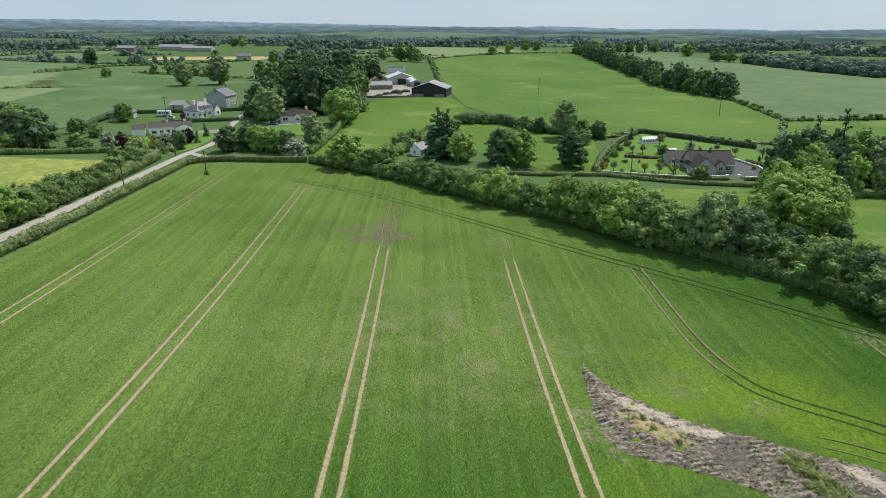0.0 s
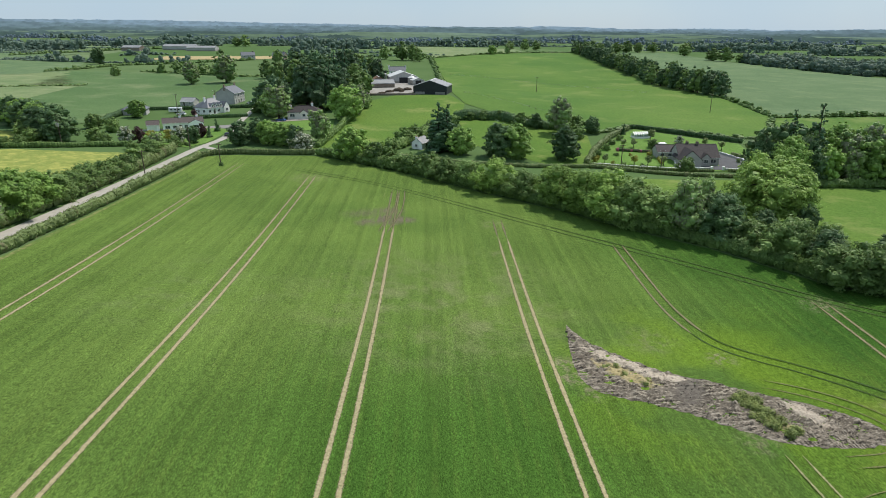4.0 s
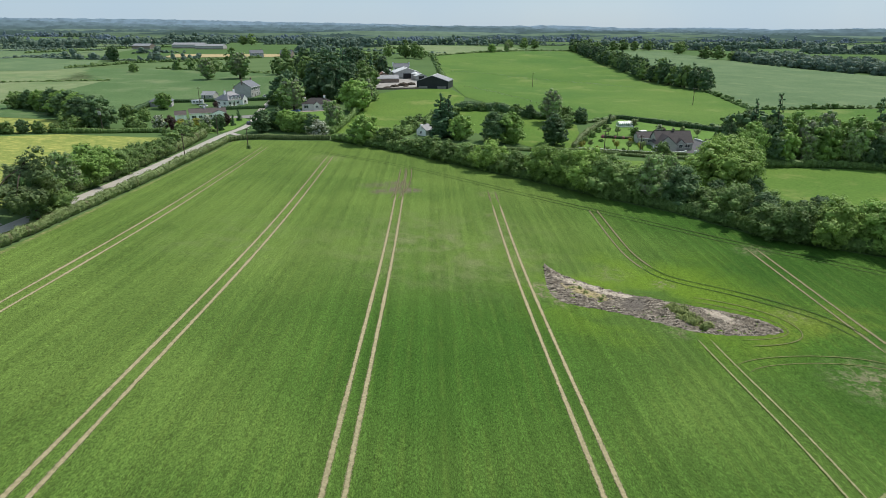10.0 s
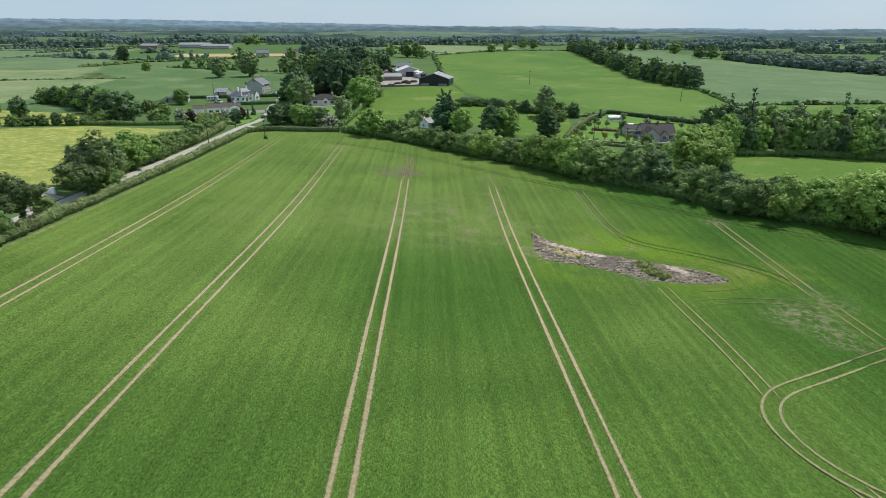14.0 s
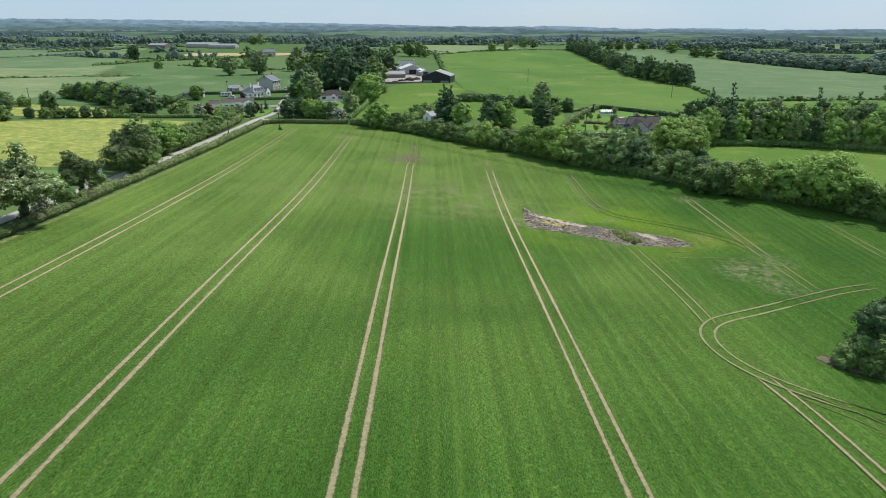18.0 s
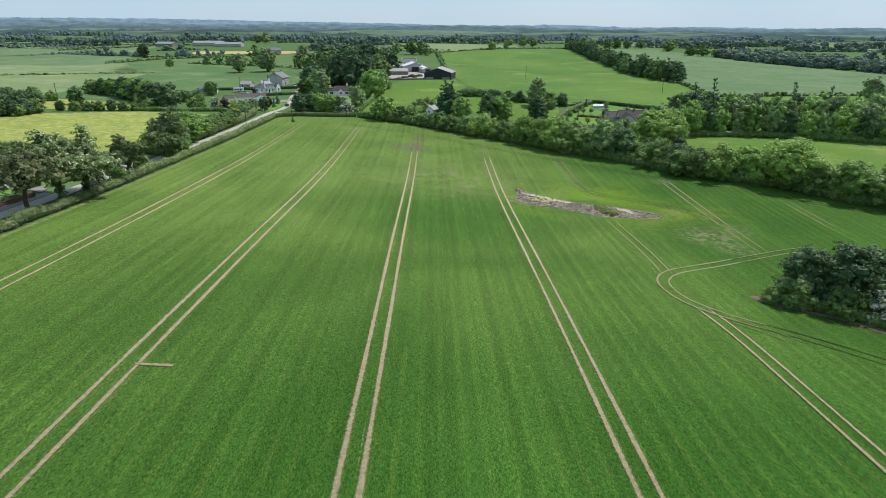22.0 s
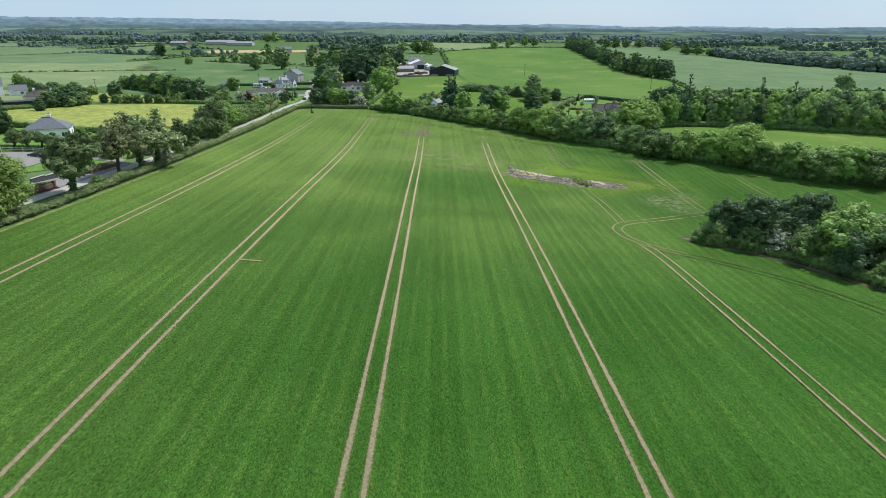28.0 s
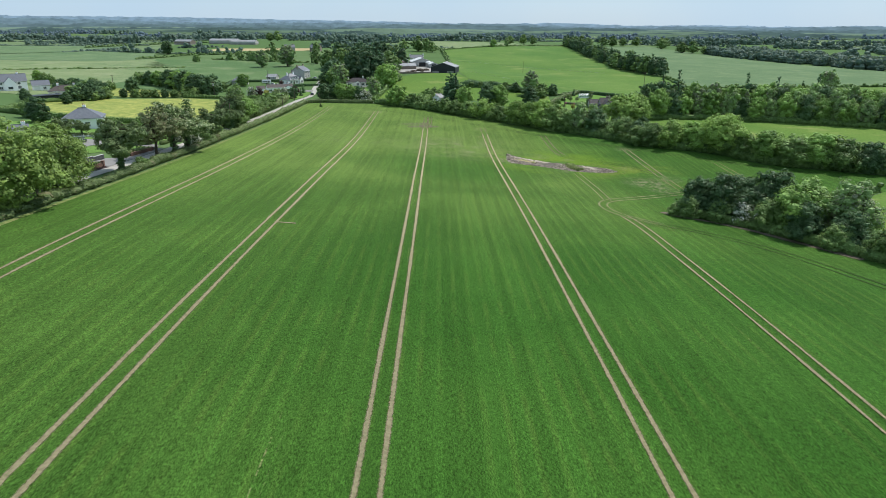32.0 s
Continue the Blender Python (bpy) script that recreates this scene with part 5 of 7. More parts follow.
def house(name, label, category, x, y, turn, w, d, eave, rise, wall="white", roof="slate", hip=False, chimneys=(), front=(), sides=(), wings=(), dormers=(), z=None, group="", floors=1):
    """front: ('w'|'d', along, sill, width, height); wings: (along, out, width, eave, rise) gables to the front."""
    root = thing(name, label, category, x, y, z, turn, group)
    part("wall", body(w, d, eave, rise, hip), M[wall], root)
    part("roof", hip_roof(w, d, eave, rise) if hip else gable_roof(w, d, eave, rise), M[roof], root)
    part("ridge", box_bm(-(max(0.3, (w - d) / 2) if hip else w / 2 + 0.2), (max(0.3, (w - d) / 2) if hip else w / 2 + 0.2), -0.13, 0.13, eave + rise - 0.02, eave + rise + 0.26 - (0.1 if hip else 0)), M[roof], root)
    gutter(root, w, -d / 2 - 0.36, eave)
    for kind, u, s, ww, hh in front:
        if kind == "w":
            window(root, u, -d / 2 - 0.02, s, ww, hh)
        else:
            door(root, u, -d / 2 - 0.02, s, ww, hh, mat="pvc" if kind == "g" else "door")
    for side, v, s, ww, hh in sides:
        window(root, side * (w / 2 + 0.02), v, s, ww, hh, 90 * side)
    for u, out, ww, e, ri in wings:
        m = Matrix.Translation((u, -d / 2 - out / 2 + 0.6, 0)) @ TURN_Y
        part("wing_wall", swing(body(out + 1.2, ww, e, ri), m), M[wall], root)
        part("wing_roof", swing(gable_roof(out + 1.2 + ww * 0.5, ww, e, ri), Matrix.Translation((0, ww * 0.25 + 0.2, 0)) @ m), M[roof], root)
        window(root, u, -d / 2 - out - 0.02, 0.95, min(2.2, ww * 0.45), 1.25)
    for u, ww in dormers:
        m = Matrix.Translation((u, -d / 2 + 1.1, eave)) @ TURN_Y
        part("dormer", swing(body(2.6, ww, 1.35, 0.7), m), M[wall], root)
        part("dormer_roof", swing(gable_roof(2.8, ww, 1.35, 0.7, 0.2, 0.1), m), M[roof], root)
        window(root, u, -d / 2 - 0.22, eave + 0.25, ww * 0.62, 1.0)
    for u, v, top in chimneys:
        chimney(root, u, v, eave + rise * 0.4, eave + rise + top, "white" if wall in ("white", "cream") else "stone")
    return root


def shed(name, label, x, y, turn, w, d, eave, rise, clad="dark_sheet", roof="grey_roof", base="concrete", opening=0.3, z=None, group="", lean=0.0):
    """A farm shed with its gable to the front: block base, sheeted walls, open bay or door."""
    root = thing(name, label, "farm building", x, y, z, turn, group)
    part("block_wall", box_bm(-w / 2, w / 2, -d / 2, d / 2, -1.5, 1.5), M[base], root)
    bm = swing(body(d + 0.1, w + 0.1, eave, rise), TURN_Y)
    bmesh.ops.bisect_plane(bm, geom=bm.verts[:] + bm.edges[:] + bm.faces[:], plane_co=(0, 0, 1.5), plane_no=(0, 0, -1), clear_outer=True)
    part("cladding", bm, M[clad], root)
    part("roof", swing(gable_roof(d, w, eave, rise, 0.3, 0.12), TURN_Y), M[roof], root)
    part("ridge_cap", box_bm(-0.35, 0.35, -d / 2 - 0.2, d / 2 + 0.2, eave + rise + 0.1, eave + rise + 0.26), M["pale_roof"], root)
    n = int(d / 3)
    for i in range(n):                       # sheets of the roof, lapped
        yy = -d / 2 + (i + 0.5) * d / n
        for s in (-1, 1):
            k = math.atan2(rise, w / 2)
            m = pose(s * w / 4, yy, eave + rise / 2 + 0.2, 0, math.degrees(k) * s, 0)
            part("roof_sheet", swing(box_bm(-w / 4 / math.cos(k) - 0.1, w / 4 / math.cos(k) + 0.1, -d / n / 2 + 0.06, d / n / 2 - 0.06, -0.02, 0.03), m), M[roof], root)
    if opening:
        # no opening is cut: a black slab stands for the shade inside
        part("doorway", box_bm(-w * opening / 2, w * opening / 2, -d / 2 - 0.12, -d / 2 + 0.05, 0, min(eave, 3.8)), M["black"], root, "black slab standing in for the dark of an open doorway")
        part("door_track", box_bm(-w * opening * 0.9, w * opening * 0.9, -d / 2 - 0.2, -d / 2 - 0.1, min(eave, 3.8), min(eave, 3.8) + 0.2), M["steel"], root)
    for s in (-1, 1):
        part("gutter", box_bm(s * (w / 2 + 0.32) - 0.07, s * (w / 2 + 0.32) + 0.07, -d / 2, d / 2, eave - 0.3, eave - 0.16), M["steel"], root)
    return root


house("bungalow", "long white bungalow with a brown tiled roof and front gable", "house", -100.4, 246.8, 21, 15.5, 7.4, 3.1, 1.5, "white", "brown_roof", chimneys=((-1.0, 0, 0.9), (5.5, 0, 0.9)),
      front=(("w", -6, 0.9, 1.9, 1.2), ("w", -3.2, 0.9, 1.6, 1.2), ("d", -1.0, 0.1, 1.1, 2.1), ("w", 1.0, 0.9, 1.4, 1.2)), wings=((4.8, 1.6, 5.4, 3.0, 1.15),), sides=((1, 0.5, 0.9, 1.4, 1.1),))
house("garage", "small white garage with a gable to the front", "garage", -110.8, 242.0, 21, 4.6, 6.0, 2.6, 1.3, "white", "brown_roof", front=(("g", 0, 0.05, 2.6, 2.1),), wings=())
house("dormer_house", "white dormer house with a blue-grey slate roof", "house", -102, 287, 62, 12, 9, 2.9, 3.9, "white", "slate", hip=True, chimneys=((-3.2, 0, 0.6), (3.0, 0, 0.9)), dormers=((-3.2, 1.7), (-0.6, 1.7), (2.0, 1.7)),
      front=(("w", -5, 0.9, 1.5, 1.2), ("d", -2.2, 0.1, 1.1, 2.1), ("w", 0.6, 0.9, 1.5, 1.2)), wings=((4.6, 1.2, 3.4, 2.9, 2.0),), sides=((-1, 1.6, 0.9, 1.4, 1.2), (-1, -2, 0.9, 1.4, 1.2)))
house("farmhouse", "tall cream two-storey house with brown stone end", "house", -101, 316, 80, 11.5, 10.0, 5.4, 3.0, "grey_wall", "slate", chimneys=((-5.7, 0, 1.1), (5.7, 0, 1.1)),
      front=(("w", -4.2, 0.9, 1.2, 1.5), ("w", -4.2, 3.6, 1.2, 1.3), ("w", -1.2, 3.6, 1.2, 1.3), ("d", -1.2, 0.1, 1.1, 2.2), ("w", 1.8, 3.6, 1.2, 1.3), ("w", 1.8, 0.9, 1.2, 1.5), ("w", 4.6, 0.9, 1.2, 1.5), ("w", 4.6, 3.6, 1.2, 1.3)),
      sides=((1, -1.6, 0.9, 1.1, 1.4), (1, 1.6, 0.9, 1.1, 1.4), (1, -1.6, 3.6, 1.1, 1.3), (1, 1.6, 3.6, 1.1, 1.3)))
house("outbuilding", "small grey rendered outbuilding with a slate roof", "outbuilding", -119.5, 308.5, -8, 7.0, 6, 2.1, 1.6, "grey_wall", "grey_roof", front=(("w", 1.5, 0.9, 1.2, 1.0), ("d", -1.5, 0.1, 1.0, 2.0)))
house("outbuilding", "grey-roofed outbuilding half hidden behind a tree", "outbuilding", -134.5, 281, 12, 10, 7, 2.4, 2.6, "grey_wall", "slate", hip=True, front=(("w", 2, 0.9, 1.2, 1.0),))
house("bungalow", "grey stone bungalow with a hipped roof and porch", "house", -54.5, 270.5, 6, 14.5, 8.5, 2.7, 2.6, "cream", "dark_roof", hip=True, chimneys=((-6.0, 0, 0.2), (3.5, 0, 1.0)),
      front=(("w", -5.2, 0.8, 2.2, 1.4), ("d", 0.0, 0.1, 1.2, 2.1), ("w", 3.4, 0.8, 2.0, 1.4), ("w", 6.0, 0.8, 1.2, 1.4)), wings=((0.0, 0.9, 3.2, 2.5, 1.3),))
house("bungalow", "brown-roofed bungalow with a rendered front gable", "house", 94.3, 198.2, -4, 13.6, 10.2, 2.6, 3.7, "grey_wall", "dark_roof", chimneys=((-2.9, 0.4, 0.9), (0.4, 0, 0.9)),
      front=(("d", -0.1, 0.1, 1.1, 2.1), ("w", 4.9, 0.8, 1.8, 1.3)), wings=((-4.0, 4.0, 7.0, 2.6, 2.9), (2.0, 1.2, 3.2, 2.5, 1.5)), sides=((1, -2.0, 0.8, 1.5, 1.3), (1, 2.0, 0.8, 1.5, 1.3)))
house("annex", "low brown-roofed annex beside the bungalow", "house", 86.6, 205.6, -4, 7.0, 7.0, 2.4, 1.9, "grey_wall", "dark_roof", front=(("w", -1.8, 0.8, 1.4, 1.2), ("w", 0.9, 0.8, 1.4, 1.2)))
canopy = thing("patio_canopy", "white flat-topped canopy on posts beside the annex", "canopy", 89.4, 216.6, turn=-4)
part("top", box_bm(-1.5, 1.5, -1.3, 1.3, 2.3, 2.42), M["white"], canopy)
for sx in (-1.35, 1.35):
    for sy in (-1.15, 1.15):
        part("post", box_bm(sx - 0.05, sx + 0.05, sy - 0.05, sy + 0.05, -0.2, 2.3), M["pvc"], canopy)
part("back_panel", box_bm(-1.4, 1.4, 1.16, 1.22, 0.0, 2.2), M["grey_wall"], canopy)
house("cottage", "small old white cottage with a grey roof among shrubs", "cottage", -1.8, 208, 62, 5.6, 4.2, 2.2, 1.6, "white", "grey_roof", chimneys=((-2.9, 0, 0.6),), front=(("d", 0.5, 0.05, 0.9, 1.9), ("w", 2.2, 0.8, 0.8, 0.9)), sides=((-1, 0.2, 0.8, 0.9, 1.0),))
house("white_house", "white house with a hipped slate roof behind roadside trees", "house", -120.5, 60.5, 20, 11.5, 9.0, 3.2, 3.0, "white", "slate", hip=True, chimneys=((0.6, 0.5, 0.9),),
      front=(("w", -5, 0.9, 1.6, 1.3), ("d", -1.8, 0.1, 1.1, 2.1), ("w", 1.5, 0.9, 1.6, 1.3), ("w", 4.8, 0.9, 1.6, 1.3)), sides=((1, -2.4, 0.9, 1.3, 1.3), (1, 1.8, 0.9, 1.3, 1.3)))
house("house", "slate-roofed house with white gable chimneys", "house", -119.4, 16.0, 38, 15, 8.5, 2.4, 2.8, "white", "slate", chimneys=((6.6, 0, 0.8), (-6.9, 0, 0.8)), front=(("w", -4, 0.9, 1.5, 1.3), ("w", 4, 0.9, 1.5, 1.3), ("d", 0, 0.1, 1.1, 2.1)))
house("dormer_house", "large white house with slate roof and projecting gables", "house", -226, 187, 34, 15, 9, 4.6, 3.4, "white", "slate", chimneys=((4, 0, 0.8),), front=(("w", -4, 0.9, 1.6, 1.3), ("w", -4, 3.2, 1.3, 1.0), ("w", 4, 3.2, 1.3, 1.0), ("w", 4, 0.9, 1.6, 1.3)), wings=((0, 2.2, 5, 4.2, 2.6),), sides=((1, 0, 3.4, 1.2, 1.2),))
house("garage", "white garage with a slate gable roof", "garage", -214.5, 194, 34, 8, 6.5, 2.8, 2.2, "white", "slate", front=(("w", 1.5, 0.9, 1.4, 1.1), ("g", -2, 0.05, 2.4, 2.1)))
house("house", "dark-roofed house sunk among trees", "house", -188, 169, 24, 13, 8, 2.8, 2.6, "cream", "brown_roof", hip=True, chimneys=((-2.5, 0, 0.9), (4.5, 0.5, 0.8)), front=(("w", -3, 0.9, 1.5, 1.2), ("w", 3, 0.9, 1.5, 1.2)))

# long dark building with a strip of glass
root = thing("studio", "long low black-clad building on a white plinth", "outbuilding", -179, 139, turn=40)
part("plinth", box_bm(-5.4, 5.4, -3.0, 3.0, -1.5, 0.8), M["white"], root)
part("wall", box_bm(-5.5, 5.5, -3.1, 3.1, 0.8, 2.8), M["dark_sheet"], root)
part("roof", box_bm(-5.9, 5.9, -3.5, 3.5, 2.8, 3.0), M["black"], root)
for i in range(4):
    window(root, -4.0 + i * 2.6, -3.12, 1.0, 2.2, 1.5, frame_mat="black")

# the farmyard
sheet("farmyard", [(-30, 335), (-12, 330), (-6, 338), (-2, 350), (0, 395), (-8, 420), (-30, 424), (-50, 410), (-46, 360)], 6, 0.3, M["concrete"], "pale concrete farmyard between the sheds", "yard")
shed("farm_shed", "large black farm shed with a grey sheet roof", 4.5, 338.5, -12, 18.5, 17, 4.0, 3.0, "dark_sheet", "grey_roof", "dark_sheet", 0.0)
shed("farm_shed", "wide farm barn with a pale sheet roof and dark doorway", -15.5, 414, 10, 18, 18, 4.2, 3.0, "grey_wall", "pale_roof", "concrete", 0.32)
shed("farm_shed", "small grey sheeted farm shed", -5.0, 393, 14, 7.5, 8, 3.2, 1.4, "grey_wall", "pale_roof", "concrete", 0.5)
shed("farm_shed", "old brown stone byre with a low grey roof", -26, 373, -78, 8, 14, 2.8, 1.9, "stone", "grey_roof", "stone", 0.0)
shed("farm_shed", "rusty-roofed old farm shed", -30, 394, 12, 9, 10, 3.0, 2.2, "stone", "rust", "stone", 0.3)
shed("farm_shed", "long low farm shed with a weathered roof", -41, 443, -80, 9, 26, 2.8, 1.8, "grey_wall", "grey_roof", "concrete", 0.0)
house("farmhouse", "old farmhouse with white gable ends and chimneys", "house", -20, 452, 4, 12, 7, 5.0, 2.6, "white", "slate", chimneys=((-6.1, 0, 1.0), (6.1, 0, 1.0)), front=(("w", -4, 3.2, 1.0, 1.2), ("w", 0, 3.2, 1.0, 1.2), ("w", 4, 3.2, 1.0, 1.2), ("w", -4, 0.9, 1.0, 1.3), ("w", 4, 0.9, 1.0, 1.3), ("d", 0, 0.1, 1.1, 2.1)))
for x, y, w_, h_ in ((-15, 346, 3.6, 2.2), (-20, 341, 2.8, 1.5), (-10, 351, 2.6, 1.8), (-24, 337, 2.4, 1.0), (-13, 340, 1.8, 0.9)):
    heap = thing("dung_heap", "dark brown heap of farmyard manure", "heap", x, y)
    bm = bmesh.new()
    bmesh.ops.create_icosphere(bm, subdivisions=3, radius=1)
    for v in bm.verts:
        v.co *= 1 + 0.22 * noise.noise(v.co * 2.2 + Vector((x, y, 0)))
        v.co = Vector((v.co.x * w_, v.co.y * w_ * 0.7, max(-0.3, v.co.z * h_)))
    part("heap", bm, M["bark"], heap)
silo = thing("feed_bin", "round galvanised farm feed bin", "feed bin", -8.5, 398)
bm = bmesh.new()
bmesh.ops.create_cone(bm, cap_ends=True, segments=18, radius1=2.6, radius2=2.6, depth=4.5, matrix=Matrix.Translation((0, 0, 2.0)))
part("drum", bm, M["steel"], silo)
bm = bmesh.new()
bmesh.ops.create_cone(bm, cap_ends=True, segments=18, radius1=2.8, radius2=0.3, depth=1.4, matrix=Matrix.Translation((0, 0, 4.95)))
part("lid", bm, M["pale_roof"], silo)

for u in (-5.6, 5.6):
    slab = thing("concrete_panel", "pale concrete panel at the foot of the black shed", "wall panel", 4.5 + u * 0.978 - 1.79, 338.5 - 8.42 - u * 0.208, turn=-12)
    part("panel", box_bm(-2.6, 2.6, -0.1, 0.06, -0.6, 1.3), M["concrete"], slab)

# far farms
shed("farm_shed", "distant cattle shed with a long pale roof", -292, 842, 82, 12, 40, 4, 2.2, "grey_wall", "grey_roof", "concrete", 0.0)
shed("farm_shed", "distant grey farm shed", -330, 870, 82, 14, 46, 4.5, 2.6, "grey_wall", "grey_roof", "concrete", 0.0)
shed("farm_shed", "distant brown farm shed", -385, 850, 70, 12, 30, 4.5, 2.6, "stone", "grey_roof", "concrete", 0.0)
house("far_house", "distant grey house among trees", "house", -186, 668, 20, 14, 8, 4.6, 3.2, "grey_wall", "slate", chimneys=((5, 0, 1),), front=(("w", -4, 3, 1.3, 1.2), ("w", 0, 3, 1.3, 1.2), ("w", 4, 3, 1.3, 1.2)))
house("far_house", "distant stone house among trees", "house", -150, 655, -12, 13, 8, 4.6, 3.2, "stone", "slate", chimneys=((5, 0, 1),), front=(("w", -4, 3, 1.3, 1.2), ("w", 4, 3, 1.3, 1.2)))
house("far_house", "distant dark-roofed house on rising ground", "house", -520, 1180, 5, 16, 9, 5, 3.4, "grey_wall", "slate", front=(("w", -4, 3, 1.3, 1.2), ("w", 4, 3, 1.3, 1.2)))

# gardens, lawns and drives
sheet("lawn", [(56, 194), (63, 210), (75, 231), (90, 251), (124, 226), (116, 182), (80, 187)], 4, 0.14, M["lawn"], "mown garden lawn round the bungalow", "lawn")
sheet("driveway", [(84.6, 188.6), (95.6, 186.6), (99.2, 186.4), (110, 188.2), (112.2, 199), (108.6, 210), (101.6, 210), (101, 192), (86, 191.4)], 3, 0.22, M["tar"], "dark paved drive beside the bungalow", "driveway")
sheet("lawn", [(-116, 231), (-118, 241), (-88, 254), (-80, 240), (-80, 214), (-84, 204), (-100, 212)], 4, 0.14, M["lawn"], "front lawn of the white bungalow", "lawn")
sheet("driveway", [(-80, 246), (-81, 256), (-92, 252), (-116, 242.5), (-115.5, 239), (-92, 247)], 3, 0.2, M["drive"], "tarred drive leading to the bungalow", "driveway")
sheet("driveway", [(-98, 300), (-86, 304), (-84, 318), (-95, 320)], 3, 0.22, M["drive"], "parking place beside the tall house", "driveway")
sheet("lawn", [(-68, 238), (-74, 258), (-60, 262), (-40, 262), (-38, 240)], 4, 0.14, M["lawn"], "front lawn of the grey bungalow", "lawn")
sheet("driveway", [(-70, 256), (-68, 264), (-46, 266.5), (-45, 263.8), (-62, 260)], 3, 0.22, M["gravel"], "gravel drive of the grey bungalow", "driveway")
sheet("lawn", [(-85, 79), (-112, 75), (-114, 58), (-110, 20), (-100, 6), (-88, 30), (-85.5, 60)], 4, 0.14, M["lawn"], "roadside garden lawn", "lawn")
sheet("driveway", [(-81.8, 62), (-82, 75.5), (-87, 77.5), (-92, 76), (-90, 69), (-85.5, 64)], 3, 0.24, M["gravel"], "gravel entrance beside the road", "driveway")
sheet("driveway", [(-82.6, -10), (-82.3, 30), (-84.2, 30), (-84.6, 15), (-85.5, 12), (-88, 9.6), (-90.5, 8.4), (-90.5, 1), (-85.6, -0.6), (-84.2, -9)], 3, 0.24, M["drive"], "tarred entrance in front of the house", "driveway")
sheet("driveway", [(-84.5, 30), (-86, 35), (-94, 38.6), (-107, 36), (-119, 32.6), (-111, 25), (-107.6, 13), (-104, 11), (-100.6, 17), (-101, 26), (-96.6, 31.6), (-88, 31)], 3, 0.26, M["drive"], "tarred drive and yard of the slate-roofed house", "driveway")
sheet("lawn", [(-85, -1), (-100.4, 8), (-116, 8.5), (-123, 18), (-150, 20), (-150, -12), (-100, -12)], 4, 0.16, M["lawn"], "garden lawn behind the entrance wall", "lawn")
sheet("lawn", [(-112, 38.4), (-114, 58), (-112, 75), (-140, 75), (-150, 40), (-124, 20.5), (-119.5, 33)], 4, 0.16, M["lawn"], "garden lawn beside the white house", "lawn")
sheet("lawn", [(-84, -4), (-100, -10), (-124, -12), (-126, -80), (-86, -80)], 5, 0.14, M["paddock"], "rough grass beside the road", "lawn")
sheet("lawn", [(-205, 165), (-186, 140), (-176, 160), (-196, 210), (-245, 215), (-250, 180)], 6, 0.16, M["rough"], "grass round the far houses", "lawn")

HEDGES = [
    ("clipped_hedge", [(-137, 246), (-141, 284), (-134, 291)], 2.6, 3.2, "dark", "long dark clipped hedge bounding the gardens"),
    ("clipped_hedge", [(-134, 292), (-110, 297), (-84, 301)], 2.0, 1.5, "dark", "dark clipped hedge behind the houses"),
    ("clipped_hedge", [(-112, 268), (-98, 273), (-82, 275)], 1.9, 1.4, "dark", "dark clipped hedge between two gardens"),
    ("clipped_hedge", [(-84, 207), (-90, 212), (-104, 216)], 1.4, 1.2, "clipped", "trimmed hedge beside the lane"),
    ("clipped_hedge", [(55, 189.4), (68, 187.6), (83.4, 185.4), (95, 184)], 1.1, 1.2, "clipped", "trimmed garden hedge along the front"),
    ("clipped_hedge", [(100.5, 184), (118, 180.4)], 1.2, 1.2, "clipped", "trimmed garden hedge along the front"),
    ("clipped_hedge", [(86, 251), (92, 253), (108, 241), (126, 228)], 2.2, 1.6, "dark", "dark conifer hedge behind the garden"),
    ("garden_hedge", [(55, 192), (62, 210), (74, 232), (87, 250)], 2.2, 2.4, "clipped", "shrubby garden boundary hedge"),
    ("flower_border", [(71.4, 212.2), (79, 211.3), (85.6, 211.6)], 1.3, 1.6, "flower", "mixed flower border beside the lawn"),
    ("flower_border", [(86, 210), (83.2, 202), (81.8, 195)], 1.2, 1.6, "golden", "golden shrub border beside the drive"),
    ("garden_hedge", [(112, 206), (118, 196), (120, 186)], 1.6, 1.8, "clipped", "shrub border beside the drive"),
    ("clipped_hedge", [(-122, 37.4), (-107, 41.8), (-94.5, 45)], 1.4, 1.5, "clipped", "trimmed hedge behind the rail fence of the drive"),
    ("garden_hedge", [(-85.6, 14.5), (-84.8, 27)], 1.5, 1.1, "hedge", "low garden hedge behind the brick wall"),
    ("garden_hedge", [(-86, 37), (-86, 58)], 1.3, 1.4, "hedge", "low garden hedge along the road"),
    ("garden_hedge", [(-84.9, -9), (-84.4, -1.6)], 1.5, 1.0, "hedge", "dark hedge on the brick entrance wall"),
    ("flower_border", [(-83.3, -9), (-83.0, -2)], 0.5, 0.8, "copper", "strip of dark red plants below the brick wall"),
    ("garden_hedge", [(-138, 192), (-120, 199), (-104, 205)], 2.0, 2.2, "thorn", "ragged hedge at the far end of the meadow"),
    ("garden_hedge", [(-112, 76), (-140, 76), (-166, 88), (-178, 128), (-166, 165)], 2.2, 2.4, "thorn", "ragged hedge round the meadow"),
]
for i, (n, line, h, w_, m, label) in enumerate(HEDGES):
    hedge(n, line, h, w_, m, label, 40 + i, 10, 0.3, 0.12 if "clipped" in n else 0.3)

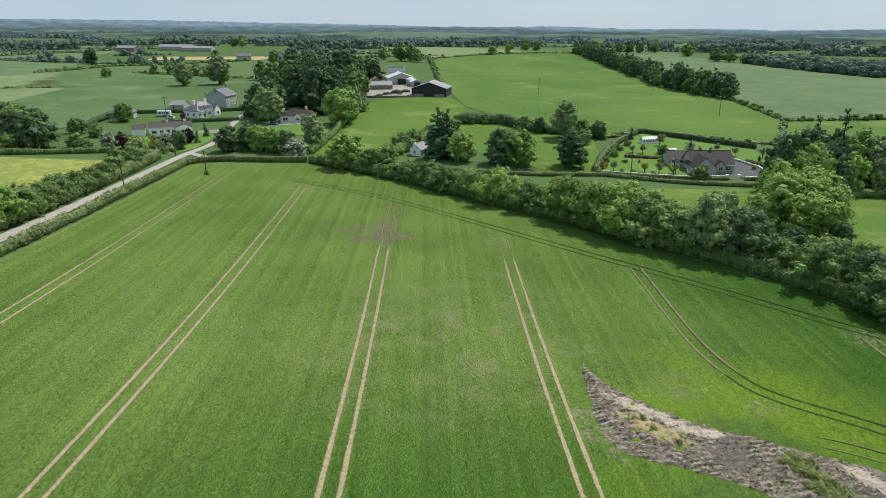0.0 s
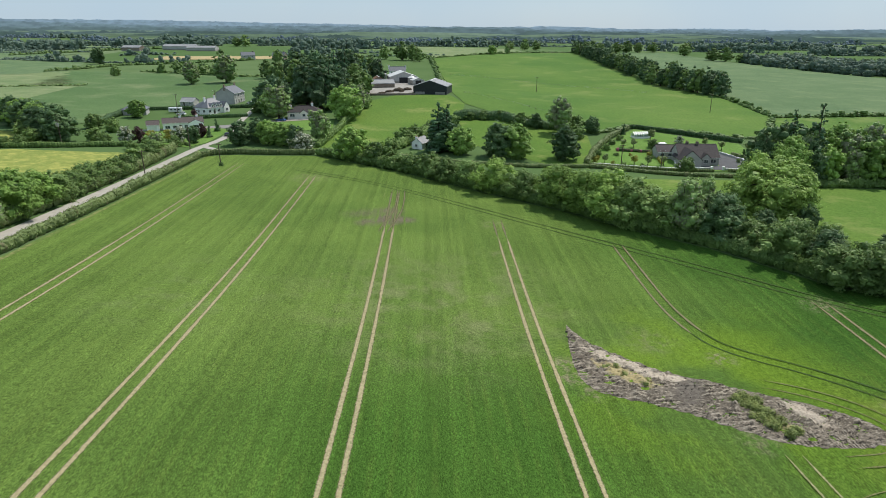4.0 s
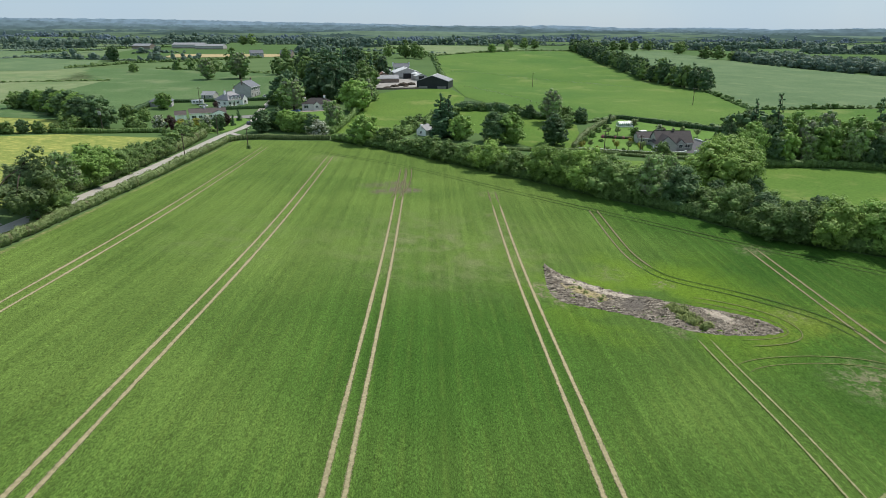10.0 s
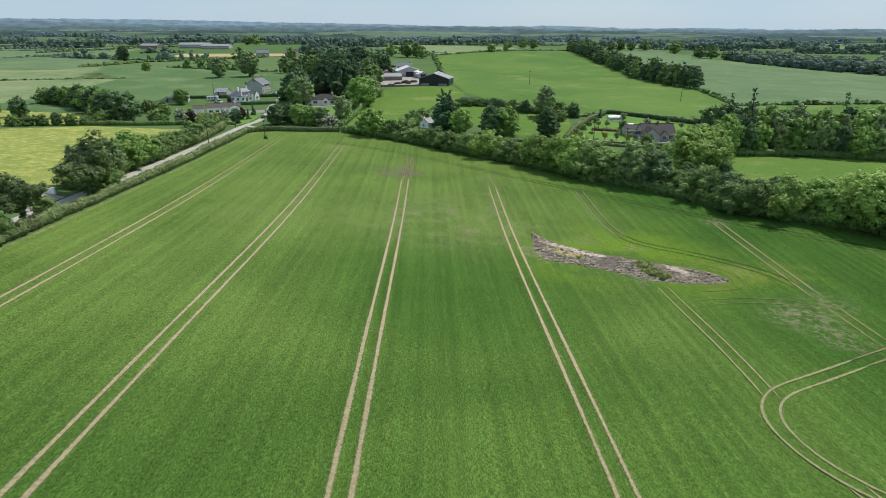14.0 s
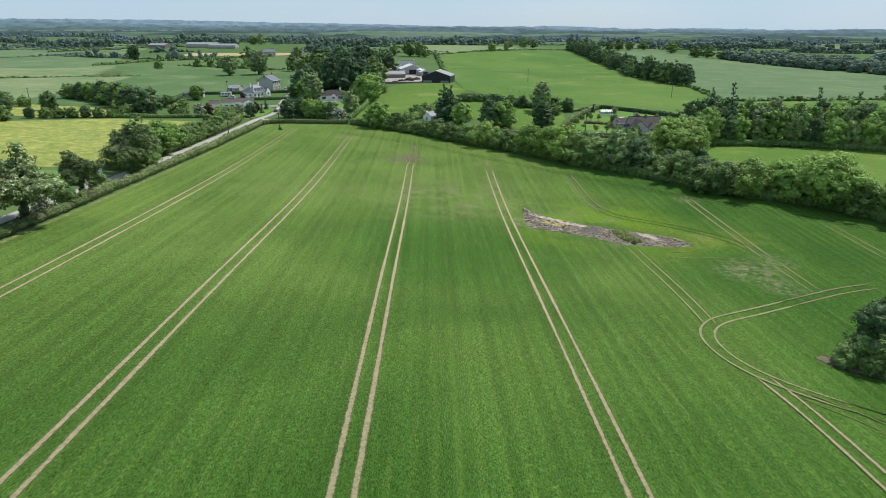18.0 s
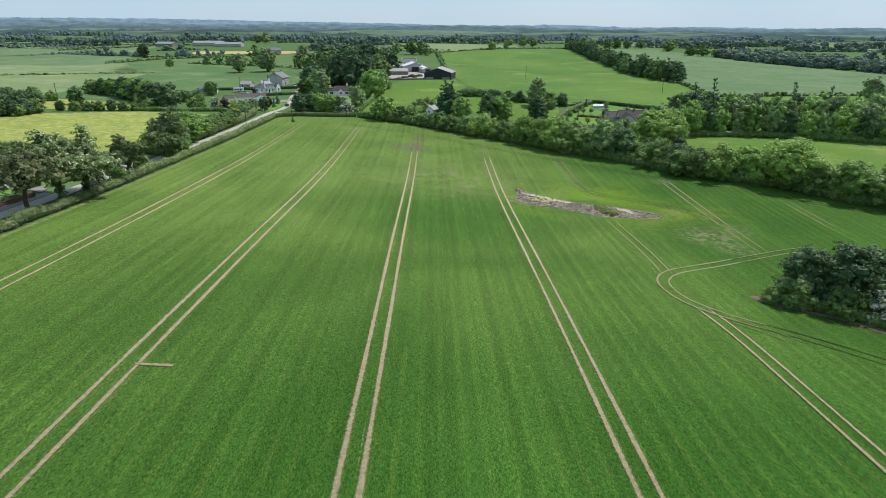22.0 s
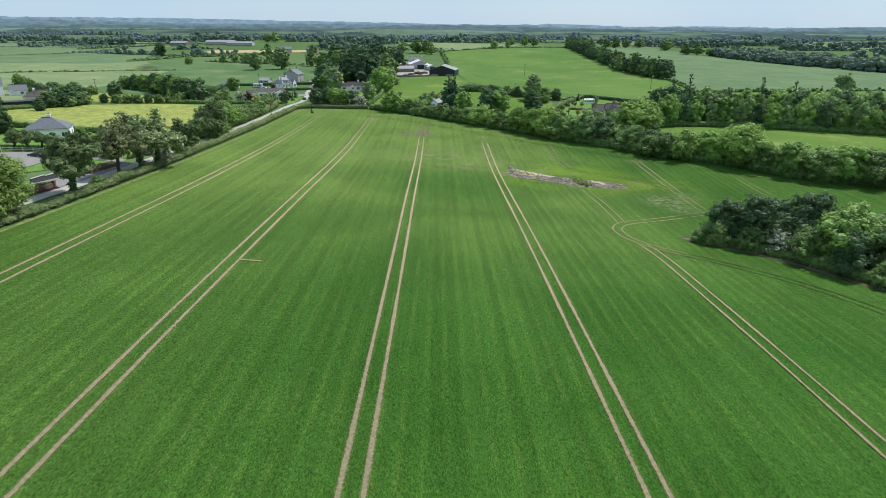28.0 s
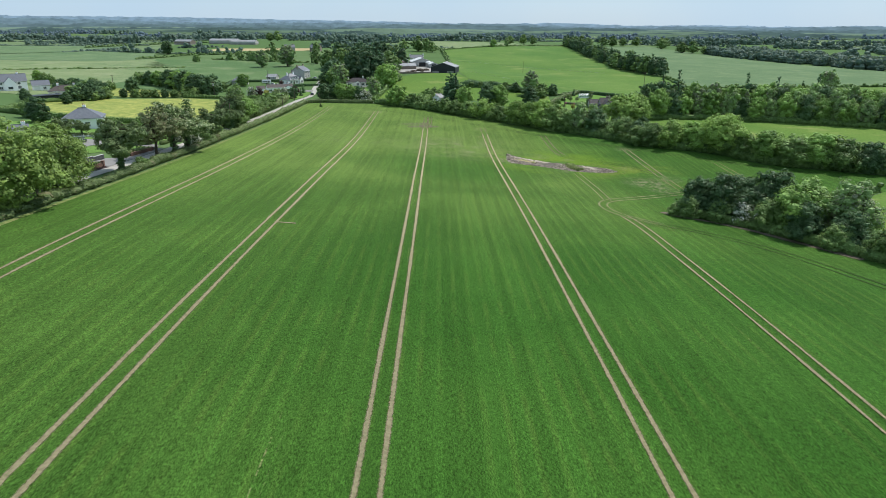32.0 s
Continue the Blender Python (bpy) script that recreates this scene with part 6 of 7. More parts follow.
for kind, x, y, h in (("blossom", -108.3, 212, 6.2), ("copper", -103.8, 213, 6.0), ("golden", -100.6, 215.5, 4.8), ("golden", -95.6, 219, 4.8), ("blossom", -90.6, 217, 6.0), ("dark", -84.6, 213, 6.6), ("copper", -85.6, 226, 5.6), ("golden", -99, 213, 2.6), ("thorn", -124, 236, 6.0), ("round", -130, 272, 8.5),
                      ("thorn", -88, 205, 4.4), ("thorn_b", -92, 199, 4.8), ("thorn", -97, 203, 4.0), ("shrub", -100, 198, 3.4), ("cypress", -84.5, 240, 5.0), ("cypress", -83, 226, 4.6), ("thorn", -80, 285, 5), ("thorn_b", -76, 292, 5.5), ("copper", -106, 276, 4)):
    plant(kind, x, y, h, group="garden plants by the white bungalow")
for kind, x, y, h in (("mop", 61.4, 193.2, 3.6), ("golden", 58.5, 195, 2.4), ("goldmop", 71.3, 192.6, 4.0), ("mop", 76.1, 192.4, 3.8), ("mop", 75.7, 218.5, 3.4), ("mop", 79.3, 218, 3.8), ("goldmop", 80, 203, 3.0), ("mop", 90, 230.3, 4.8), ("mop", 108, 221, 3.6), ("mop", 112, 215, 3.8), ("mop", 121, 213, 4.0), ("mop", 81.4, 192.2, 3.8), ("thorn", 86.6, 217.6, 4.0),
                      ("thorn", 85.6, 183.2, 5.6), ("cypress", 82, 240, 4.2), ("shrub", 62, 205, 2.6), ("shrub", 67, 213, 2.8), ("shrub", 77, 229, 2.6), ("shrub", 72, 222, 2.4), ("golden", 60.5, 199, 2.0), ("blossom", 100, 226, 3.4), ("shrub", 92, 238, 2.2), ("cypress", 115, 204, 3.2), ("shrub", 59, 200, 2.2), ("shrub", 83, 209, 1.8), ("golden", 84.5, 208.4, 1.6), ("shrub", 100, 206, 1.6), ("shrub", 104, 209, 1.8), ("golden", 64, 192.6, 1.6), ("shrub", 67.5, 191.8, 1.4), ("shrub", 73.5, 190.4, 1.4), ("copper", 96, 214, 3.0), ("shrub", 110, 197, 1.6), ("golden", 113, 190, 1.5), ("cypress", 117, 187, 2.6), ("shrub", 69, 205, 1.6), ("golden", 74, 205.6, 1.4)):
    plant(kind, x, y, h, group="garden plants by the brown-roofed bungalow")
for kind, x, y, h in (("ivied_d", -117, 38.4, 6.6), ("ivied_e", -114, 39.2, 6.4), ("ivied_d", -110.6, 40.2, 6.2), ("ivied_e", -102.6, 41.2, 6.6), ("ivied_d", -99.4, 42, 6.4), ("ivied_e", -96.4, 42.6, 6.8), ("thorn", -106, 41.4, 3.2), ("thorn", -112, 62, 4.2), ("thorn", -85.6, 11.8, 2.2), ("thorn", -89.6, 34.5, 3.6), ("blossom", -84.8, 46, 4.2), ("thorn", -86, 52, 5.0), ("thorn", -104, 66, 5.0), ("shrub", -98, 70, 2.6), ("dark", -136, 62, 9), ("shrub", -98, 8.5, 2.2), ("round", -140, 20, 9), ("round", -104, -30, 11), ("dark", -116, -44, 12), ("round", -92, -44, 11.5), ("oak", -98, -66, 14), ("thorn", -146, 74, 7),
                      ("cypress", -209, 205, 5.5), ("round", -222, 188, 6.5), ("thorn", -240, 240, 6), ("round", -250, 250, 7), ("thorn", -232, 232, 6)):
    plant(kind, x, y, h, group="trees by the roadside houses")

# glasshouse
root = thing("glasshouse", "small glazed garden glasshouse on a lawn", "glasshouse", 87.5, 234.5, turn=8)
part("base", box_bm(-3.6, 3.6, -1.5, 1.5, -0.3, 0.5), M["white"], root)
for i in range(7):
    bm = bmesh.new()
    prism(bm, [(-1.45, 0.5), (1.45, 0.5), (1.45, 1.7), (0, 2.6), (-1.45, 1.7)], -3.5 + i + 0.03, -2.5 + i - 0.03)
    part("pane", bm, M["poly"], root)
for i in range(8):
    bm = bmesh.new()
    prism(bm, [(-1.5, 0.5), (-1.5, 1.73), (0, 2.66), (1.5, 1.73), (1.5, 0.5), (1.44, 0.5), (1.44, 1.69), (0, 2.58), (-1.44, 1.69), (-1.44, 0.5)], -3.54 + i, -3.46 + i)
    part("rib", bm, M["pvc"], root)

# walls by the road and gardens


def wall_run(label, line, h, t, mat, cap, pillars=()):
    root = thing("garden_wall", label, "wall", line[0][0], line[0][1])
    ox, oy, oz = root.matrix_basis.translation
    for (x0, y0), (x1, y1) in zip(line[:-1], line[1:]):
        d = math.hypot(x1 - x0, y1 - y0)
        n = max(1, int(d / 3))
        a = math.degrees(math.atan2(y1 - y0, x1 - x0))
        for i in range(n):
            k = (i + 0.5) / n
            x, y = x0 + k * (x1 - x0), y0 + k * (y1 - y0)
            m = pose(x - ox, y - oy, land(x, y) - oz, 0, 0, a)
            s = part("wall_panel", swing(box_bm(-d / n / 2, d / n / 2, -t / 2, t / 2, -0.6, h), m), M[mat], root)
            part("coping", swing(box_bm(-d / n / 2, d / n / 2, -t / 2 - 0.05, t / 2 + 0.05, h, h + 0.08), m), M[cap], s)
    for x, y in pillars:
        bm = box_bm(-0.3, 0.3, -0.3, 0.3, -0.6, h + 0.45)
        box(bm, -0.38, 0.38, -0.38, 0.38, h + 0.45, h + 0.57)
        part("pillar", swing(bm, pose(x - ox, y - oy, land(x, y) - oz)), M[cap], root)
    return root


wall_run("low white-capped garden wall with pillars", [(88.8, 201.5), (84.1, 188.3), (95.6, 186.3)], 0.8, 0.25, "grey_wall", "white", ((95.6, 186.3), (84.1, 188.3)))
wall_run("low white kerb wall along the garden front", [(56.5, 191.4), (68.4, 189.6), (83.4, 187.6)], 0.5, 0.25, "white", "white")
wall_run("low white-capped garden wall with pillars", [(99.4, 186.1), (118, 182.4)], 0.8, 0.25, "grey_wall", "white", ((99.4, 186.1),))
wall_run("low white-capped garden wall with pillars", [(110.4, 188), (112.6, 199), (109, 210.4)], 0.8, 0.25, "grey_wall", "white")
wall_run("white entrance wall with gate pillars", [(-91, 77.5), (-85.6, 77.6)], 1.1, 0.3, "white", "white", ((-91, 77.5), (-85.6, 77.6)))
wall_run("low brick entrance wall with a pillar", [(-84.1, -9.2), (-83.7, -1.2)], 1.0, 0.3, "brick", "brick", ((-83.7, -1.2),))
wall_run("dark stone wall with a pale coping beside the entrance", [(-89.6, 0.6), (-88.3, 8.2)], 1.3, 0.35, "dark_stone", "grey_wall")
wall_run("low brick garden wall with an end pillar along the road", [(-84.4, 7.6), (-84.9, 9.4)], 1.2, 0.3, "grey_wall", "grey_wall", ((-84.4, 7.6),))
wall_run("low brick garden wall along the road", [(-84.6, 14.6), (-83.9, 26.6)], 1.0, 0.3, "brick", "brick")
wall_run("stone farm wall below the yard", [(-30, 331), (-12, 327.5), (-5, 327)], 1.0, 0.4, "stone", "stone")

# utility poles


def pole(x, y, h, label="weathered wooden utility pole", arm=True, box_on=False):
    root = thing("utility_pole", label, "utility pole", x, y)
    bm = bmesh.new()
    bmesh.ops.create_cone(bm, cap_ends=True, segments=10, radius1=0.17, radius2=0.11, depth=h + 0.6, matrix=Matrix.Translation((0, 0, h / 2 - 0.3)))
    part("post", bm, M["wood"], root)
    if arm:
        part("crossarm", box_bm(-0.9, 0.9, -0.06, 0.06, h - 0.5, h - 0.36), M["wood"], root)
        for s in (-0.8, 0, 0.8):
            bm = bmesh.new()
            bmesh.ops.create_cone(bm, cap_ends=True, segments=8, radius1=0.06, radius2=0.04, depth=0.22, matrix=Matrix.Translation((s, 0, h - 0.25)))
            part("insulator", bm, M["pvc"], root)
    if box_on:
        part("transformer", box_bm(-0.4, 0.4, -0.75, -0.12, h - 2.2, h - 1.0), M["steel"], root, "grey pole-mounted transformer")
    return root


for x, y, h, b in ((-126, 203, 8.5, True), (-77.6, 156, 7.5, False), (-81.5, 201, 8.0, False), (-117, 285, 9, False), (70, 380, 9.5, False), (146, 302, 9.5, False), (-62.8, 174.5, 7.0, False), (-104, 301, 8.5, False), (66, 190, 7.5, False), (79, 188, 6.5, False), (-190, 222, 8, False)):
    pole(x, y, h, box_on=b)
plant("shrub", -62.4, 174.2, 1.5)

# post and wire fences across the hill pasture


def wire_fence(line, gap):
    fence = thing("wire_fence", "post and wire fence across the hill pasture", "fence", *line[0])
    ox, oy, oz = fence.matrix_basis.translation
    fl = along(line, gap)
    for x, y, a in fl:
        part("post", swing(box_bm(-0.07, 0.07, -0.07, 0.07, -0.4, 1.25), pose(x - ox, y - oy, land(x, y) - oz)), M["wood"], fence)
    for h in (0.5, 0.85, 1.15):
        bm = bmesh.new()
        for p, q in zip(fl[:-1], fl[1:]):
            limb(bm, (p[0] - ox, p[1] - oy, land(p[0], p[1]) - oz + h), (q[0] - ox, q[1] - oy, land(q[0], q[1]) - oz + h), 0.012, 0.012, 4)
        part("wire", bm, M["steel"], fence)


def rail_fence(label, line, gap):
    """Square posts with two boards nailed on."""
    fence = thing("rail_fence", label, "fence", *line[0])
    ox, oy, oz = fence.matrix_basis.translation
    fl = along(line, gap)
    for x, y, a in fl:
        part("post", swing(box_bm(-0.06, 0.06, -0.06, 0.06, -0.3, 1.15), pose(x - ox, y - oy, land(x, y) - oz)), M["pvc"], fence)
    for (x0, y0, a0), (x1, y1, a1) in zip(fl[:-1], fl[1:]):
        for h in (0.45, 0.9):
            bm = bmesh.new()
            limb(bm, (x0 - ox, y0 - oy, land(x0, y0) - oz + h), (x1 - ox, y1 - oy, land(x1, y1) - oz + h), 0.07, 0.07, 4)
            part("rail", bm, M["pvc"], fence)


rail_fence("pale post and rail fence along the tarred drive", [(-121, 34.6), (-107, 39.2), (-95, 42)], 2.4)
wire_fence([(22, 340), (37, 320), (52, 297), (66, 268)], 5.0)
wire_fence([(20, 474), (50, 457), (75, 431), (115, 404), (140, 381)], 7.0)

# parked cars


def car(x, y, turn, paint, label):
    root = thing("car", label, "car", x, y, turn=turn)
    bm = bmesh.new()
    prism(bm, [(-2.1, 0.35), (2.1, 0.35), (2.12, 0.85), (1.2, 0.98), (0.55, 1.02), (-1.75, 1.02), (-2.1, 0.9)], -0.86, 0.86)
    bmesh.ops.bevel(bm, geom=bm.edges[:], offset=0.06, segments=1, affect="EDGES")
    part("body", bm, M[paint], root)
    bm = bmesh.new()
    prism(bm, [(0.62, 1.0), (-1.75, 1.0), (-1.45, 1.46), (-0.1, 1.48)], -0.78, 0.78)
    cab = part("windows", bm, M["glass"], root)
    part("roof_panel", box_bm(-0.72, 0.72, -1.4, -0.1, 1.46, 1.52), M[paint], cab)
    for sx in (-0.82, 0.82):
        for sy in (-1.3, 1.3):
            bm = bmesh.new()
            bmesh.ops.create_cone(bm, cap_ends=True, segments=14, radius1=0.33, radius2=0.33, depth=0.2, matrix=Matrix.Translation((sx, sy, 0.45)) @ Matrix.Rotation(radians(90), 4, "Y"))
            wheel = part("wheel", bm, M["rubber"], root)
            bm = bmesh.new()
            bmesh.ops.create_cone(bm, cap_ends=True, segments=10, radius1=0.19, radius2=0.19, depth=0.22, matrix=Matrix.Translation((sx, sy, 0.45)) @ Matrix.Rotation(radians(90), 4, "Y"))
            part("rim", bm, M["steel"], wheel)
    for sx in (-0.6, 0.6):
        part("headlight", box_bm(sx - 0.16, sx + 0.16, 2.06, 2.13, 0.62, 0.78), M["pvc"], root)
    return root


car(-63.5, 262, 70, "car_blue", "blue car parked beside the grey bungalow")
car(-90, 311, 40, "car_white", "white car parked beside the tall house")
car(-87, 303, 80, "car_dark", "dark car parked behind the clipped hedge")
car(-104.2, 16.4, 60, "car_white", "white car parked on the tarred drive")
car(-106.4, 30.4, 75, "car_dark", "dark car parked on the tarred drive")
car(-113.5, 280, 80, "car_white", "white car parked beside the dormer house")
car(-77.0, 229, 5, "car_dark", "dark car on the lane beyond the junction")

# a touring caravan beside the tall hedge
van = thing("caravan", "white touring caravan parked beside the clipped hedge", "caravan", -118.5, 286.5, turn=8)
bm = bmesh.new()
prism(bm, [(-1.1, 0.5), (1.1, 0.5), (1.1, 2.3), (0.9, 2.55), (-0.9, 2.55), (-1.1, 2.3)], -2.9, 2.9)
bmesh.ops.bevel(bm, geom=bm.edges[:], offset=0.12, segments=2, affect="EDGES")
part("body", bm, M["car_white"], van)
for u in (-1.6, 0.0, 1.6):
    part("window", box_bm(u - 0.55, u + 0.55, -1.13, -1.08, 1.3, 1.95), M["glass"], van)
for s in (-1.0, 1.0):
    bm = bmesh.new()
    bmesh.ops.create_cone(bm, cap_ends=True, segments=14, radius1=0.33, radius2=0.33, depth=0.2, matrix=Matrix.Translation((0, s, 0.33)) @ Matrix.Rotation(radians(90), 4, "X"))
    part("wheel", bm, M["rubber"], van)
part("drawbar", box_bm(2.85, 4.0, -0.08, 0.08, 0.45, 0.55), M["steel"], van)
bm = bmesh.new()
bmesh.ops.create_cone(bm, cap_ends=True, segments=10, radius1=0.12, radius2=0.12, depth=0.5, matrix=Matrix.Translation((3.9, 0, 0.25)))
part("jockey_wheel", bm, M["rubber"], van)

# churned soil in the hollow
ribbon("soil_edge", smooth_line([(50.2, -4.6), (51.6, -7.4), (56.4, -10.9), (60.8, -14.6), (64.6, -20), (67.6, -25.6), (71.6, -32.4), (75.4, -40)], 1), 2.6, 0.17, M["bank"], "trodden bare soil along the edge of the thicket", "bare soil")
MUD = [(21.6, 73.4), (23.4, 68.2), (27, 64), (31, 60.2), (35, 58), (38.5, 56.4), (42.5, 54.1), (46.6, 52.2), (50.4, 50), (52.6, 47.8), (54, 44.4), (50.7, 43.4), (46.6, 43.1), (42.9, 43.2), (39.6, 44), (36.7, 45.9), (33.6, 47.9), (30.5, 49.9), (27, 51.6), (23.2, 52.7), (20.6, 54.6), (19.7, 58.5), (20.3, 65)]
ragged = []
for x, y, _ in along(smooth_line(MUD + MUD[:1], 1), 0.5)[:-1]:
    k = 0.45 * noise.noise((x * 0.9, y * 0.9, 3)) + 0.30 * noise.noise((x * 2.3, y * 2.3, 6))
    ragged.append((x + k * 0.4, y + k))
mud = sheet("bare_soil", ragged, 0.2, 0.12, M["mud"], "churned patch of dark bare soil in the crop", "bare soil")
rim = [Vector(p) for p in smooth_line(MUD + MUD[:1], 1)]


def inset(x, y):
    """Distance from the rim of the churned soil."""
    p = Vector((x, y))
    best = 99.0
    for a, b in zip(rim[:-1], rim[1:]):
        d = b - a
        k = min(1.0, max(0.0, (p - a).dot(d) / max(1e-9, d.length_squared)))
        best = min(best, (p - a - d * k).length)
    return best


for v in mud.data.vertices:
    x, y = v.co.x, v.co.y
    # tread bars run across the wheel passes; they swing round with the turn at the eastern end
    swing_k = min(1.0, max(0.0, (x - 40) / 10))
    u = y * 0.97 + x * (0.42 * swing_k - 0.10) + 0.25 * math.sin(x * 0.9) * math.sin(y * 0.7)
    bars = max(0.0, math.sin(u * 7.4)) ** 0.8 * (0.35 + 0.9 * max(0.0, noise.noise((x * 0.55, y * 0.8, 4)) + 0.25))
    clod = 0.26 * noise.noise((x * 0.7, y * 0.9, 2)) + 0.20 * abs(noise.noise((x * 1.6, y * 3.4, 5))) + 0.10 * noise.noise((x * 4.1, y * 4.1, 7))
    flat = min(1.0, max(0.12, (math.hypot((x - 33.5) * 1.0, (y - 54.4) * 0.45) - 1.2) / 1.4))
    clod += 0.22 * max(0.0, noise.noise((x * 1.2 + y * 0.3, y * 2.9, 9))) + 0.12 * noise.noise((x * 2.7, y * 5.2, 11))
    v.co.z += (0.30 * bars * max(0.0, min(1.0, 0.5 + 1.8 * noise.noise((x * 0.4, y * 0.4, 13)))) + 1.5 * clod + 0.05) * flat * min(1.0, inset(x, y) / 0.9)
r_mud = rng(91)
V_, F_, base = [], [], 0
for _ in range(700):
    t = r_mud.uniform(0, 1)
    x = 20.2 + 33 * t
    top = np.interp(x, [21.5, 23.4, 27, 31, 35, 42.5, 50.4, 53.5], [72, 68, 63.8, 60, 57.8, 54, 50, 45])
    bot = np.interp(x, [19.8, 20.6, 23.2, 30.5, 36.7, 42.9, 50.7, 53.5], [58.5, 54.6, 52.7, 49.9, 45.9, 43.3, 43.5, 44.6])
    y = r_mud.uniform(bot, top)
    s = r_mud.uniform(0.03, 0.11) * (1.6 if r_mud.uniform() < 0.1 else 1)
    z = land(x, y) + 0.24
    V_.append(LOW_V * (1 + r_mud.uniform(-0.3, 0.3, (len(LOW_V), 1))) * (s * r_mud.uniform(0.8, 1.8), s, s * 0.8) + (x, y, z))
    F_ += [tuple(i + base for i in k) for k in LOW_F]
    base += len(LOW_V)
tagged(new("soil_clods", mesh_of("soil_clods", np.concatenate(V_), F_, M["mud"])), "loose clods of dark soil", "soil clods", kind="stuff")
for cx, cy, reach, number in ((39.6, 52.0, 1.5, 16), (40.7, 50.4, 1.3, 9), (39.9, 48.2, 1.4, 8), (41.4, 46.4, 1.3, 7), (25.0, 59.6, 1.8, 6), (28.4, 56.4, 1.2, 4)):
    for i in range(number):
        a, q = r_mud.uniform(0, 6.283), r_mud.uniform(0, 1) ** 0.5
        plant("weed", cx + reach * q * math.cos(a), cy + reach * q * math.sin(a), r_mud.uniform(0.35, 1.0) * (0.6 if cx < 30 else 1.0), group="weeds on the churned soil", sink=-0.1)

# ---- far country: hedgerows, trees and woods ----
r_far = rng(501)


def row_places(line, step, h, w, jitter=3.0, skip=0.12):
    out = []
    for x, y, a in along(line, step):
        if r_far.uniform() < skip:
            continue
        k = r_far.uniform(0.6, 1.35)
        out.append((x + r_far.uniform(-jitter, jitter), y + r_far.uniform(-jitter, jitter), h * k, w * k))
    return out


def hedge_and_trees(line, h, trees):
    """A far hedgerow: a low unbroken hedge with uneven standing trees in places."""
    out = row_places(line, 3.6, 2.4, 2.9, 0.8, 0.04)
    thick = r_far.uniform(0.0, 1.0)
    for x, y, a in along(line, 9.0):
        if noise.noise((x * 0.012, y * 0.012, thick * 9)) > 0.35 - 0.6 * trees:
            k = r_far.uniform(0.55, 1.35)
            out.append((x + r_far.uniform(-3, 3), y + r_far.uniform(-3, 3), h * k, h * k * r_far.uniform(0.36, 0.6)))
    return out


low_hedges = []
for line, h in (([(4, 640), (75, 702), (125, 763), (196, 806)], 2.2), ([(-44, 842), (6, 642), (10, 480), (13, 345)], 3.0), ([(180, 364), (173, 300), (171, 288), (222, 293), (330, 300), (420, 420)], 2.6), ([(171, 288), (139, 234), (90, 255), (70, 240)], 1.5),
                ([(-308, 512), (-292, 610), (-244, 620), (-179, 660)], 3.0), ([(-215, 391), (-250, 378), (-330, 332)], 1.4), ([(-484, 747), (-401, 906), (-300, 900)], 3.5), ([(-330, 332), (-430, 300)], 2.0),
                ([(100, 173), (150, 158), (240, 152), (330, 140)], 2.2), ([(122, 23), (95, 4), (85, -10)], 3.0)):
    low_hedges += row_places(line, 2.4, h, 2.2, 0.6, 0.04)
low_hedges += hedge_and_trees([(-227, 508), (-175, 478), (-124, 452)], 7.5, 0.7)
far_trees("far_hedges", low_hedges, "thorn", "field hedges crossing the farmland", 601, 26, category="hedges")

wood = []                                   # mixed wood on the flat above the cereal field
for k in range(8):
    wood += row_places([(352 + 11 * k, 690 + 6 * k), (372 + 11 * k, 600), (394 + 11 * k, 518), (430 + 11 * k, 420)], 6.5, 9.0, 5.4, 7, 0.03)
far_trees("far_wood", wood, "hazed_leaf", "belt of mixed woodland above the cereal field", 602, 80, category="woodland")
for x, y, h, w_ in ((334, 800, 18, 1.2), (329, 708, 15, 1.3), (340, 700, 16, 1.3), (352, 690, 11, 1.2), (346, 745, 9, 1.2), (352, 840, 16, 1.2), (366, 872, 15, 1.3), (300, 880, 15, 1.2), (280, 868, 17, 1.2), (262, 856, 15, 1.3), (236, 842, 14, 1.2), (222, 830, 16, 1.2), (330, 905, 15, 1.3), (156, 884, 14, 1.2), (140, 878, 15, 1.2), (118, 872, 13, 1.2), (-275, 985, 17, 1.4), (-290, 992, 15, 1.4)):
    plant("dround", x, y, h, wide=w_, group="trees beyond the cereal field")


def belt(x, y, length, lean, h, rows, step=8.0):
    """A belt of trees lying across the view, thick and uneven, its foot hidden by its own lower boughs."""
    out = [(x + u + r_far.uniform(-2, 2), y + lean * u - 4 + r_far.uniform(-2, 2), r_far.uniform(2.2, 4.6), 3.4) for u in np.arange(0, length, 5.0)]
    for k in range(rows):
        for u in np.arange(0, length, step):
            s = noise.noise(((x + u) * 0.011, y * 0.01 + k, 4.0))
            hh = h * 0.92 * (1 + 0.55 * s) * r_far.uniform(0.45, 1.25)
            if hh > 3.5 and noise.noise(((x + u) * 0.03, y * 0.02 + k * 3, 8.0)) > -0.12:
                out.append((x + u + r_far.uniform(-3, 3), y + lean * u + k * 13 + r_far.uniform(-5, 5), hh, hh * r_far.uniform(0.42, 0.62)))
    return out


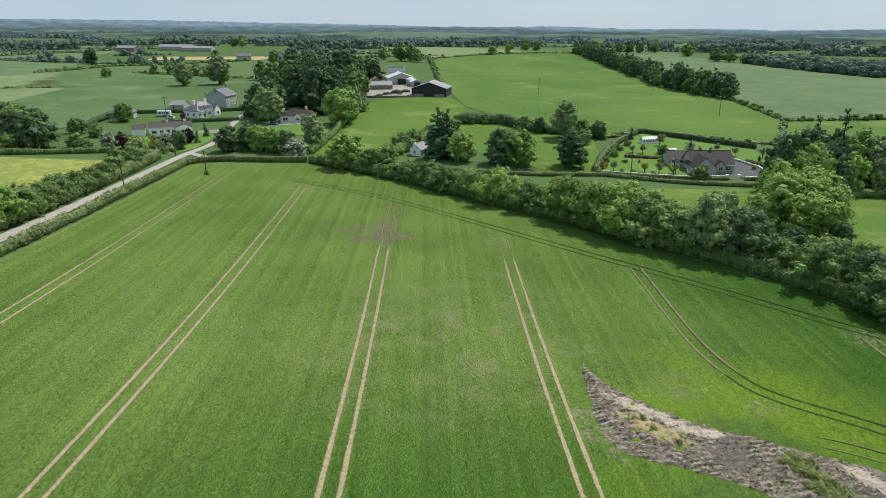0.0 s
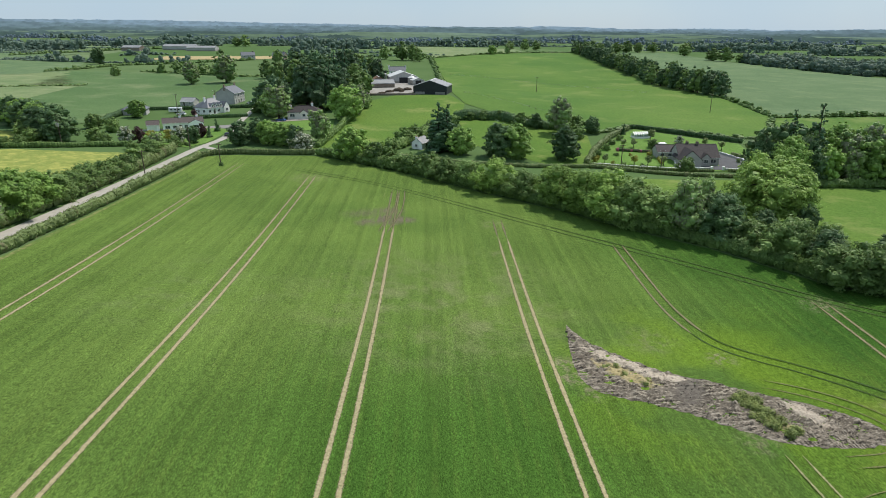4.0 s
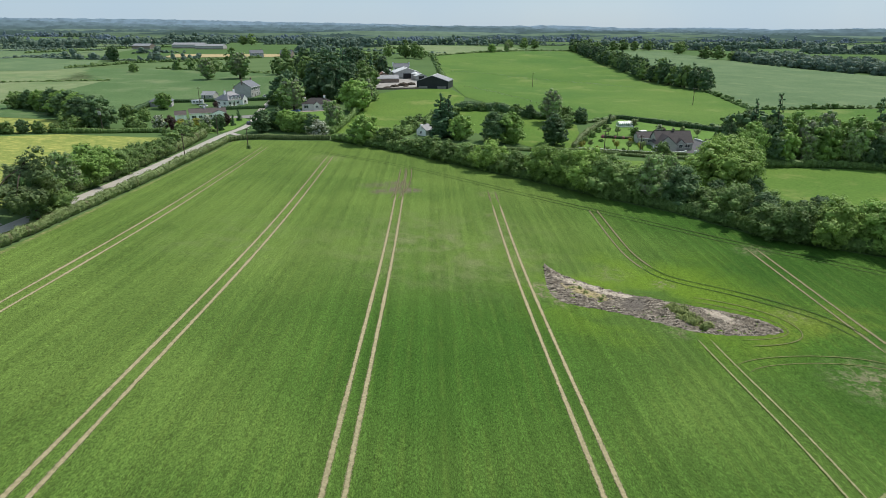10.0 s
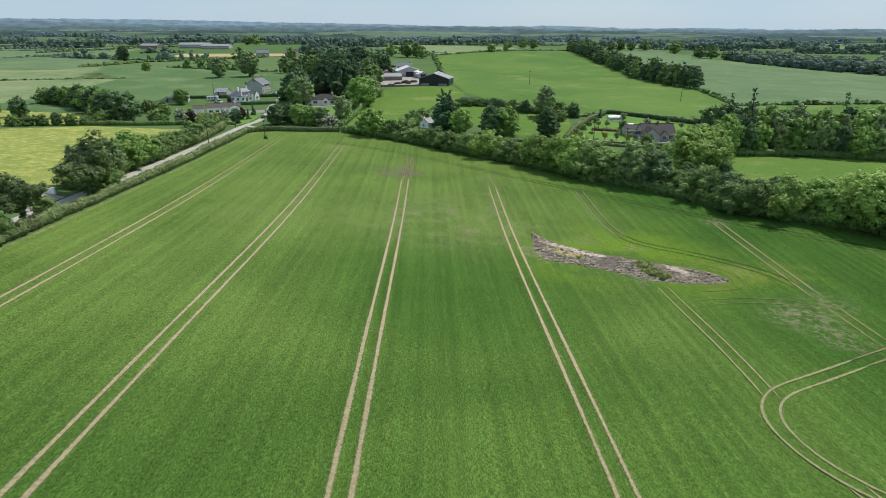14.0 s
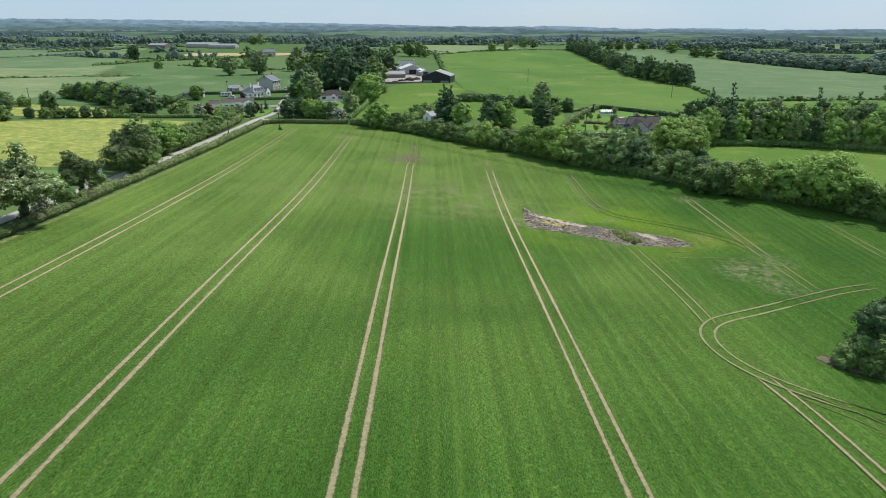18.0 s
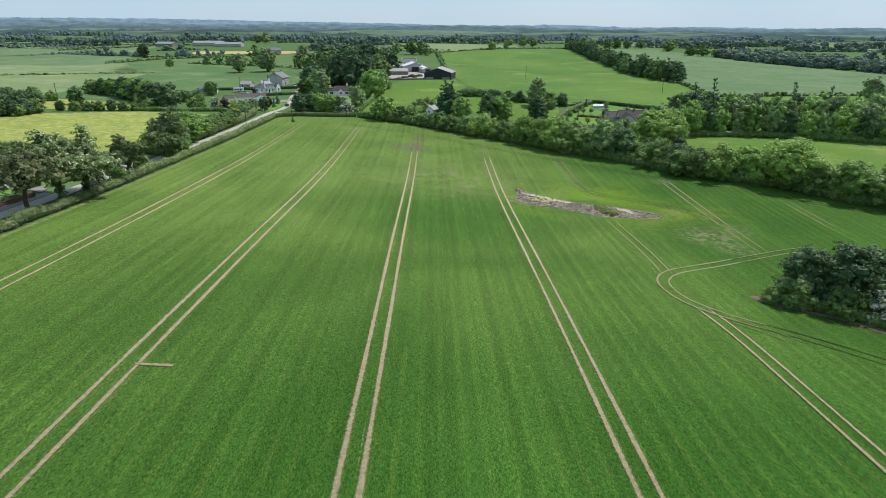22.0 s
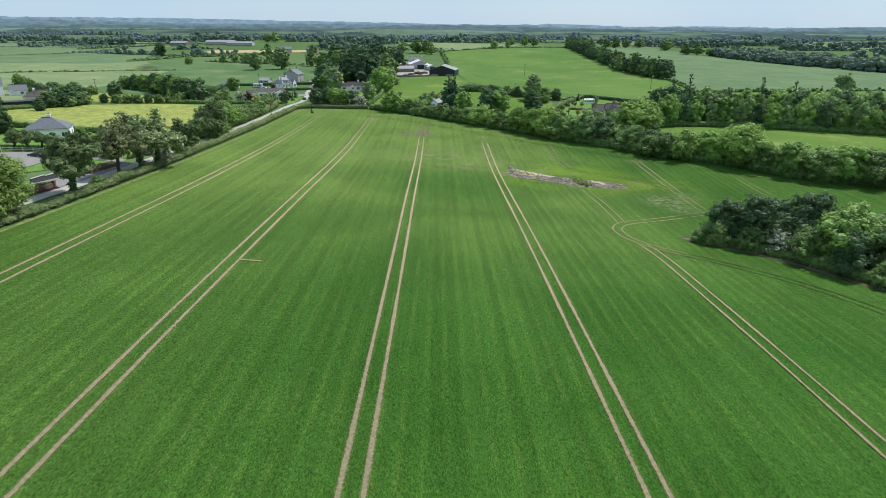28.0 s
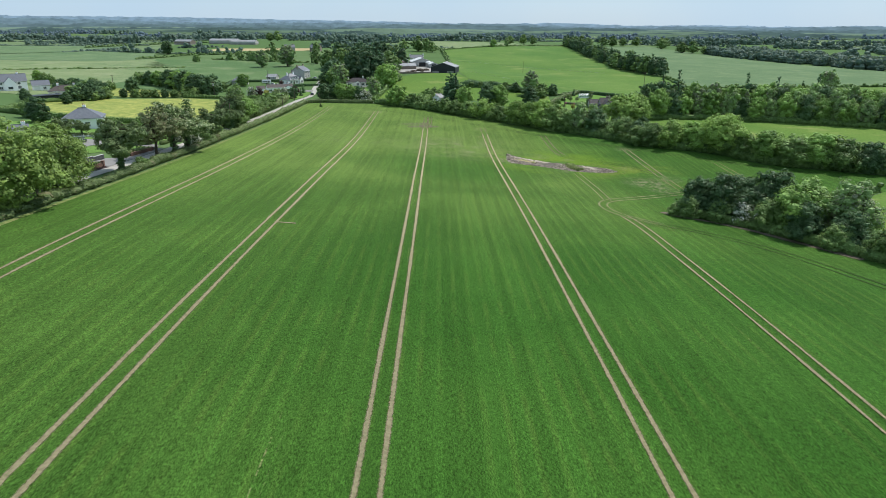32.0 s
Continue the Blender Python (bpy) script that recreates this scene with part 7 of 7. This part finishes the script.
near_belts, far_belts = [], []
for x, y, length, lean, h, rows in ((-640, 880, 130, 0.1, 9, 2), (-545, 905, 60, 0.0, 13, 2), (-462, 950, 40, 0.0, 15, 2), (-445, 1060, 120, -0.2, 13, 2), (-900, 1120, 420, -0.1, 11, 3), (-500, 1190, 330, -0.15, 12, 3), (-172, 862, 52, 0.1, 15, 3), (-120, 880, 60, 0.1, 13, 2),
                                    (-260, 1010, 170, 0.0, 12, 3), (-60, 1000, 180, 0.05, 10, 2), (60, 1120, 280, -0.05, 12, 2), (330, 960, 190, -0.1, 12, 2), (380, 1060, 330, 0.0, 12, 3), (560, 880, 280, -0.1, 12, 3), (640, 760, 260, -0.1, 10, 3), (520, 660, 240, -0.1, 10, 2), (700, 1000, 350, 0.0, 11, 3), (-360, 760, 60, 0.3, 8, 1), (-170, 735, 120, 0.2, 8, 2)):
    near_belts += belt(x, y, length, lean, h, rows)
for y0, count in ((1300, 15), (1420, 16), (1540, 17)):
    for i in range(count):
        y = y0 + r_far.uniform(-60, 60)
        x = (-0.80 + 1.6 * (i + r_far.uniform(-0.3, 0.3)) / count) * (y + 150)
        if r_far.uniform() < 0.2 or math.hypot(x, y) > 1690:
            continue
        far_belts += belt(x, y, r_far.uniform(0.55, 1.15) * 1.6 * y / count, r_far.uniform(-0.12, 0.12), r_far.uniform(8, 13), 2, 11.0)
far_trees("far_hedgerows", near_belts, "hazed_leaf", "tree belts and copses of the middle distance", 603, 26, category="trees")
lines = []
for _ in range(70):                        # field hedges of the middle distance
    x, y = r_far.uniform(-1000, 1200), r_far.uniform(560, 1500)
    if abs(x) > 0.8 * (y + 150) or (-10 < x < 200 and y < 800) or (150 < x < 520 and y < 880) or (-300 < x < 0 and y < 680) or (-110 < x < 210 and y < 1010):
        continue
    a = r_far.choice([0.05, 1.2, -0.2, 0.1]) + r_far.uniform(-0.25, 0.25)
    d = r_far.uniform(80, 260)
    lines += hedge_and_trees([(x, y), (x + d * math.cos(a), y + d * math.sin(a))], r_far.uniform(8, 13), r_far.uniform(-0.3, 0.6))
far_trees("far_hedgerows", lines, "hazed_leaf", "hedgerows and scattered trees of the middle distance", 605, 14, category="trees")
far_trees("far_woods", far_belts, "blue_hazed_leaf", "woods and hedges towards the horizon", 604, 16, category="woodland")

# the country that closes the view, far beyond all that shifts: rows of woods, then low hills; haze is put into each
# row's colour and glow
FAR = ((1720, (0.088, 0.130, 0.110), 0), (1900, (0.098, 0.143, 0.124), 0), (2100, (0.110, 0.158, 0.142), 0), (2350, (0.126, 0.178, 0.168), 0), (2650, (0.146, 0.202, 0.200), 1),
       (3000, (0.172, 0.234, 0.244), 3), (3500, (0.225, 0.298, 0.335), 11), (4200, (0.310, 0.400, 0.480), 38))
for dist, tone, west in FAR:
    skins = []
    for name, k, lo in (("haze_toned_woods", (1.0, 1.0, 1.0), 0.72), ("haze_toned_fields", (1.75, 1.65, 1.20), 0.80)):
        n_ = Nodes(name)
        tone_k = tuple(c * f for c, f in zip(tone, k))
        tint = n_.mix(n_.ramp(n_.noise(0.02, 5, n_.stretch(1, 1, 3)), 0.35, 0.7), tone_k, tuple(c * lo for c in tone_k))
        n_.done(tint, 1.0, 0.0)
        # the rows glow a little, in place of light scattered by haze
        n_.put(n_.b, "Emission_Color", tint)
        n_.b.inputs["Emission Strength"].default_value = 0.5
        skins.append(n_.m)
    verts, faces = [], []
    steps = 1300
    seed = dist * 0.37
    for i in range(steps + 1):
        a = radians(-46 + 92 * i / steps)
        x, y = dist * math.sin(a) * 1.02, dist * math.cos(a)
        wooded = min(1.0, max(0.0, 0.42 + 1.9 * noise.noise((x * 0.0052, seed, 0)))) if dist < 3000 else 1.0
        tree = 6.0 + 6.0 * noise.noise((x * 0.014, seed, 1)) + 6.5 * abs(noise.noise((x * 0.06, seed, 2)))
        g = land(x, y) - 5.0 + (9.0 * max(0.0, 0.25 + noise.noise((x * 0.0034, seed, 7))) if dist < 3400 else 4.0)
        h = g + wooded * max(0.8, tree) + west * min(1.0, max(0.0, 0.30 - a * 1.1)) * (0.8 + 0.45 * noise.noise((x * 0.0014, seed, 5)))
        rise = h - g if dist >= 3000 else 0.0
        verts += [(x, y, -60), (x, y, g + rise * 0.6), (x, y + 1, h), (x, y + 120, -60)]
    for i in range(steps):
        k = i * 4
        faces += [(k, k + 4, k + 5, k + 1), (k + 1, k + 5, k + 6, k + 2), (k + 2, k + 6, k + 7, k + 3)]
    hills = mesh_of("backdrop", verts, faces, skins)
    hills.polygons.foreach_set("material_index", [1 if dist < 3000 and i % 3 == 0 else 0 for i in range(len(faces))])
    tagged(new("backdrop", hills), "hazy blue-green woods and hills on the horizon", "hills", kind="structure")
